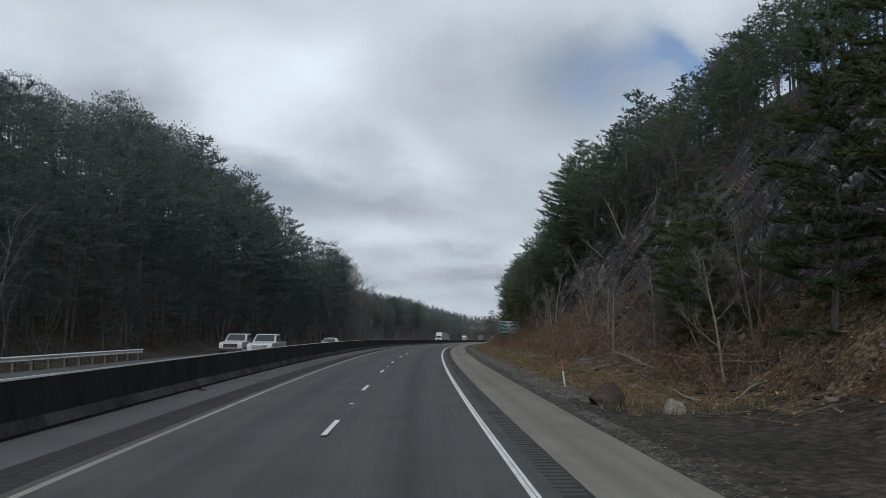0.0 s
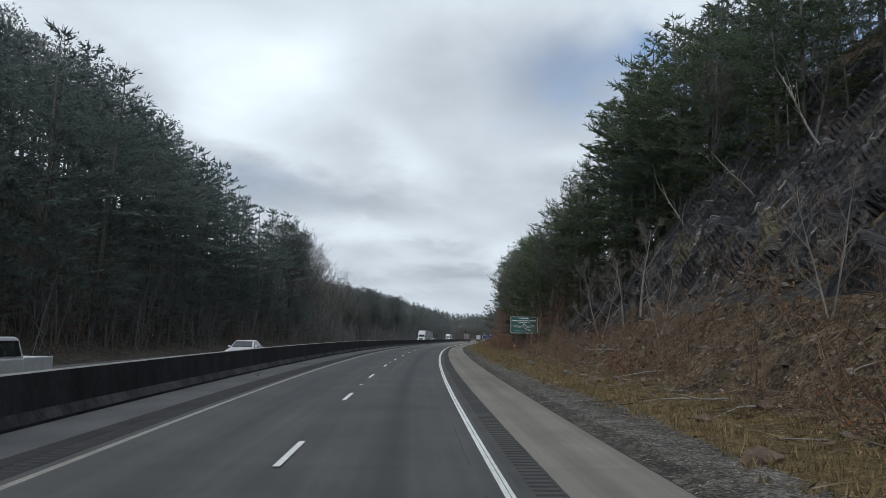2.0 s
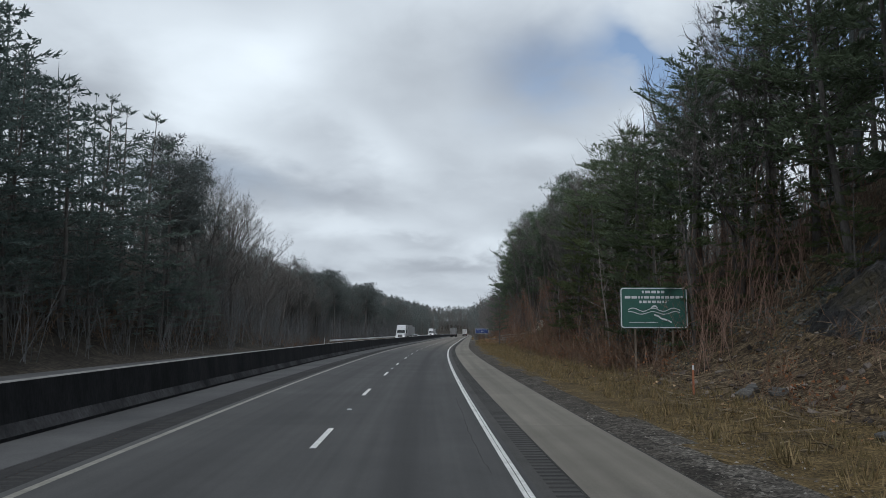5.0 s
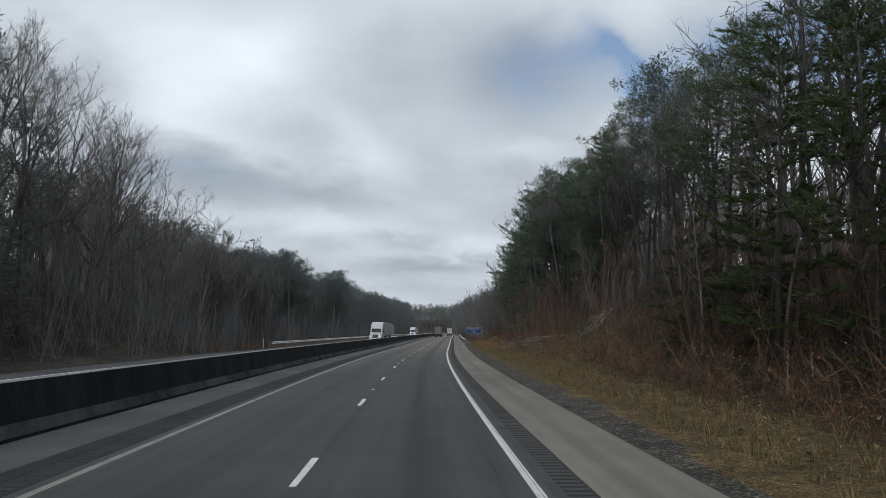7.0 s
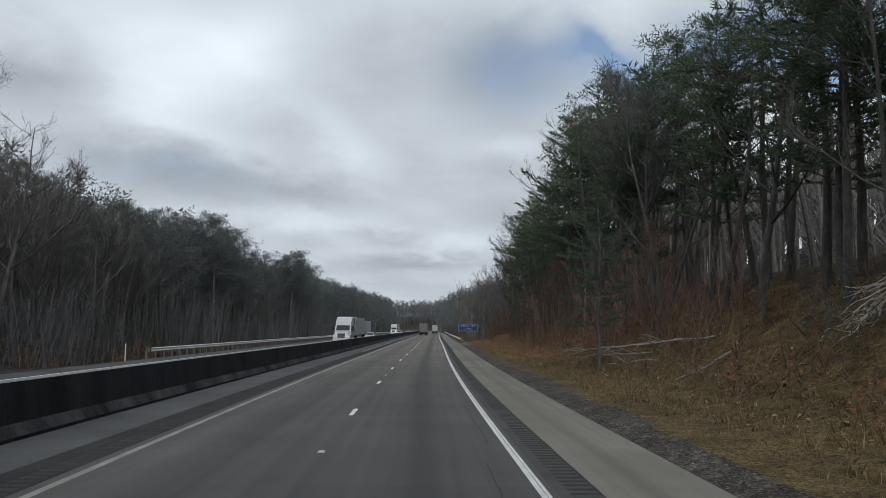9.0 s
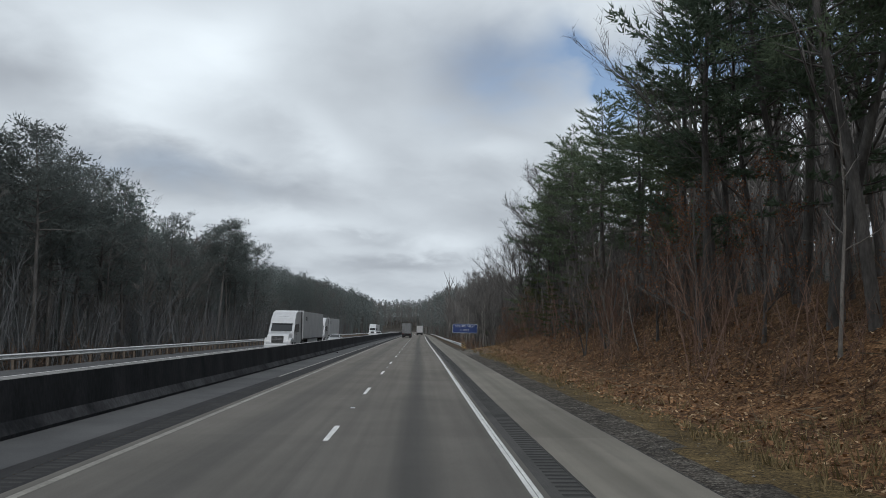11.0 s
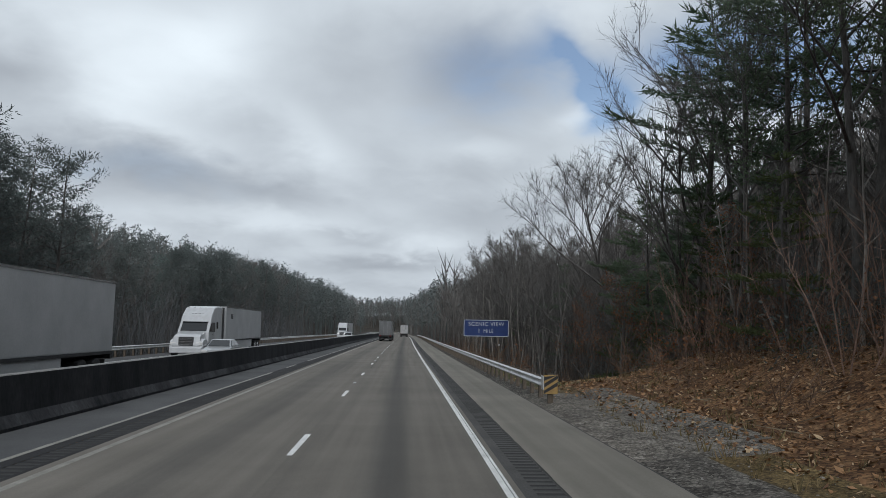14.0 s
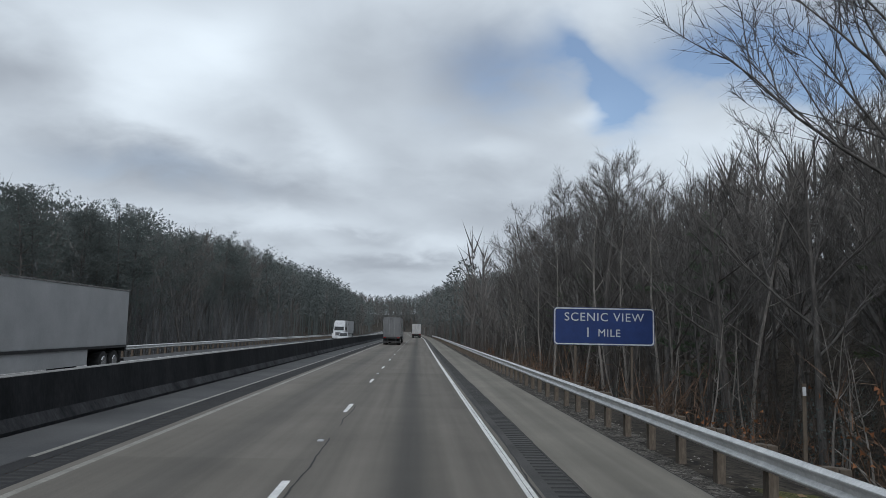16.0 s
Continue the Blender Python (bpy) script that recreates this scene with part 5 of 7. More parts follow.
def bush(seed, n, r, h):
    rs2 = np.random.RandomState(seed)
    b = Bits()
    d = rs2.normal(0, 1, (n, 3))
    d /= np.linalg.norm(d, axis=1)[:, None]
    base = d * rs2.uniform(0.55, 1.0, (n, 1)) * [r, r, h * 0.5] * (1 + 0.35 * np.sin(3 * d[:, :1] + 5 * d[:, 1:2])) + [0, 0, h * 0.42]
    b.blades(base, d + rs2.normal(0, 0.6, (n, 3)) + [0, 0, 0.3], rs2.uniform(0.12, 0.26, n), rs2.uniform(0.06, 0.11, n), rs2, 0.3)
    return b.arrays()


BUSH = [bush(120 + i, 330, 1.5 + 0.2 * i, 3.0 + 0.9 * i) for i in range(4)]
woods("undergrowth", BUSH, grid(34, 182, 3.4, -46, -29, 4, 0.7), 0.8, 1.5, M_UNDER, "dark evergreen and bramble undergrowth along the edge of the wood", False)
woods("undergrowth", BUSH, grid(122, 205, 3.2, 11.5, 20, 3.0, 0.6) + grid(205, 258, 6, 14, 20, 4, 0.15) + grid(258, 308, 3.0, 11.5, 24, 2.6, 0.6) + grid(310, 420, 4.5, 12, 28, 4, 0.5) + grid(40, 96, 3.5, 21, 25, 2.5, 0.7), 0.4, 0.85, M_UNDER, "dark evergreen undergrowth below the roadside trees", False)

THICKET = [thicket(140 + i, 3.5 + 1.1 * i, 84) for i in range(4)]
pl = grid(124, 188, 2.2, 11.5, 21, 2.2, 0.7) + grid(206, 262, 2.0, 10.5, 13.5, 1.8, 0.6) + grid(188, 262, 3.4, 14, 20, 3.2, 0.3) + grid(262, 312, 2.6, 11, 16, 2.6, 0.6) + grid(262, 312, 2.2, 12.5, 24, 2.3, 0.8)
P, turn, size = spots(pl, rs.uniform(0.7, 1.25, len(pl)), rs)
tagged(merged("thicket", THICKET, P, turn, size, M_BRUSH_RED), "brown haze of bare twigs below the trees", "thicket", kind="stuff")
pl = grid(312, 430, 2.5, 12, 24, 2.7, 0.55) + grid(430, 600, 4, 8, 22, 4, 0.7)
P, turn, size = spots(pl, rs.uniform(0.6, 1.1, len(pl)), rs)
tagged(merged("thicket", THICKET, P, turn, size, M_TWIG_GREY), "grey-brown haze of bare twigs behind the guardrail", "thicket", kind="stuff")
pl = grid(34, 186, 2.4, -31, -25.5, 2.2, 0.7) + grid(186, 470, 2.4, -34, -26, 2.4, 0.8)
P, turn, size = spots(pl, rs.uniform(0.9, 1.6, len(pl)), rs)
tagged(merged("thicket", THICKET, P, turn, size, M_TWIG_BLUE), "bare twigs along the far woods, tinted blue-grey as by haze", "thicket", kind="stuff")

# brush, grass, leaves and stones
SHRUB = [shrub(100 + i, 1.4 + 0.35 * i, 9, 8) for i in range(4)]
SH_W, SH_L = [s[0].arrays() for s in SHRUB], [s[1].arrays() for s in SHRUB]
pl = grid(14, 74, 1.25, 9.0, 14.0, 1.2, 0.6) + grid(74, 132, 1.5, 9.0, 14.0, 1.4, 0.4) + grid(132, 228, 1.15, 8.6, 14, 1.2, 0.8) + grid(225, 306, 2.4, 10, 16, 2.2, 0.6) + grid(20, 128, 3, 15.5, 22, 2.4, 0.4) + grid(331, 400, 2.6, 7, 16, 2.6, 0.6) + grid(306, 331, 2.6, 11.5, 16, 2.6, 0.5) + grid(292, 311, 1.6, 8.6, 13, 1.5, 0.6)
pl = [q for i, q in enumerate(pl) if not (184 < q[0] < 230 and q[1] < 13.5) or i % 10 < 3]   # an open slope of leaves and grass
P, turn, size = spots(pl, rs.uniform(0.6, 1.35, len(pl)), rs)
pickw = rs.randint(0, 4, len(pl))
tagged(merged("brush", SH_W, P, turn, size, M_BRUSH, pickw), "tangled leafless brown brush on the roadside bank", "brush", kind="stuff")
some = rs.uniform(0, 1, len(pl)) < np.interp([p[0] for p in pl], [0, 120, 150, 210, 240, 330, 400], [0.12, 0.2, 0.5, 0.5, 0.35, 0.3, 0.15])
tagged(merged("withered_leaves", SH_L, P[some], turn[some], size[some], M_RUSSET, pickw[some]), "russet withered leaves clinging to the brush", "brush leaves", kind="stuff")
pl = grid(45, 330, 2.4, -29, -25.5, 1.8, 0.8)
P, turn, size = spots(pl, rs.uniform(0.7, 1.6, len(pl)), rs)
tagged(merged("brush", SH_W, P, turn, size, M_BRUSH), "dark leafless brush along the edge of the wood", "brush", kind="stuff")


def tuft(seed, n, h):
    r = np.random.RandomState(seed)
    b = Bits()
    az = r.uniform(0, 6.28, n)
    base = np.stack([r.normal(0, 0.09, n), r.normal(0, 0.09, n), np.full(n, -0.03)], 1)
    d = np.stack([np.cos(az) * r.uniform(0.1, 0.8, n), np.sin(az) * r.uniform(0.1, 0.8, n), np.ones(n)], 1)
    b.blades(base, d, h * r.uniform(0.6, 1.2, n), 0.028, r, 0.15)
    return b.arrays()


TUFT = [tuft(i, 10, 0.13 + 0.055 * i) for i in range(5)]


def meadow(name, places, lo, hi, protos, mat, label, cat):
    P, turn, size = spots(places, rs.uniform(lo, hi, len(places)), rs, 0.0)
    tagged(merged(name, protos, P, turn, size, mat), label, cat, kind="stuff")


g = [(s, o) for s, o in grid(14, 232, 0.42, 4.4, 9.4, 0.42, 0.9, 0.9) if wob(np.array(s * 0.5), np.array(o * 1.2), 21) > -0.6 + 1.0 * max(0, 5.2 - o)] + grid(232, 300, 0.7, 4.4, 6.5, 0.6, 0.6) + grid(178, 232, 0.62, 9.4, 15, 0.62, 0.6) + grid(294, 311, 0.6, 6.6, 11, 0.6, 0.5)
g += [(s, o) for s, o in grid(16, 130, 0.6, 10.2, 15.0, 0.6, 0.85) if wob(np.array(s * 0.7), np.array(o * 1.1), 23) > 0.02] + grid(30, 125, 1.3, 15.0, 22.0, 1.2, 0.25)
meadow("grass", g, 0.5, 1.35, TUFT, M_GRASS, "dry straw-coloured winter grass on the verge", "grass")
leafp = []
for k in range(12):
    q = rs.normal(0, 0.012, (4, 3)) + [[-0.06, 0, 0], [0.0, -0.03, 0], [0.06, 0, 0], [0.0, 0.03, 0]]
    tip = Matrix.Rotation(rs.uniform(-0.7, 0.7), 3, "X") @ Matrix.Rotation(rs.uniform(-0.7, 0.7), 3, "Y")
    leafp.append((q @ np.array(tip).T * rs.uniform(0.6, 1.3) + [0, 0, 0.02], np.array([[0, 1, 2, 3]])))
g = grid(222, 312, 0.17, 5.0, 13, 0.2, 0.85, 1.2) + grid(130, 184, 0.6, 6.4, 14, 0.6, 0.6, 1.0) + grid(184, 222, 0.36, 6.4, 14.5, 0.4, 0.6, 1.0) + grid(10, 130, 0.42, 7.5, 15, 0.45, 0.6, 1.0) + grid(303, 330, 0.6, 4, 9, 0.5, 0.6)
meadow("leaf_litter", g, 0.7, 1.5, leafp, M_LEAF, "fallen brown oak leaves scattered over the bank", "leaves")


def pebble(seed):
    r = np.random.RandomState(seed)
    v = np.array([[1, 0, 0], [0, 1, 0], [-1, 0, 0], [0, -1, 0], [0.1, 0, 0.7], [0, 0.1, -0.5]]) * r.uniform(0.6, 1.2, (6, 3)) * 0.05
    return v, np.array([[0, 1, 4, 4], [1, 2, 4, 4], [2, 3, 4, 4], [3, 0, 4, 4]])


def pebble_tri(seed):
    v, f = pebble(seed)
    return v, f[:, :3]


blocks = []
for i in range(8):
    c = np.array([[x, y, z] for z in (-1, 1) for y in (-1, 1) for x in (-1, 1)], float) * [0.11, 0.075, 0.05] * rs.uniform(0.6, 1.3, 3) + rs.normal(0, 0.014, (8, 3))
    c = c @ np.array(Matrix.Rotation(rs.uniform(-0.8, 0.8), 3, "X") @ Matrix.Rotation(rs.uniform(-0.8, 0.8), 3, "Y"))
    blocks.append((c, np.array([[0, 2, 3, 1], [4, 5, 7, 6], [0, 1, 5, 4], [2, 6, 7, 3], [0, 4, 6, 2], [1, 3, 7, 5]])))
meadow("rubble", grid(12, 128, 0.8, 8.8, 15.5, 0.7, 0.7, 1.0), 0.4, 1.5, blocks, M_RUBBLE, "broken slaty stones strewn below the rock face", "rubble")
sticks = []
for i in range(5):
    b = Bits()
    b.blades(rs.normal(0, 0.25, (5, 3)) * [1, 1, 0.15] + [0, 0, 0.06], rs.normal(0, 1, (5, 3)) * [1, 1, 0.2], rs.uniform(0.3, 1.1, 5), 0.022, rs, 0.5)
    sticks.append(b.arrays())
meadow("fallen_sticks", grid(20, 112, 1.0, 4.7, 6.0, 0.6, 0.4, 1.0) + grid(12, 128, 0.9, 6.8, 15.0, 0.8, 0.8, 1.0) + grid(128, 312, 1.6, 6.5, 14.0, 1.4, 0.6, 1.0), 0.6, 1.5, sticks, M_STICK, "pale broken sticks and straw strewn over the bank", "sticks")
g = grid(0, 110, 0.4, 2.9, 3.5, 0.22, 0.3) + grid(0, 18, 0.3, 3.5, 4.2, 0.2, 0.4) + grid(18, 110, 0.24, 3.5, 5.4, 0.2, 0.65) + grid(110, 286, 0.3, 2.85, 4.5, 0.22, 0.3) + grid(286, 312, 0.26, 2.85, 5.5, 0.22, 0.55) + grid(300, 345, 0.3, 2.9, 4.2, 0.25, 0.6)
meadow("gravel", g, 0.25, 0.95, [pebble_tri(i) for i in range(5)], M_STONE, "loose grey gravel beside the shoulder", "gravel")


# ---------------------------------------------------------------- the rock cut
def rock_material():
    """Slaty rock whose thin beds follow the dip of the slabs (UV: across and along the beds), with pale beds, dark gaps and mossy patches."""
    mat, nt, p = nodes_of("dark_slaty_rock")
    uv = nt.nodes.new("ShaderNodeUVMap").outputs[0]

    def beds(across, along_, detail):
        sc = nt.nodes.new("ShaderNodeMapping")
        sc.inputs["Scale"].default_value = (across, along_, 1)
        n = nt.nodes.new("ShaderNodeTexNoise")
        n.inputs["Scale"].default_value, n.inputs["Detail"].default_value, n.inputs["Roughness"].default_value, n.inputs["Distortion"].default_value = 1.0, detail, 0.7, 0.7
        nt.links.new(uv, sc.inputs[0])
        nt.links.new(sc.outputs[0], n.inputs["Vector"])
        return n.outputs["Fac"]

    thin, wide = beds(2.6, 0.55, 8), beds(0.42, 0.13, 4)
    col = ramp_node(nt, thin, [(0.38, (0.006, 0.006, 0.007)), (0.50, (0.026, 0.026, 0.028)), (0.58, (0.060, 0.059, 0.060)), (0.66, (0.30, 0.29, 0.275))])
    moss = ramp_node(nt, noise_node(nt, 0.32, 5, 0.65), [(0.54, (0, 0, 0)), (0.66, (0.75, 0.75, 0.75))])
    col = mix_node(nt, moss, col, (0.085, 0.070, 0.034))
    col = mix_node(nt, 1.0, col, ramp_node(nt, wide, [(0.40, (0.30,) * 3), (0.60, (1.6,) * 3)]), "MULTIPLY")
    nt.links.new(col, p.inputs["Base Color"])
    p.inputs["Roughness"].default_value = 0.7
    bump(nt, p, thin, 1.0, 0.3)
    return mat


M_ROCK = rock_material()


def rock_cut():
    """Steep slaty face: tilted beds broken into blocks, each standing out or back by its own amount."""
    s = np.arange(8, 128, 0.17)
    o = np.arange(12.8, 22.6, 0.115)
    Sg, Og = np.meshgrid(s, o, indexing="ij")
    Z = land(Sg, Og)
    up = Z * 0.93 + Og * 0.3
    r = np.random.RandomState(17)
    R1, R2 = r.uniform(0, 1, 12000), r.uniform(0, 1, (12000, 64))
    h = -0.55 + 0.7 * wob(Sg * 0.22, Z * 0.22, 40)
    for width, amp, seed in ((4.2, 2.4, 0), (1.3, 0.9, 2000), (0.5, 0.30, 5000)):
        w = 0.6 * wob(Sg * 0.3, Z * 0.3, 31 + seed) + 0.25 * wob(Sg * 1.4, Z * 1.4, 32 + seed)
        q = (Sg * 0.76 + up * 0.65 + w * 0.5) / width
        b = np.floor(q).astype(int) + 600 + seed
        p = (up * 0.76 - Sg * 0.65 + R1[b] * 7) / (3.4 * width + 4.5 * R1[b + 1])
        c = np.mod(np.floor(p).astype(int), 64)
        slab = R2[b, c]
        f = q - np.floor(q)
        h = h + amp * (slab - 0.3) * (0.1 + 0.9 * f) + 0.16 * amp * (p - np.floor(p))
    h = h + 0.03 * r.normal(0, 1, Sg.shape)
    foot = 13.6 + 1.1 * wob(Sg * 0.35, Z * 0.0 + 2.0, 44) + 0.5 * wob(Sg * 1.3, Z * 0.0 + 5.0, 45)
    edge = np.clip((Og - foot) / 1.2, 0, 1) * np.clip((22.4 - Og) / 1.2, 0, 1) * np.clip((126 - Sg) / 12, 0, 1)
    patch = np.clip(1.0 + 0.7 * wob(Sg * 0.2, Z * 0.25, 33), 0.3, 1.1)
    h = -0.2 + (h + 0.2) * edge * patch * 1.3
    v = world(Sg.ravel(), (Og - h * 0.8).ravel(), (Z + h * 0.42).ravel())
    n, k = len(s), len(o)
    I, J = np.meshgrid(np.arange(n - 1), np.arange(k - 1), indexing="ij")
    a = (I * k + J).ravel()
    F = np.stack([a, a + 1, a + k + 1, a + k], 1)
    ob = quads("rock_face", v, F, M_ROCK)
    wv = 0.6 * wob(Sg * 0.3, Z * 0.3, 31) + 0.25 * wob(Sg * 1.4, Z * 1.4, 32)
    uv = np.stack([(Sg * 0.76 + up * 0.65 + wv * 0.3).ravel(), (up * 0.76 - Sg * 0.65).ravel()], 1)
    ob.data.uv_layers.new(name="UVMap").data.foreach_set("uv", uv[F.ravel()].astype(np.float32).ravel())
    return ob


setting(rock_cut(), "dark slaty rock face of tilted broken beds above the roadside", "rock face")


def boulder(s, o, size, label, mat, seed, stretch=(1.3, 1.0, 0.75)):
    bm = bmesh.new()
    bmesh.ops.create_icosphere(bm, subdivisions=2, radius=0.5)
    r = random.Random(seed)
    cuts = [(Vector((r.uniform(-1, 1), r.uniform(-1, 1), r.uniform(-0.6, 1))).normalized(), r.uniform(0.26, 0.42)) for _ in range(9)]
    for v in bm.verts:
        for n, d in cuts:
            k = v.co.dot(n) - d
            if k > 0:
                v.co -= n * k
        v.co = Vector((v.co.x * stretch[0], v.co.y * stretch[1], v.co.z * stretch[2])) * size * (1 + r.uniform(-0.03, 0.03))
    ob = part("boulder", bm, mat, None)
    ob.matrix_basis = station(s, o, float(land(s, o)) + 0.22 * size * stretch[2], r.uniform(0, 360))
    return tagged(ob, label, "boulder", group="fallen rocks on the verge")


M_SLATE = surface("grey_slate_block", (0.05, 0.05, 0.05), (0.14, 0.135, 0.125), 5, 22, 0.85, 0.45, relief=0.8, depth=0.03, stretch=(1, 1, 3))
M_MUDDY = surface("dark_wet_rock", (0.018, 0.014, 0.011), (0.062, 0.046, 0.033), 3, 18, 0.9, 0.4, relief=0.8, depth=0.03)
M_BOULDER = surface("brown_weathered_rock", (0.060, 0.042, 0.028), (0.17, 0.125, 0.085), 3, 18, 0.9, 0.4, relief=0.8, depth=0.03)
M_PALE_ROCK = surface("pale_grey_rock", (0.13, 0.12, 0.095), (0.26, 0.24, 0.195), 4, 18, 0.9, 0.3, relief=0.8, depth=0.03)
boulder(16.9, 4.5, 1.3, "dark brown boulder on the muddy verge", M_MUDDY, 3, (1.15, 1.0, 0.85))
boulder(14.3, 5.75, 0.85, "pale angular rock at the edge of the dry grass", M_PALE_ROCK, 4)
boulder(47.0, 5.2, 0.75, "long reddish-brown rock lying in dry grass", M_BOULDER, 5, (2.0, 0.8, 0.6))
for i in range(34):
    s, o = rnd.uniform(20, 125), rnd.uniform(6.5, 13.5)
    boulder(s, o, rnd.uniform(0.25, 0.7), "fallen block of slaty rock below the cut", pick([M_BOULDER, M_SLATE, M_SLATE, M_BOULDER, M_BOULDER, M_SLATE]), 10 + i)


# ---------------------------------------------------------------- guardrails
WBEAM = [(0.0, -0.155), (0.02, -0.155), (0.082, -0.105), (0.082, -0.085), (0.02, -0.03), (0.02, 0.03), (0.082, 0.085), (0.082, 0.105), (0.02, 0.155), (0.0, 0.155)]


def guardrail(s0, s1, o, side, label, post_mat, near=None):
    """W-beam rail on posts with offset blocks; side -1 faces lower o."""
    root = new("guardrail")
    run = np.arange(s0, s1 + 0.1, 1.905)
    front = [(o + side * (0.0 + d), 0.62 + z) for d, z in WBEAM]
    back = [(o + side * (d - 0.006), 0.62 + z) for d, z in reversed(WBEAM)]
    ribbon("rail", run, front + back, M_STEEL, root, "galvanised corrugated steel rail", closed=True)
    bm = bmesh.new()
    box(bm, -0.075, 0.075, -0.10, 0.10, -0.9, 0.76, 0.008)
    post = part("post", bm, post_mat, root)
    bm = bmesh.new()
    box(bm, -0.10, 0.09, -0.075, 0.075, 0.46, 0.78, 0.008)
    block = part("offset_block", bm, post_mat, root)
    for i, s in enumerate(run):
        p = post if i == 0 else new("post", post.data)
        q = block if i == 0 else new("offset_block", block.data)
        p.parent = q.parent = root
        p.matrix_basis = station(s, o - side * 0.27, 0.0)
        q.matrix_basis = station(s, o - side * 0.105, 0.0)
    return tagged(root, label, "guardrail", group="roadside guardrails")


guardrail(301.7, 560, 3.25, -1, "galvanised steel guardrail on timber posts beside the shoulder", M_POST)
guardrail(-20, 51, -22.7, 1, "galvanised steel guardrail along the far shoulder", M_POST)
guardrail(231, 560, -22.7, 1, "galvanised steel guardrail along the far shoulder", M_POST)

M_YELLOW = surface("faded_yellow_sheeting", (0.26, 0.165, 0.055), (0.37, 0.245, 0.085), 4, 30, 0.5, 0.2, relief=0.0)
M_BLACK = surface("black_sheeting", (0.012, 0.012, 0.012), (0.03, 0.03, 0.03), 4, 30, 0.5, 0.2, relief=0.0)


def end_marker():
    """Striped panel across the rail's end, on its post."""
    root = new("object_marker")
    root.matrix_basis = station(301.2, 3.42, 0.0)
    bm = bmesh.new()
    box(bm, -0.24, 0.24, -0.02, 0.02, 0.26, 0.90, 0.006)
    part("panel", bm, M_YELLOW, root, "yellow reflective panel")
    for k in range(3):
        bm = bmesh.new()
        z = 0.24 + 0.23 * k
        pts = [(-0.235, z), (-0.235, z + 0.13), (0.235, z + 0.43), (0.235, z + 0.30)]
        pts = [(x, min(0.893, max(0.267, zz))) for x, zz in pts]
        vs = [bm.verts.new((x, y, zz)) for y in (-0.028, -0.018) for x, zz in pts]
        for f in ((0, 1, 2, 3), (7, 6, 5, 4), (0, 4, 5, 1), (1, 5, 6, 2), (2, 6, 7, 3), (3, 7, 4, 0)):
            bm.faces.new([vs[i] for i in f])
        part("stripe", bm, M_BLACK, root, "slanting black stripe")
    bm = bmesh.new()
    box(bm, -0.09, 0.09, 0.03, 0.22, -0.6, 0.93, 0.01)
    part("post", bm, M_POST, root)
    bm = bmesh.new()
    box(bm, -0.26, -0.235, -0.05, 0.35, 0.40, 0.86, 0.006)
    part("end_plate", bm, M_STEEL, root, "galvanised steel end plate")
    tagged(root, "black and yellow striped panel at the guardrail's end", "object marker")


end_marker()

# ---------------------------------------------------------------- signs
M_GREEN = surface("green_sign_sheeting", (0.006, 0.060, 0.046), (0.009, 0.075, 0.056), 2, 20, 0.45, 0.1, relief=0.0)
M_BLUE = surface("blue_sign_sheeting", (0.005, 0.022, 0.105), (0.008, 0.031, 0.14), 2, 20, 0.45, 0.1, relief=0.0)
M_WHITE = surface("white_sign_sheeting", (0.40, 0.42, 0.44), (0.52, 0.54, 0.56), 2, 20, 0.45, 0.1, relief=0.0)
M_ALU = surface("bare_aluminium", (0.35, 0.36, 0.37), (0.5, 0.5, 0.5), 2, 20, 0.45, 0.1, metal=0.7)


def rounded(bm, x0, x1, z0, z1, r, y0, y1, hole=None):
    """Plate in the x-z plane with round corners; hole: an inner rounded outline, for a border."""
    def ring(x0, x1, z0, z1, r):
        out = []
        for cx, cz, a in ((x1 - r, z1 - r, 0), (x0 + r, z1 - r, 90), (x0 + r, z0 + r, 180), (x1 - r, z0 + r, 270)):
            out += [(cx + r * math.cos(radians(a + t)), cz + r * math.sin(radians(a + t))) for t in (0, 22.5, 45, 67.5, 90)]
        return out
    A = ring(x0, x1, z0, z1, r)
    n = len(A)
    f = [bm.verts.new((x, y0, z)) for x, z in A]
    k = [bm.verts.new((x, y1, z)) for x, z in A]
    for i in range(n):
        bm.faces.new((f[i], k[i], k[(i + 1) % n], f[(i + 1) % n]))
    if hole is None:
        bm.faces.new(f)
        bm.faces.new(k[::-1])
        return
    B = ring(*hole)
    g = [bm.verts.new((x, y0, z)) for x, z in B]
    h = [bm.verts.new((x, y1, z)) for x, z in B]
    for i in range(n):
        j = (i + 1) % n
        bm.faces.new((f[i], f[j], g[j], g[i]))
        bm.faces.new((k[j], k[i], h[i], h[j]))
        bm.faces.new((g[i], g[j], h[j], h[i]))


def words(text, x, z, size, mat, parent, squeeze=1.0):
    cu = bpy.data.curves.new("lettering", "FONT")
    cu.body, cu.size, cu.extrude, cu.align_x, cu.space_character = text, size, 0.003, "CENTER", 1.12
    tmp = bpy.data.objects.new("lettering", cu)
    me = bpy.data.meshes.new_from_object(tmp)
    bpy.data.objects.remove(tmp)
    me.materials.clear()
    me.materials.append(mat)
    ob = new("lettering", me)
    ob.parent = parent
    ob.matrix_basis = Matrix.Translation((x, -0.032, z)) @ Matrix.Rotation(radians(90), 4, "X") @ Matrix.Diagonal((squeeze, 1, 1, 1))
    ob["label"] = f"white words {text}"


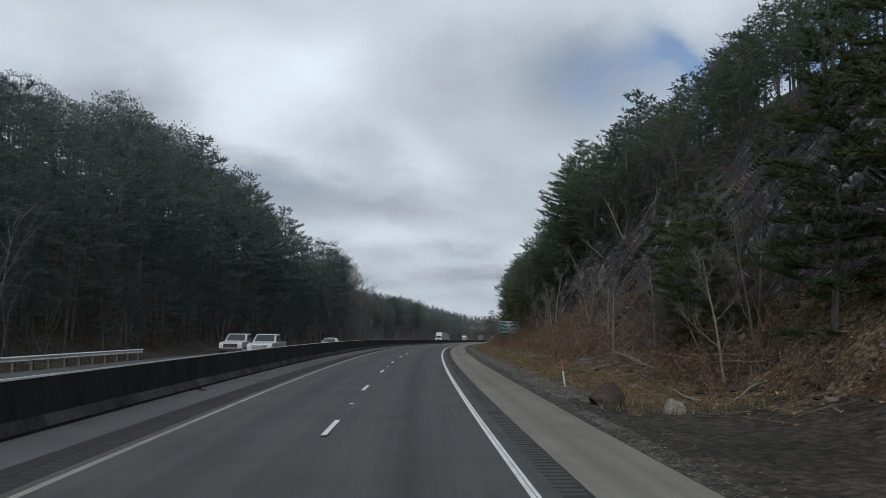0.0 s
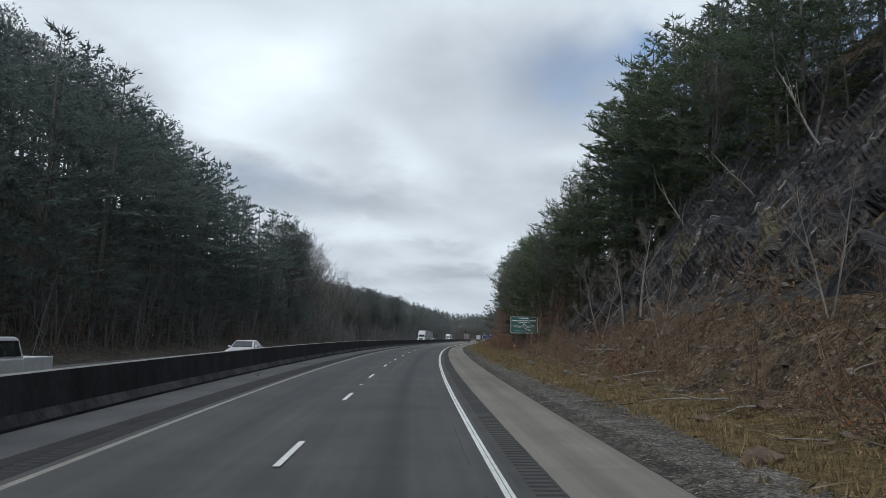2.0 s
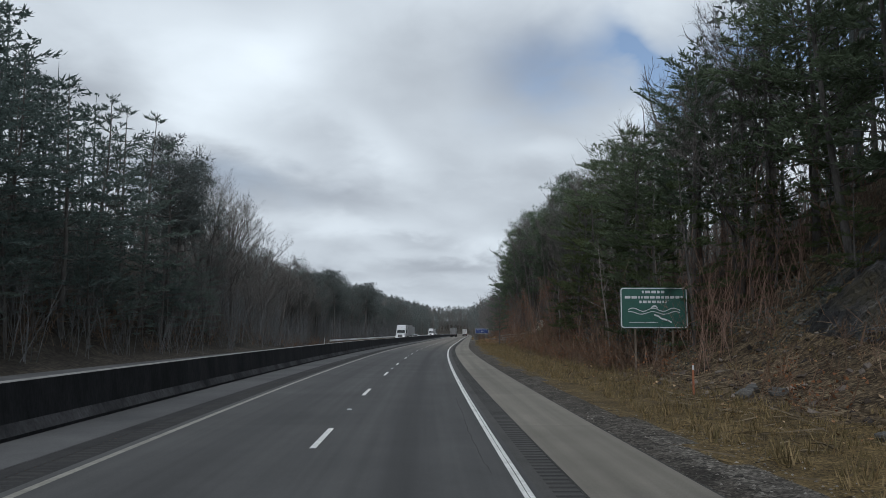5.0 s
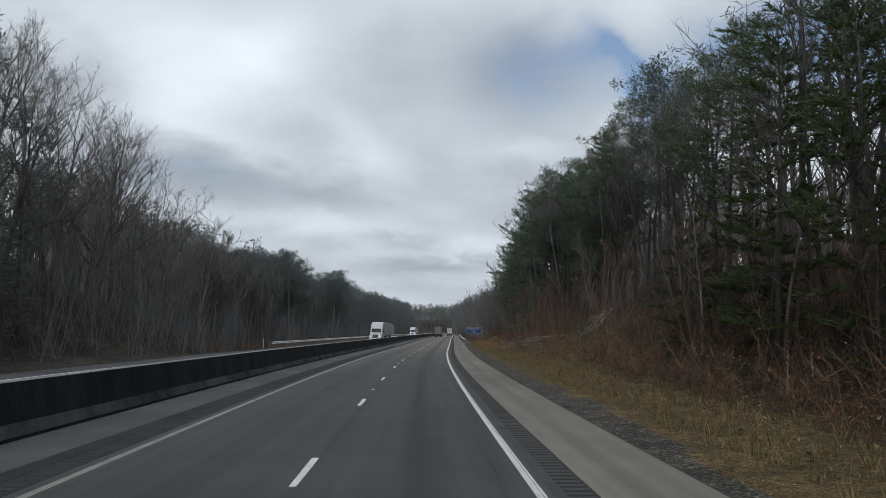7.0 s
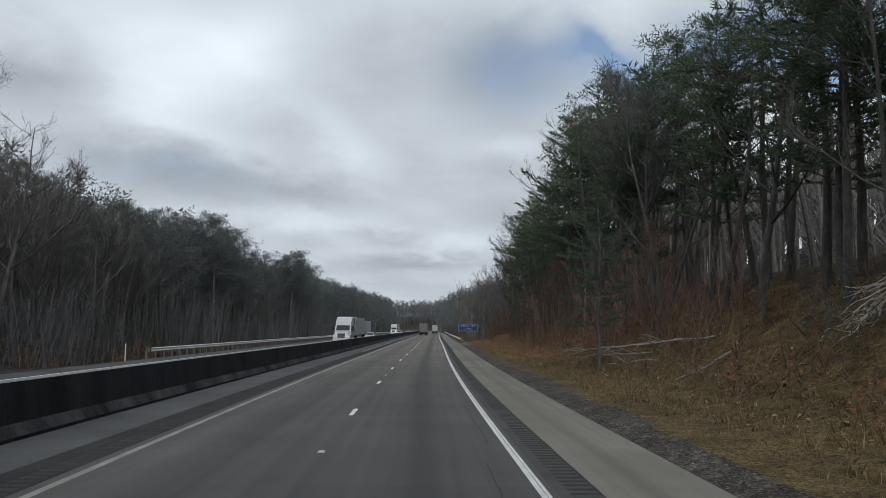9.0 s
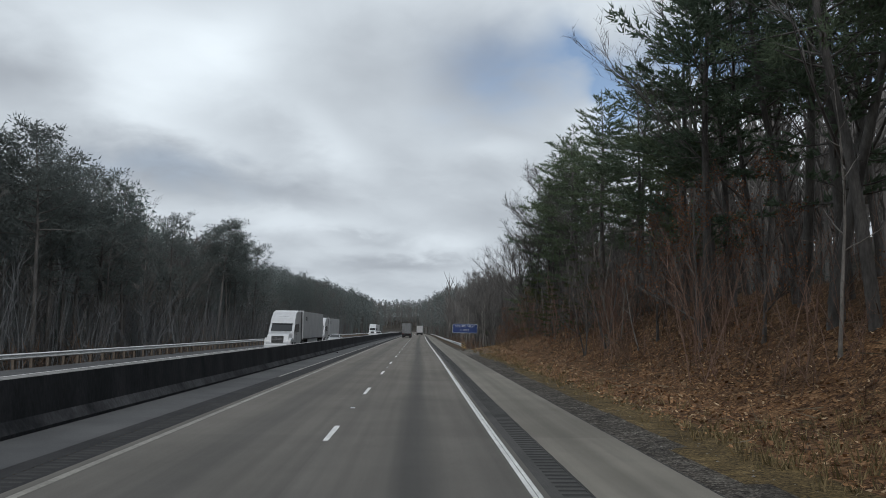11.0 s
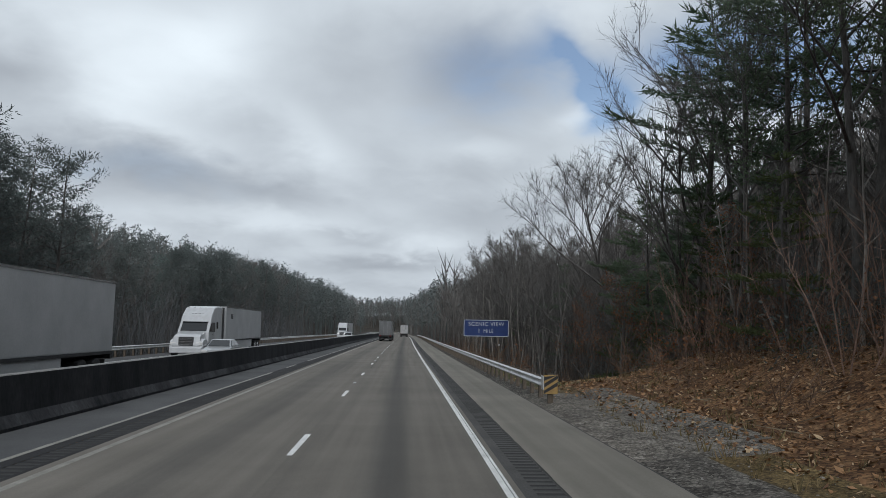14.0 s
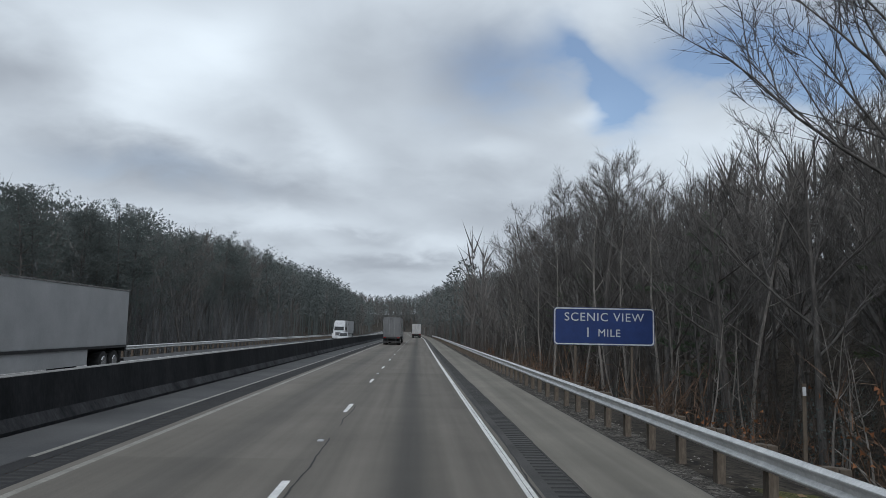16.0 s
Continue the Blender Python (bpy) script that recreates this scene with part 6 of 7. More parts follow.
def sign(s, o0, o1, z0, z1, mat, label, turn=0.0):
    root = new("road_sign")
    w, c = o1 - o0, (o0 + o1) / 2
    root.matrix_basis = station(s, c, 0.0, turn)
    bm = bmesh.new()
    rounded(bm, -w / 2, w / 2, z0, z1, 0.16, -0.022, 0.0)
    part("panel", bm, mat, root)
    bm = bmesh.new()
    rounded(bm, -w / 2 + 0.02, w / 2 - 0.02, z0 + 0.02, z1 - 0.02, 0.15, -0.029, -0.023, (-w / 2 + 0.075, w / 2 - 0.075, z0 + 0.075, z1 - 0.075, 0.11))
    part("border", bm, M_WHITE, root, "white reflective border")
    for z in (z0 + 0.3, z1 - 0.3):
        bm = bmesh.new()
        box(bm, -w / 2 + 0.2, w / 2 - 0.2, 0.001, 0.05, z - 0.03, z + 0.03, 0.005)
        part("rail", bm, M_ALU, root)
    g = float(land(s, c))
    for x in (-w * 0.28, w * 0.28):
        bm = bmesh.new()
        box(bm, x - 0.05, x + 0.05, 0.052, 0.16, min(g, 0) - 0.8, z1 - 0.05, 0.006)
        part("post", bm, M_POST, root, "dark square post")
    return root, w


sg, w = sign(350.6, 4.33, 8.8, 1.82, 3.47, M_BLUE, "")
words("SCENIC VIEW", 0.0, 2.88, 0.52, M_WHITE, sg, 1.02)
words("1", -0.72, 2.18, 0.60, M_WHITE, sg)
words("MILE", 0.22, 2.21, 0.46, M_WHITE, sg)
tagged(sg, "blue sign reading SCENIC VIEW 1 MILE behind the guardrail", "road sign")
sg, w = sign(131.5, 8.72, 12.21, 2.45, 4.6, M_GREEN, "", -4)
for z, n, seed in ((4.36, 1.2, 1), (4.08, 3.0, 2), (3.84, 1.5, 3)):
    r = random.Random(seed)
    x = -n / 2
    while x < n / 2:
        k = r.uniform(0.07, 0.30)
        bm = bmesh.new()
        box(bm, x, min(x + k, n / 2), -0.028, -0.023, z - 0.065, z + 0.065)
        part("lettering_bar", bm, M_WHITE, sg, "white unreadable word")
        x += k + 0.06


def wave(pts, width, parent):
    bm = bmesh.new()
    a = [bm.verts.new((x, -0.028, z)) for x, z in pts]
    b = [bm.verts.new((x, -0.028, z - width)) for x, z in pts]
    for i in range(len(pts) - 1):
        bm.faces.new((a[i], b[i], b[i + 1], a[i + 1]))
    part("emblem_line", bm, M_WHITE, parent, "white outline of hills and a stream")


wave([(-1.35 + 0.15 * i, 3.45 + 0.09 * math.sin(0.9 * i)) for i in range(19)], 0.045, sg)
wave([(-1.35 + 0.15 * i, 3.28 + 0.07 * math.sin(0.8 * i + 1)) for i in range(19)], 0.04, sg)
wave([(0.0, 3.22), (0.25, 3.12), (0.35, 3.02), (0.6, 2.95), (0.9, 2.82)], 0.09, sg)
wave([(-0.15, 3.56), (-0.05, 3.66), (0.1, 3.66), (0.2, 3.56)], 0.10, sg)
wave([(-1.3, 2.78), (0.2, 2.78)], 0.03, sg)
tagged(sg, "green sign with white border and hill emblem on posts", "road sign")


def marker_post(s, o, height, mat, label, top=None, lean=0.0):
    """top: paint of the upper part in place of the small reflector."""
    root = new("marker_post")
    root.matrix_basis = station(s, o, float(land(s, o)), rnd.uniform(-8, 8)) @ pose(0, 0, 0, ry=lean)
    bm = bmesh.new()
    box(bm, -0.038, 0.038, -0.012, 0.012, -0.4, height, 0.004)
    part("post", bm, mat, root)
    bm = bmesh.new()
    if top:
        box(bm, -0.043, 0.043, -0.017, 0.017, height * 0.56, height + 0.006, 0.004)
        part("sleeve", bm, top, root, "rusty orange upper part")
    else:
        box(bm, -0.034, 0.034, -0.018, -0.013, height - 0.22, height - 0.06)
        part("reflector", bm, M_WHITE, root, "small reflector")
    tagged(root, label, "marker post", group="delineator posts")


M_RUST = surface("rusty_orange_paint", (0.20, 0.07, 0.035), (0.30, 0.12, 0.06), 4, 30, 0.8, 0.3)
marker_post(25.0, 4.68, 1.15, M_WHITE, "leaning white marker post with a rusty orange top on gravel", M_RUST, -8)
marker_post(119, 8.2, 1.1, M_RUST, "brown marker post in the dry grass")
marker_post(226, -22.6, 1.3, M_WHITE, "white marker post before the far guardrail")
marker_post(331, 5.4, 1.9, M_POST, "weathered wooden stake behind the guardrail")
marker_post(180.3, 9.4, 1.0, M_POST, "weathered stake at the edge of the brush")


def road_stud(s):
    """Low cast-iron marker set into the lane line, with a small reflector."""
    if "stud_body" not in bpy.data.meshes:
        me = bpy.data.meshes.new("stud_body")
        me.from_pydata([(-0.07, -0.12, 0.001), (0.07, -0.12, 0.001), (0.07, 0.12, 0.001), (-0.07, 0.12, 0.001), (-0.05, -0.04, 0.022), (0.05, -0.04, 0.022), (0.05, 0.04, 0.022), (-0.05, 0.04, 0.022)], [],
                       [(4, 5, 6, 7), (0, 1, 5, 4), (1, 2, 6, 5), (2, 3, 7, 6), (3, 0, 4, 7)])
        me.materials.append(M_ALU)
        re = bpy.data.meshes.new("stud_reflector")
        re.from_pydata([(-0.045, -0.075, 0.0145), (0.045, -0.075, 0.0145), (0.045, -0.045, 0.0225), (-0.045, -0.045, 0.0225)], [], [(0, 1, 2, 3)])
        re.materials.append(M_WHITE)
    ob = new("road_stud", bpy.data.meshes["stud_body"])
    ob.matrix_basis = station(s, -3.66)
    lens = new("reflector", bpy.data.meshes["stud_reflector"])
    lens.parent = ob
    tagged(ob, "low metal reflector stud on the lane line", "road stud", group="road studs on the lane line")


for k in range(1, 40, 2):
    road_stud(k * 12.192 + 4.3)


def tyre_scrap(s, o, size, seed):
    """A torn, curled strip of tread."""
    r = np.random.RandomState(seed)
    n = 12
    a = np.linspace(0, 2.2, n)
    x, y = np.cumsum(np.cos(a)) * size / n, np.cumsum(np.sin(a)) * size / n * 0.5
    zz = 0.03 + 0.05 * np.abs(np.sin(a * 2)) + r.uniform(0, 0.015, n)
    w = 0.09 * size * (0.6 + r.uniform(0, 0.5, n))
    V = np.concatenate([np.stack([x, y - w, zz * 0.4], 1), np.stack([x, y + w, zz], 1), np.stack([x, y + w, zz - 0.02], 1), np.stack([x, y - w, zz * 0.4 - 0.015], 1)])
    i = np.arange(n - 1)
    F = np.concatenate([np.stack([i + q * n, i + 1 + q * n, i + 1 + ((q + 1) % 4) * n, i + ((q + 1) % 4) * n], 1) for q in range(4)])
    ob = quads("tyre_scrap", V, F, M_RUBBER)
    ob.matrix_basis = station(s, o, 0.0, r.uniform(60, 120))
    tagged(ob, "torn black strip of tyre tread lying on the shoulder", "tyre scrap")


M_RUBBER = surface("torn_black_rubber", (0.012, 0.012, 0.012), (0.03, 0.03, 0.03), 6, 30, 0.8, 0.3)
tyre_scrap(21.1, -9.55, 1.3, 3)
tyre_scrap(70.3, -9.1, 0.5, 4)
tyre_scrap(286, -9.3, 0.6, 6)


def snag(seed, s, o, length, turn, tilt, label, sides=9):
    """A fallen limb, bleached, lying on the bank, with the stubs of its side branches."""
    r = np.random.RandomState(seed)
    b = Bits()
    line, d = bend([0, 0, 0.10], [0, 1, 0.02], length, 7, r, 0.08, 0.0)
    thick = 0.018 + 0.012 * length
    b.tube(line, np.linspace(thick, thick * 0.3, len(line)), 6)
    ob = quads("fallen_branch", *b.arrays(), M_BARK_PALE, smooth=True)
    for i in range(sides):
        q = along(line, r.uniform(0.25, 1))
        k = Bits()
        br, _ = bend(q, [r.normal(0, 0.7), 0.9, r.uniform(0.0, 0.6)], length * r.uniform(0.15, 0.4), 4, r, 0.18, 0.0)
        k.tube(br, np.linspace(thick * 0.42, 0.008, len(br)), 4)
        quads("side_branch", *k.arrays(), M_BARK_PALE, ob, smooth=True)
    x, y, h = world(s, o, float(land(s, o)))
    ob.matrix_basis = pose(x, y, h, tilt, 0, turn)
    tagged(ob, label, "fallen branch", group="fallen branches on the bank")




def treetop(seed, s, o, length, turn, tilt, lift):
    """A dead tree top, bleached, hanging head down on the bank: a fan of limbs that fork into twigs."""
    r = np.random.RandomState(seed)
    b = Bits()
    line, d = bend([0, 0, 0], [0, 1, 0], length * 0.6, 6, r, 0.06, 0.0)
    b.tube(line, np.linspace(0.10, 0.045, len(line)), 7)
    ob = quads("fallen_tree_top", *b.arrays(), M_BLEACHED, smooth=True)
    for i in range(15):
        q = along(line, 0.2 + 0.8 * i / 14)
        k = Bits()
        br, _ = bend(q, [r.normal(0, 0.42), 1.0, r.normal(0.05, 0.28)], length * r.uniform(0.28, 0.55), 5, r, 0.14, 0.0)
        k.tube(br, np.linspace(0.036, 0.010, len(br)), 5)
        for j in range(6):
            tw, _ = bend(along(br, r.uniform(0.25, 1)), [r.normal(0, 0.6), 1.0, r.normal(0, 0.45)], r.uniform(0.3, 0.8), 3, r, 0.2, 0.0)
            k.tube(tw, np.linspace(0.013, 0.005, len(tw)), 4)
        quads("limb", *k.arrays(), M_BLEACHED, ob, smooth=True)
    x, y, h = world(s, o, float(land(s, o)))
    ob.matrix_basis = pose(x, y, h + lift, 0, 0, turn) @ pose(0, 0, 0, tilt, 0, 0)
    tagged(ob, "bleached dead tree top fallen down the leafy bank", "fallen tree", group="fallen branches on the bank")


M_BLEACHED = surface("bleached_dead_wood", (0.34, 0.31, 0.26), (0.52, 0.48, 0.42), 3, 14, 0.85, 0.3, relief=0.4, depth=0.01, stretch=(1, 1, 0.3))
treetop(1, 196.3, 14.4, 4.3, 100, -38, 0.9)
snag(60, 207, 11.6, 4.5, 100, -16, "dark rotting log across the leafy bank")
snag(61, 214, 11.0, 5.0, 80, -12, "bleached fallen branch on the leafy bank")
snag(62, 220, 10.0, 3.5, 130, -8, "bleached fallen branch in dead grass")
snag(63, 209, 9.6, 2.6, 20, 4, "bleached fallen branch in dead grass")
snag(64, 107.2, -28.0, 2.2, 30, 30, "bleached broken branch at the edge of the pine wood")
snag(65, 88, -28.6, 4.0, 160, 38, "bleached fallen trunk leaning at the edge of the pine wood", 3)
snag(66, 69, 18.4, 5.0, 60, 60, "dead bleached tree leaning out of the rock face", 7)
snag(67, 75, 17.6, 4.0, 110, 50, "dead bleached tree leaning out of the rock face", 6)
snag(68, 83, 16.8, 4.5, 80, 65, "dead bleached tree leaning out of the rock face", 7)
snag(2, 203, 10.8, 3.2, 110, -10, "bleached fallen branch in dead grass")
snag(3, 212, 10.2, 3.0, 60, -5, "grey fallen log among brush")
snag(4, 62, 9.8, 2.6, 120, -6, "broken pale branch in dry grass")
snag(5, 27, 9.5, 3.4, 20, -4, "broken pale branch below the thicket")
snag(6, 80, 11.2, 3.5, 140, -14, "dead branch on the rubble below the rock")
snag(7, 330, 9.5, 4.5, 30, 6, "pale fallen log on the grass behind the guardrail")
for i in range(34):
    snag(20 + i, rnd.uniform(16, 75), rnd.uniform(7.0, 11.5), rnd.uniform(1.2, 2.4), rnd.uniform(0, 180), -rnd.uniform(0, 8), "broken straw-coloured stick lying in dry grass", 0)


# ---------------------------------------------------------------- vehicles
def paint(name, col, rough=0.3):
    mat, nt, p = nodes_of(name)
    n = noise_node(nt, 3.0, 4)
    nt.links.new(ramp_node(nt, n, [(0.3, tuple(c * 0.82 for c in col)), (0.7, col)]), p.inputs["Base Color"])
    p.inputs["Roughness"].default_value = rough
    p.inputs["Coat Weight"].default_value = 0.4
    return mat


M_VWHITE = paint("white_vehicle_paint", (0.52, 0.53, 0.54))
M_VSILVER = paint("silver_grey_vehicle_paint", (0.30, 0.31, 0.32))
M_VDARK = paint("dark_vehicle_paint", (0.03, 0.032, 0.036))
M_TRAILER_DARK = surface("grimy_grey_trailer_skin", (0.085, 0.088, 0.09), (0.15, 0.153, 0.155), 1.2, 14, 0.6, 0.2, stretch=(1, 1, 0.3))
M_TRAILER_SIDE = surface("scuffed_aluminium_slats", (0.28, 0.28, 0.28), (0.42, 0.42, 0.41), 1.2, 14, 0.5, 0.2, metal=0.3)
M_TRAILER = surface("white_trailer_skin", (0.33, 0.335, 0.34), (0.42, 0.425, 0.43), 0.6, 14, 0.45, 0.08, relief=0.05)
M_GLASS = paint("tinted_window_glass", (0.012, 0.014, 0.016), 0.06)
M_TYRE = surface("black_tyre_rubber", (0.012, 0.012, 0.012), (0.025, 0.025, 0.025), 5, 30, 0.9, 0.2)
M_CHROME = surface("bright_metal", (0.5, 0.5, 0.5), (0.65, 0.65, 0.65), 5, 30, 0.25, 0.1, metal=0.9, relief=0)
M_TRIM = surface("black_plastic_trim", (0.015, 0.015, 0.016), (0.03, 0.03, 0.03), 5, 30, 0.6, 0.1, relief=0)
M_LAMP = paint("clear_headlamp_lens", (0.7, 0.7, 0.68), 0.1)
M_TAIL = paint("red_lamp_lens", (0.25, 0.01, 0.01), 0.2)


def extrude(bm, prof, x0, x1, top=0.0, bevel=0.03, belt=None):
    """A body from its side outline (y, z); above belt the sides lean in by top."""
    zmax = max(z for _, z in prof)
    belt = zmax if belt is None else belt

    def lean(z):
        return top * max(0.0, (z - belt) / max(1e-6, zmax - belt))
    a = [bm.verts.new((x0 + lean(z), y, z)) for y, z in prof]
    b = [bm.verts.new((x1 - lean(z), y, z)) for y, z in prof]
    n = len(prof)
    faces = [bm.faces.new(a), bm.faces.new(b[::-1])] + [bm.faces.new((a[i], b[i], b[(i + 1) % n], a[(i + 1) % n])[::-1]) for i in range(n)]
    bmesh.ops.recalc_face_normals(bm, faces=faces)
    if bevel:
        edges = list({e for f in faces for e in f.edges})
        bmesh.ops.bevel(bm, geom=edges, offset=bevel, segments=2, affect="EDGES", profile=0.6)
    return bm


def pane(name, pts, mat, parent, out=(0, 0, 0), label=""):
    """A slightly proud panel with some thickness, from its four or more corners."""
    bm = bmesh.new()
    o = Vector(out)
    a = [bm.verts.new(Vector(p) + o) for p in pts]
    b = [bm.verts.new(Vector(p) - o * 0.6) for p in pts]
    n = len(pts)
    fs = [bm.faces.new(a), bm.faces.new(b[::-1])] + [bm.faces.new((a[i], b[i], b[(i + 1) % n], a[(i + 1) % n])) for i in range(n)]
    bmesh.ops.recalc_face_normals(bm, faces=fs)
    return part(name, bm, mat, parent, label)


def wheel(parent, x, y, r, w, dual=False):
    side = 1 if x > 0 else -1
    bm = bmesh.new()
    width = w * (2.1 if dual else 1)
    c = bmesh.ops.create_cone(bm, cap_ends=True, segments=22, radius1=r, radius2=r, depth=width, matrix=Matrix.Rotation(radians(90), 4, "Y"))
    bmesh.ops.bevel(bm, geom=[e for e in bm.edges if len(e.link_faces) == 2 and any(len(f.verts) > 8 for f in e.link_faces)], offset=0.035, segments=2, affect="EDGES", profile=0.5)
    t = part("wheel", bm, M_TYRE, parent, "black rubber tyre")
    t.matrix_basis = Matrix.Translation((x - side * width / 2, y, r))
    bm = bmesh.new()
    bmesh.ops.create_cone(bm, cap_ends=True, segments=16, radius1=r * 0.58, radius2=r * 0.5, depth=0.04, matrix=Matrix.Rotation(radians(90 * side), 4, "Y"))
    rim = part("rim", bm, M_CHROME, t, "bright metal rim")
    rim.matrix_basis = Matrix.Translation((side * (width / 2 + 0.012), 0, 0))


def cuboid(name, parent, mat, x0, x1, y0, y1, z0, z1, bevel=0.02, label=""):
    bm = bmesh.new()
    box(bm, x0, x1, y0, y1, z0, z1, bevel)
    return part(name, bm, mat, parent, label)


def pickup(mat, grille):
    root = new("pickup_truck")
    hw = 0.99
    bm = bmesh.new()
    extrude(bm, [(2.9, 0.42), (2.95, 0.62), (2.93, 1.02), (2.75, 1.16), (1.35, 1.26), (-0.95, 1.26), (-0.95, 0.42)], -hw, hw, 0.0, 0.05)
    part("body", bm, mat, root)
    bm = bmesh.new()
    extrude(bm, [(1.35, 1.24), (0.62, 1.86), (0.4, 1.92), (-0.75, 1.92), (-0.95, 1.80), (-1.02, 1.24)], -hw + 0.03, hw - 0.03, 0.16, 0.05, 1.24)
    part("cab", bm, mat, root)
    for sd in (-1, 1):
        cuboid("bed_side", root, mat, min(sd * hw, sd * (hw - 0.09)), max(sd * hw, sd * (hw - 0.09)), -2.9, -0.96, 0.45, 1.28, 0.03)
    cuboid("bed_floor", root, mat, -0.9, 0.9, -2.86, -0.96, 0.55, 0.66, 0.01)
    cuboid("tailgate", root, mat, -0.89, 0.89, -2.92, -2.84, 0.6, 1.27, 0.02)
    pane("windshield", [(-0.80, 1.27, 1.33), (0.80, 1.27, 1.33), (0.70, 0.68, 1.83), (-0.70, 0.68, 1.83)], M_GLASS, root, (0, 0.016, 0.02))
    for sd in (-1, 1):
        for y0, y1, k in ((1.02, 0.12, 0.42), (0.05, -0.82, -0.80)):
            pane("side_window", [(sd * 0.945, y0, 1.33), (sd * 0.945, y1, 1.33), (sd * 0.845, max(y1, -0.78), 1.80), (sd * 0.845, k if k > 0 else y0, 1.80)], M_GLASS, root, (sd * 0.02, 0, 0.004))
        cuboid("mirror", root, M_TRIM, min(sd * 1.0, sd * 1.22), max(sd * 1.0, sd * 1.22), 0.92, 1.02, 1.28, 1.52, 0.02)
        cuboid("headlight", root, M_LAMP, min(sd * 0.62, sd * 0.97), max(sd * 0.62, sd * 0.97), 2.86, 2.96, 0.86, 1.06, 0.02, "clear headlight")
        for y in (1.95, -1.8):
            cuboid("wheel_arch", root, M_TRIM, min(sd * 0.80, sd * 0.998), max(sd * 0.80, sd * 0.998), y - 0.47, y + 0.47, 0.36, 0.86, 0.10)
            wheel(root, sd * 1.0, y, 0.41, 0.27)
    cuboid("grille", root, grille, -0.6, 0.6, 2.90, 2.97, 0.72, 1.05, 0.02, "wide front grille")
    cuboid("bumper", root, M_CHROME if grille is M_CHROME else M_TRIM, -0.98, 0.98, 2.84, 3.05, 0.42, 0.66, 0.04)
    cuboid("rear_bumper", root, M_TRIM, -0.9, 0.9, -3.02, -2.88, 0.48, 0.62, 0.03)
    return root


def car(mat, height=1.46, name="car"):
    root = new(name)
    hw = 0.91
    bm = bmesh.new()
    extrude(bm, [(2.32, 0.28), (2.38, 0.5), (2.25, 0.72), (1.05, 0.92), (-1.75, 0.97), (-2.3, 0.94), (-2.38, 0.6), (-2.32, 0.3)], -hw, hw, 0.0, 0.07)
    part("body", bm, mat, root)
    bm = bmesh.new()
    extrude(bm, [(1.05, 0.90), (0.25, height - 0.06), (-0.1, height), (-0.9, height - 0.03), (-1.85, 0.95)], -hw + 0.05, hw - 0.05, 0.20, 0.05, 0.92)
    part("cabin", bm, mat, root)
    h1 = height - 0.10
    pane("windshield", [(-0.74, 0.97, 0.98), (0.74, 0.97, 0.98), (0.60, 0.32, h1), (-0.60, 0.32, h1)], M_GLASS, root, (0, 0.018, 0.022))
    pane("rear_window", [(-0.70, -1.76, 1.02), (0.70, -1.76, 1.02), (0.58, -1.02, h1), (-0.58, -1.02, h1)], M_GLASS, root, (0, -0.014, 0.022))
    for sd in (-1, 1):
        pane("side_window", [(sd * 0.86, 0.82, 0.99), (sd * 0.86, -0.28, 0.99), (sd * 0.715, -0.28, h1), (sd * 0.715, 0.20, h1)], M_GLASS, root, (sd * 0.018, 0, 0.006))
        pane("side_window", [(sd * 0.86, -0.34, 0.99), (sd * 0.86, -1.45, 1.0), (sd * 0.715, -0.90, h1), (sd * 0.715, -0.34, h1)], M_GLASS, root, (sd * 0.018, 0, 0.006))
        cuboid("mirror", root, mat, min(sd * 0.9, sd * 1.06), max(sd * 0.9, sd * 1.06), 0.70, 0.82, 0.95, 1.08, 0.02)
        cuboid("headlight", root, M_LAMP, min(sd * 0.48, sd * 0.86), max(sd * 0.48, sd * 0.86), 2.20, 2.34, 0.60, 0.72, 0.02, "clear headlight")
        cuboid("tail_light", root, M_TAIL, min(sd * 0.5, sd * 0.88), max(sd * 0.5, sd * 0.88), -2.36, -2.28, 0.68, 0.84, 0.02, "red tail light")
        for y in (1.45, -1.42):
            cuboid("wheel_arch", root, M_TRIM, min(sd * 0.74, sd * 0.915), max(sd * 0.74, sd * 0.915), y - 0.37, y + 0.37, 0.26, 0.68, 0.09)
            wheel(root, sd * 0.92, y, 0.33, 0.22)
    cuboid("grille", root, M_TRIM, -0.45, 0.45, 2.33, 2.41, 0.42, 0.62, 0.02)
    return root


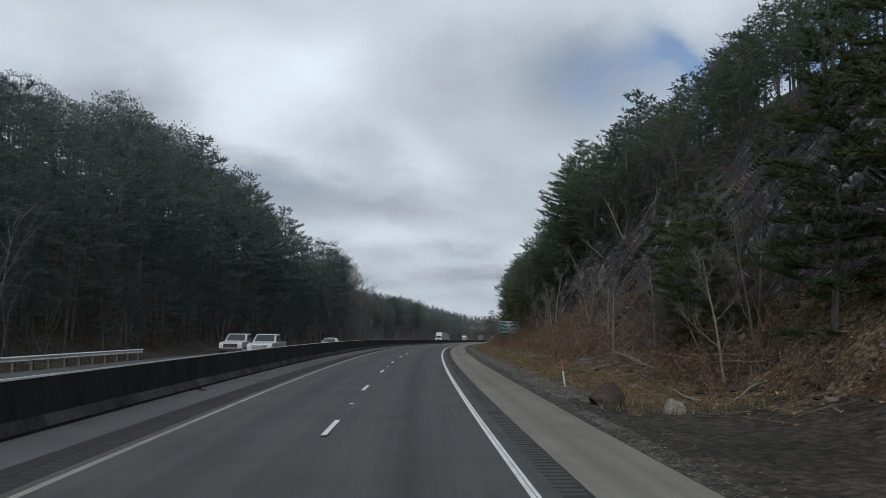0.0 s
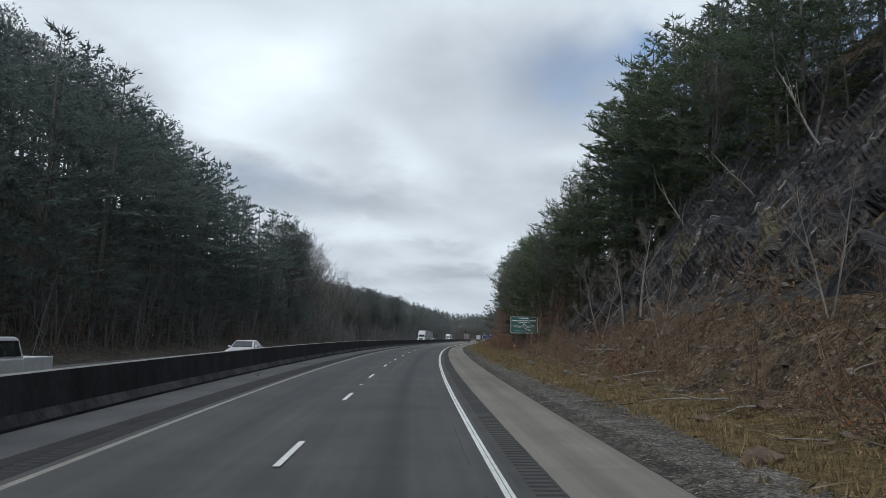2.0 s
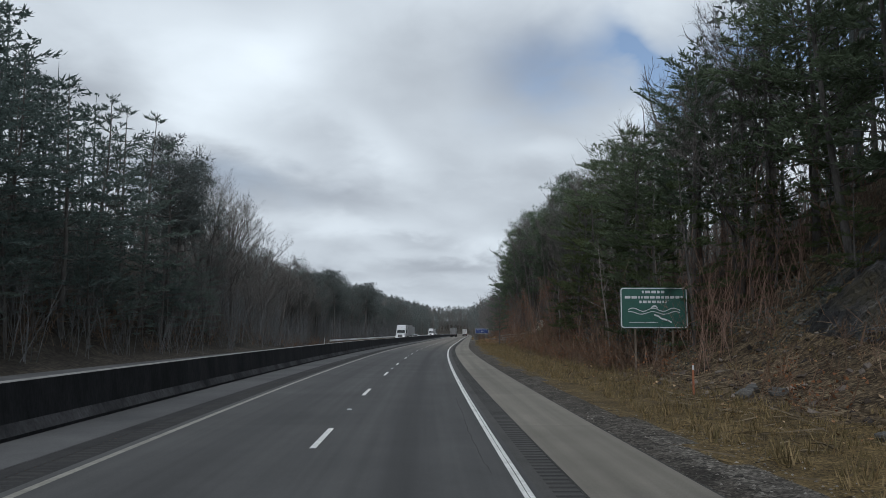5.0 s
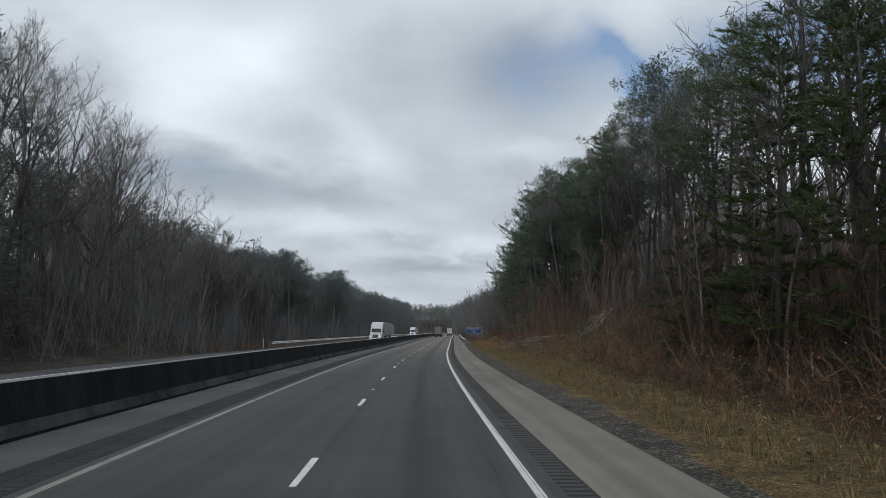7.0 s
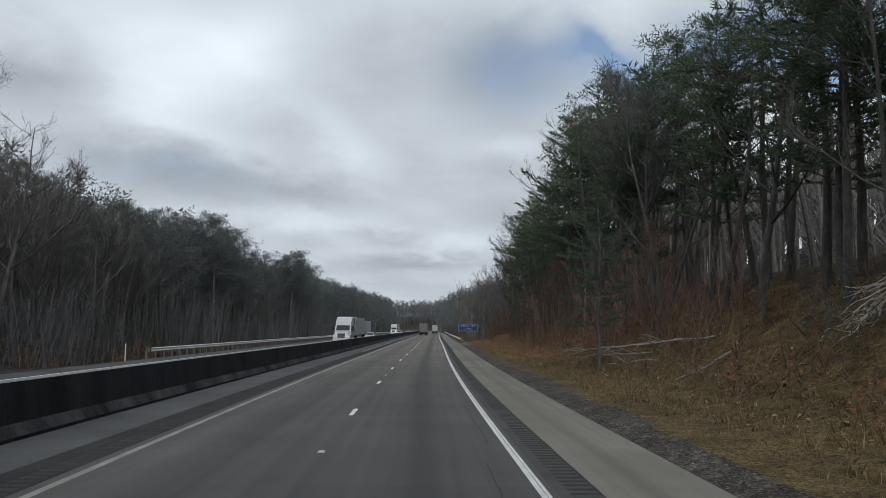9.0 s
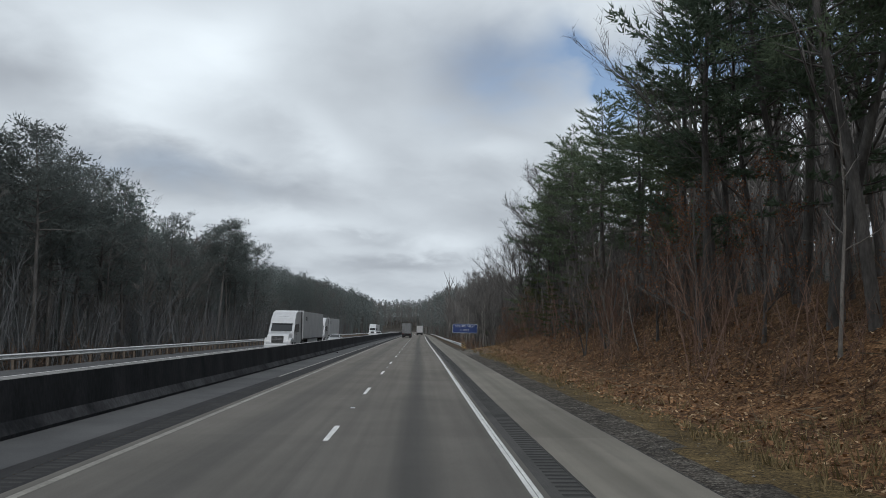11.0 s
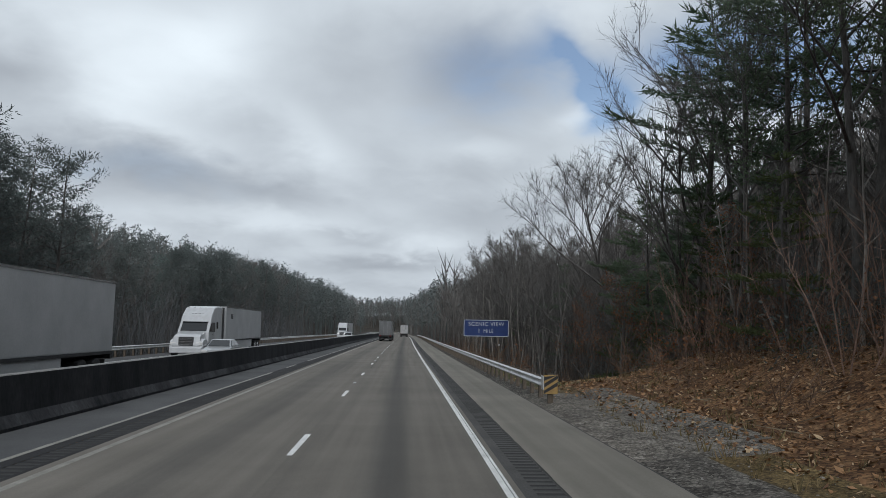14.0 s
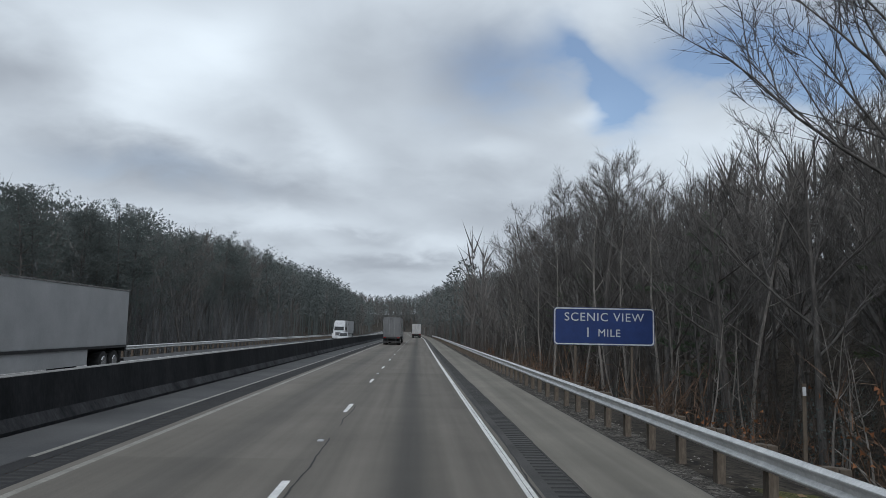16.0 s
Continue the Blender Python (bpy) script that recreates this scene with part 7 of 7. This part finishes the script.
def trailer_parts(root, y0, y1, skin, side, ribs, tail=True):
    """Box trailer from y0 (rear) to y1 (front)."""
    cuboid("trailer_box", root, skin, -1.28, 1.28, y0, y1, 1.18, 4.08, 0.03)
    for sd in (-1, 1):
        cuboid("side_skin", root, side, min(sd * 1.282, sd * 1.292), max(sd * 1.282, sd * 1.292), y0 + 0.1, y1 - 0.1, 1.30, 4.0, 0.0)
        cuboid("bottom_rail", root, M_TRIM, min(sd * 1.27, sd * 1.305), max(sd * 1.27, sd * 1.305), y0 + 0.02, y1 - 0.02, 1.15, 1.27, 0.0)
        cuboid("top_rail", root, M_CHROME, min(sd * 1.26, sd * 1.305), max(sd * 1.26, sd * 1.305), y0 + 0.02, y1 - 0.02, 4.0, 4.09, 0.0)
        if ribs:
            for k in range(9):
                cuboid("side_slat", root, M_TRAILER_DARK, min(sd * 1.292, sd * 1.306), max(sd * 1.292, sd * 1.306), y0 + 0.1, y1 - 0.1, 1.50 + 0.28 * k, 1.55 + 0.28 * k, 0.0)
        else:
            for k in range(2):
                cuboid("emblem", root, M_TRIM, min(sd * 1.292, sd * 1.296), max(sd * 1.292, sd * 1.296), y1 - 2.1 - 0.5 * k, y1 - 1.75 - 0.5 * k, 3.05, 3.5, 0.0, "plain dark emblem shape")
            cuboid("skirt", root, side, min(sd * 1.22, sd * 1.25), max(sd * 1.22, sd * 1.25), y0 + 4.6, y1 - 3.6, 0.45, 1.15, 0.01, "pale aerodynamic side skirt")
        for y in (y0 + 1.5, y0 + 2.8):
            wheel(root, sd * 1.28, y, 0.51, 0.28, True)
        cuboid("mudflap", root, M_TRIM, min(sd * 0.68, sd * 1.28), max(sd * 0.68, sd * 1.28), y0 + 0.70, y0 + 0.72, 0.25, 0.95, 0.0)
        cuboid("door", root, skin, min(sd * 0.02, sd * 1.2), max(sd * 0.02, sd * 1.2), y0 - 0.025, y0 + 0.01, 1.32, 3.98, 0.01)
        cuboid("lock_bar", root, M_CHROME, sd * 0.4 - 0.015, sd * 0.4 + 0.015, y0 - 0.055, y0 - 0.027, 1.28, 4.0, 0.0)
        cuboid("tail_light", root, M_TAIL, min(sd * 0.85, sd * 1.2), max(sd * 0.85, sd * 1.2), y0 - 0.03, y0 + 0.02, 1.0, 1.12, 0.0, "red tail light")
    cuboid("rear_sill", root, M_TRIM, -1.28, 1.28, y0 - 0.02, y0 + 0.2, 0.95, 1.19, 0.01)
    cuboid("underride_bar", root, M_TRIM, -1.2, 1.2, y0 - 0.01, y0 + 0.1, 0.45, 0.57, 0.01)
    for sd in (-1, 1):
        cuboid("guard_strut", root, M_TRIM, sd * 0.6 - 0.05, sd * 0.6 + 0.05, y0, y0 + 0.1, 0.57, 0.96, 0.0)
    cuboid("axle_frame", root, M_TRIM, -0.6, 0.6, y0 + 0.9, y0 + 3.6, 0.6, 1.17, 0.02)
    cuboid("landing_gear", root, M_TRIM, -0.9, 0.9, y1 - 3.3, y1 - 3.1, 0.3, 1.17, 0.02)


def tractor(root, y, mat):
    """Long-nosed sleeper cab whose back wall stands at y, facing +y."""
    bm = bmesh.new()
    extrude(bm, [(y + 6.2, 0.55), (y + 6.3, 1.0), (y + 6.05, 1.62), (y + 5.6, 1.78), (y + 4.35, 2.0), (y + 3.9, 2.0), (y + 3.9, 0.55)], -1.05, 1.05, 0.10, 0.08, 1.2)
    part("hood", bm, mat, root)
    bm = bmesh.new()
    extrude(bm, [(y + 4.4, 0.75), (y + 4.4, 1.95), (y + 3.75, 2.75), (y + 3.45, 3.25), (y + 2.6, 3.85), (y + 1.6, 4.02), (y, 4.02), (y, 0.75)], -1.22, 1.22, 0.10, 0.08, 2.0)
    part("sleeper_cab", bm, mat, root)
    pane("windshield", [(-1.0, y + 4.36, 2.02), (1.0, y + 4.36, 2.02), (0.95, y + 3.80, 2.72), (-0.95, y + 3.80, 2.72)], M_GLASS, root, (0, 0.03, 0.025))
    cuboid("sun_visor", root, mat, -1.0, 1.0, y + 3.66, y + 3.95, 2.74, 2.80, 0.02)
    cuboid("grille", root, M_TRIM, -0.55, 0.55, y + 6.10, y + 6.33, 0.92, 1.58, 0.05, "dark slatted grille")
    for k in range(5):
        cuboid("grille_bar", root, M_CHROME, -0.52, 0.52, y + 6.32, y + 6.35, 0.98 + 0.12 * k, 1.01 + 0.12 * k, 0.0)
    cuboid("bumper", root, mat, -1.2, 1.2, y + 6.0, y + 6.45, 0.35, 0.82, 0.08)
    for sd in (-1, 1):
        pane("side_window", [(sd * 1.225, y + 4.2, 1.98), (sd * 1.225, y + 3.15, 1.98), (sd * 1.19, y + 3.15, 2.62), (sd * 1.19, y + 3.75, 2.62)], M_GLASS, root, (sd * 0.02, 0, 0.004))
        pane("sleeper_window", [(sd * 1.215, y + 1.9, 2.2), (sd * 1.215, y + 1.5, 2.2), (sd * 1.19, y + 1.5, 2.75), (sd * 1.19, y + 1.9, 2.75)], M_GLASS, root, (sd * 0.02, 0, 0.004))
        bm = bmesh.new()
        extrude(bm, [(y + 6.25, 0.6), (y + 6.1, 1.25), (y + 5.6, 1.42), (y + 4.9, 1.42), (y + 4.5, 1.0), (y + 4.5, 0.75), (y + 5.9, 0.75)], min(sd * 0.9, sd * 1.24), max(sd * 0.9, sd * 1.24), 0.0, 0.05)
        part("fender", bm, mat, root)
        cuboid("headlight", root, M_LAMP, min(sd * 0.72, sd * 1.2), max(sd * 0.72, sd * 1.2), y + 6.05, y + 6.26, 0.95, 1.18, 0.04, "clear headlight")
        cuboid("mirror", root, M_TRIM, min(sd * 1.35, sd * 1.6), max(sd * 1.35, sd * 1.6), y + 4.0, y + 4.15, 1.95, 2.7, 0.04)
        cuboid("mirror_arm", root, M_TRIM, min(sd * 1.2, sd * 1.37), max(sd * 1.2, sd * 1.37), y + 4.05, y + 4.10, 2.2, 2.26, 0.0)
        cuboid("cab_extender", root, M_TRIM, min(sd * 1.16, sd * 1.22), max(sd * 1.16, sd * 1.22), y - 0.48, y + 0.03, 1.0, 3.95, 0.01, "black rubber cab extender")
        cuboid("door_seam", root, M_TRIM, min(sd * 1.21, sd * 1.228), max(sd * 1.21, sd * 1.228), y + 3.02, y + 3.05, 0.85, 2.7, 0.0)
        cuboid("door_handle", root, M_CHROME, min(sd * 1.22, sd * 1.245), max(sd * 1.22, sd * 1.245), y + 3.15, y + 3.32, 1.75, 1.80, 0.0)
        cuboid("step", root, M_TRIM, min(sd * 1.2, sd * 1.25), max(sd * 1.2, sd * 1.25), y + 3.1, y + 4.2, 0.80, 0.95, 0.01)
        cuboid("fuel_tank", root, M_CHROME, min(sd * 0.75, sd * 1.2), max(sd * 0.75, sd * 1.2), y + 1.2, y + 3.6, 0.4, 0.95, 0.12)
        cuboid("side_fairing", root, mat, min(sd * 1.19, sd * 1.24), max(sd * 1.19, sd * 1.24), y - 0.5, y + 3.8, 0.38, 0.78, 0.02)
        wheel(root, sd * 1.25, y + 5.25, 0.52, 0.30)
        for yy in (y + 0.1, y - 1.2):
            wheel(root, sd * 1.26, yy, 0.51, 0.28, True)
    for k in range(5):
        cuboid("marker_lamp", root, M_LAMP, -0.88 + 0.44 * k - 0.05, -0.88 + 0.44 * k + 0.05, y + 2.52, y + 2.66, 3.84, 3.90, 0.01, "small roof marker lamp")
    for k in range(4):
        cuboid("lettering_bar", root, M_TRIM, -0.5 + 0.26 * k, -0.30 + 0.26 * k, y + 3.18, y + 3.26, 3.34 - 0.0, 3.40, 0.0, "dark unreadable word above the windscreen")
    cuboid("chassis", root, M_TRIM, -0.45, 0.45, y - 2.0, y + 5.8, 0.6, 0.95, 0.0)


def semi(mat, skin, side, ribs=False, length=16.1):
    root = new("semi_truck")
    trailer_parts(root, 0.0, length, skin, side, ribs)
    tractor(root, length + 0.9, mat)
    return root


def park(ob, s, o, turn, label, cat, group=""):
    ob.matrix_basis = station(s, o, 0.012, turn)
    return tagged(ob, label, cat, group)


LANE_1, LANE_2 = -14.5, -18.15
park(pickup(M_VWHITE, M_TRIM), 61, LANE_2, 180, "white crew-cab pickup truck with a dark grille", "pickup truck", "oncoming vehicles")
park(pickup(M_VWHITE, M_CHROME), 56, LANE_1, 180, "white crew-cab pickup truck with a chrome grille", "pickup truck", "oncoming vehicles")
park(car(M_VWHITE), 90, LANE_1, 180, "white saloon car beyond the barrier", "car", "oncoming vehicles")
park(semi(M_VWHITE, M_TRAILER, M_TRAILER), 307.5, LANE_1 - 0.3, 180, "white semi truck with a plain white trailer", "semi truck", "oncoming vehicles")
park(semi(M_VWHITE, M_TRAILER, M_TRAILER), 357.5, LANE_2 + 0.2, 180, "white sleeper-cab semi truck with a pale trailer", "semi truck", "oncoming vehicles")
park(car(M_VSILVER), 331, LANE_1, 180, "pale silver saloon car beside the white truck", "car", "oncoming vehicles")
park(semi(M_VWHITE, M_TRAILER, M_TRAILER), 500, LANE_2, 180, "white semi truck far along the opposite carriageway", "semi truck", "oncoming vehicles")
park(car(M_VWHITE, 1.6), 452, LANE_1, 180, "white car far along the opposite carriageway", "car", "oncoming vehicles")
park(semi(M_VDARK, M_TRAILER_DARK, M_TRAILER_SIDE, True), 432, -5.45, 0, "dark semi trailer with slatted grey sides in the fast lane", "semi truck", "vehicles ahead")
park(semi(M_VDARK, M_TRAILER_SIDE, M_TRAILER_SIDE), 545, -1.8, 0, "grey box-trailer semi truck far ahead", "semi truck", "vehicles ahead")


# ---------------------------------------------------------------- the far ridge
def water_tower(s, o, base, height):
    """Tank on a column, far off on the ridge."""
    root = new("water_tower")
    root.matrix_basis = station(s, o, base)
    prof = [(1.6, 0.0), (1.1, 1.5), (1.0, height - 7.0), (1.6, height - 6.0), (3.0, height - 4.6), (3.5, height - 3.0), (3.2, height - 1.5), (2.0, height - 0.4), (0.3, height)]
    for name, run in (("column", prof[:4]), ("tank", prof[3:])):
        a = np.arange(16) * math.pi / 8
        V = np.array([[r * math.cos(t), r * math.sin(t), z] for r, z in run for t in a])
        F = [[i * 16 + k, i * 16 + (k + 1) % 16, (i + 1) * 16 + (k + 1) % 16, (i + 1) * 16 + k] for i in range(len(run) - 1) for k in range(16)]
        quads(name, V, F, M_TANK, root, smooth=True)
    cuboid("roof_vent", root, M_TANK, -0.5, 0.5, -0.5, 0.5, height - 0.2, height + 1.4, 0.1)
    return tagged(root, "pale water tower above the woods of the far ridge", "water tower")


M_TANK = surface("weathered_pale_tank_paint", (0.26, 0.27, 0.28), (0.36, 0.37, 0.38), 0.4, 3, 0.6, 0.15)
water_tower(1083, -45, float(land(1083, -45)) - 0.3, 17.5)
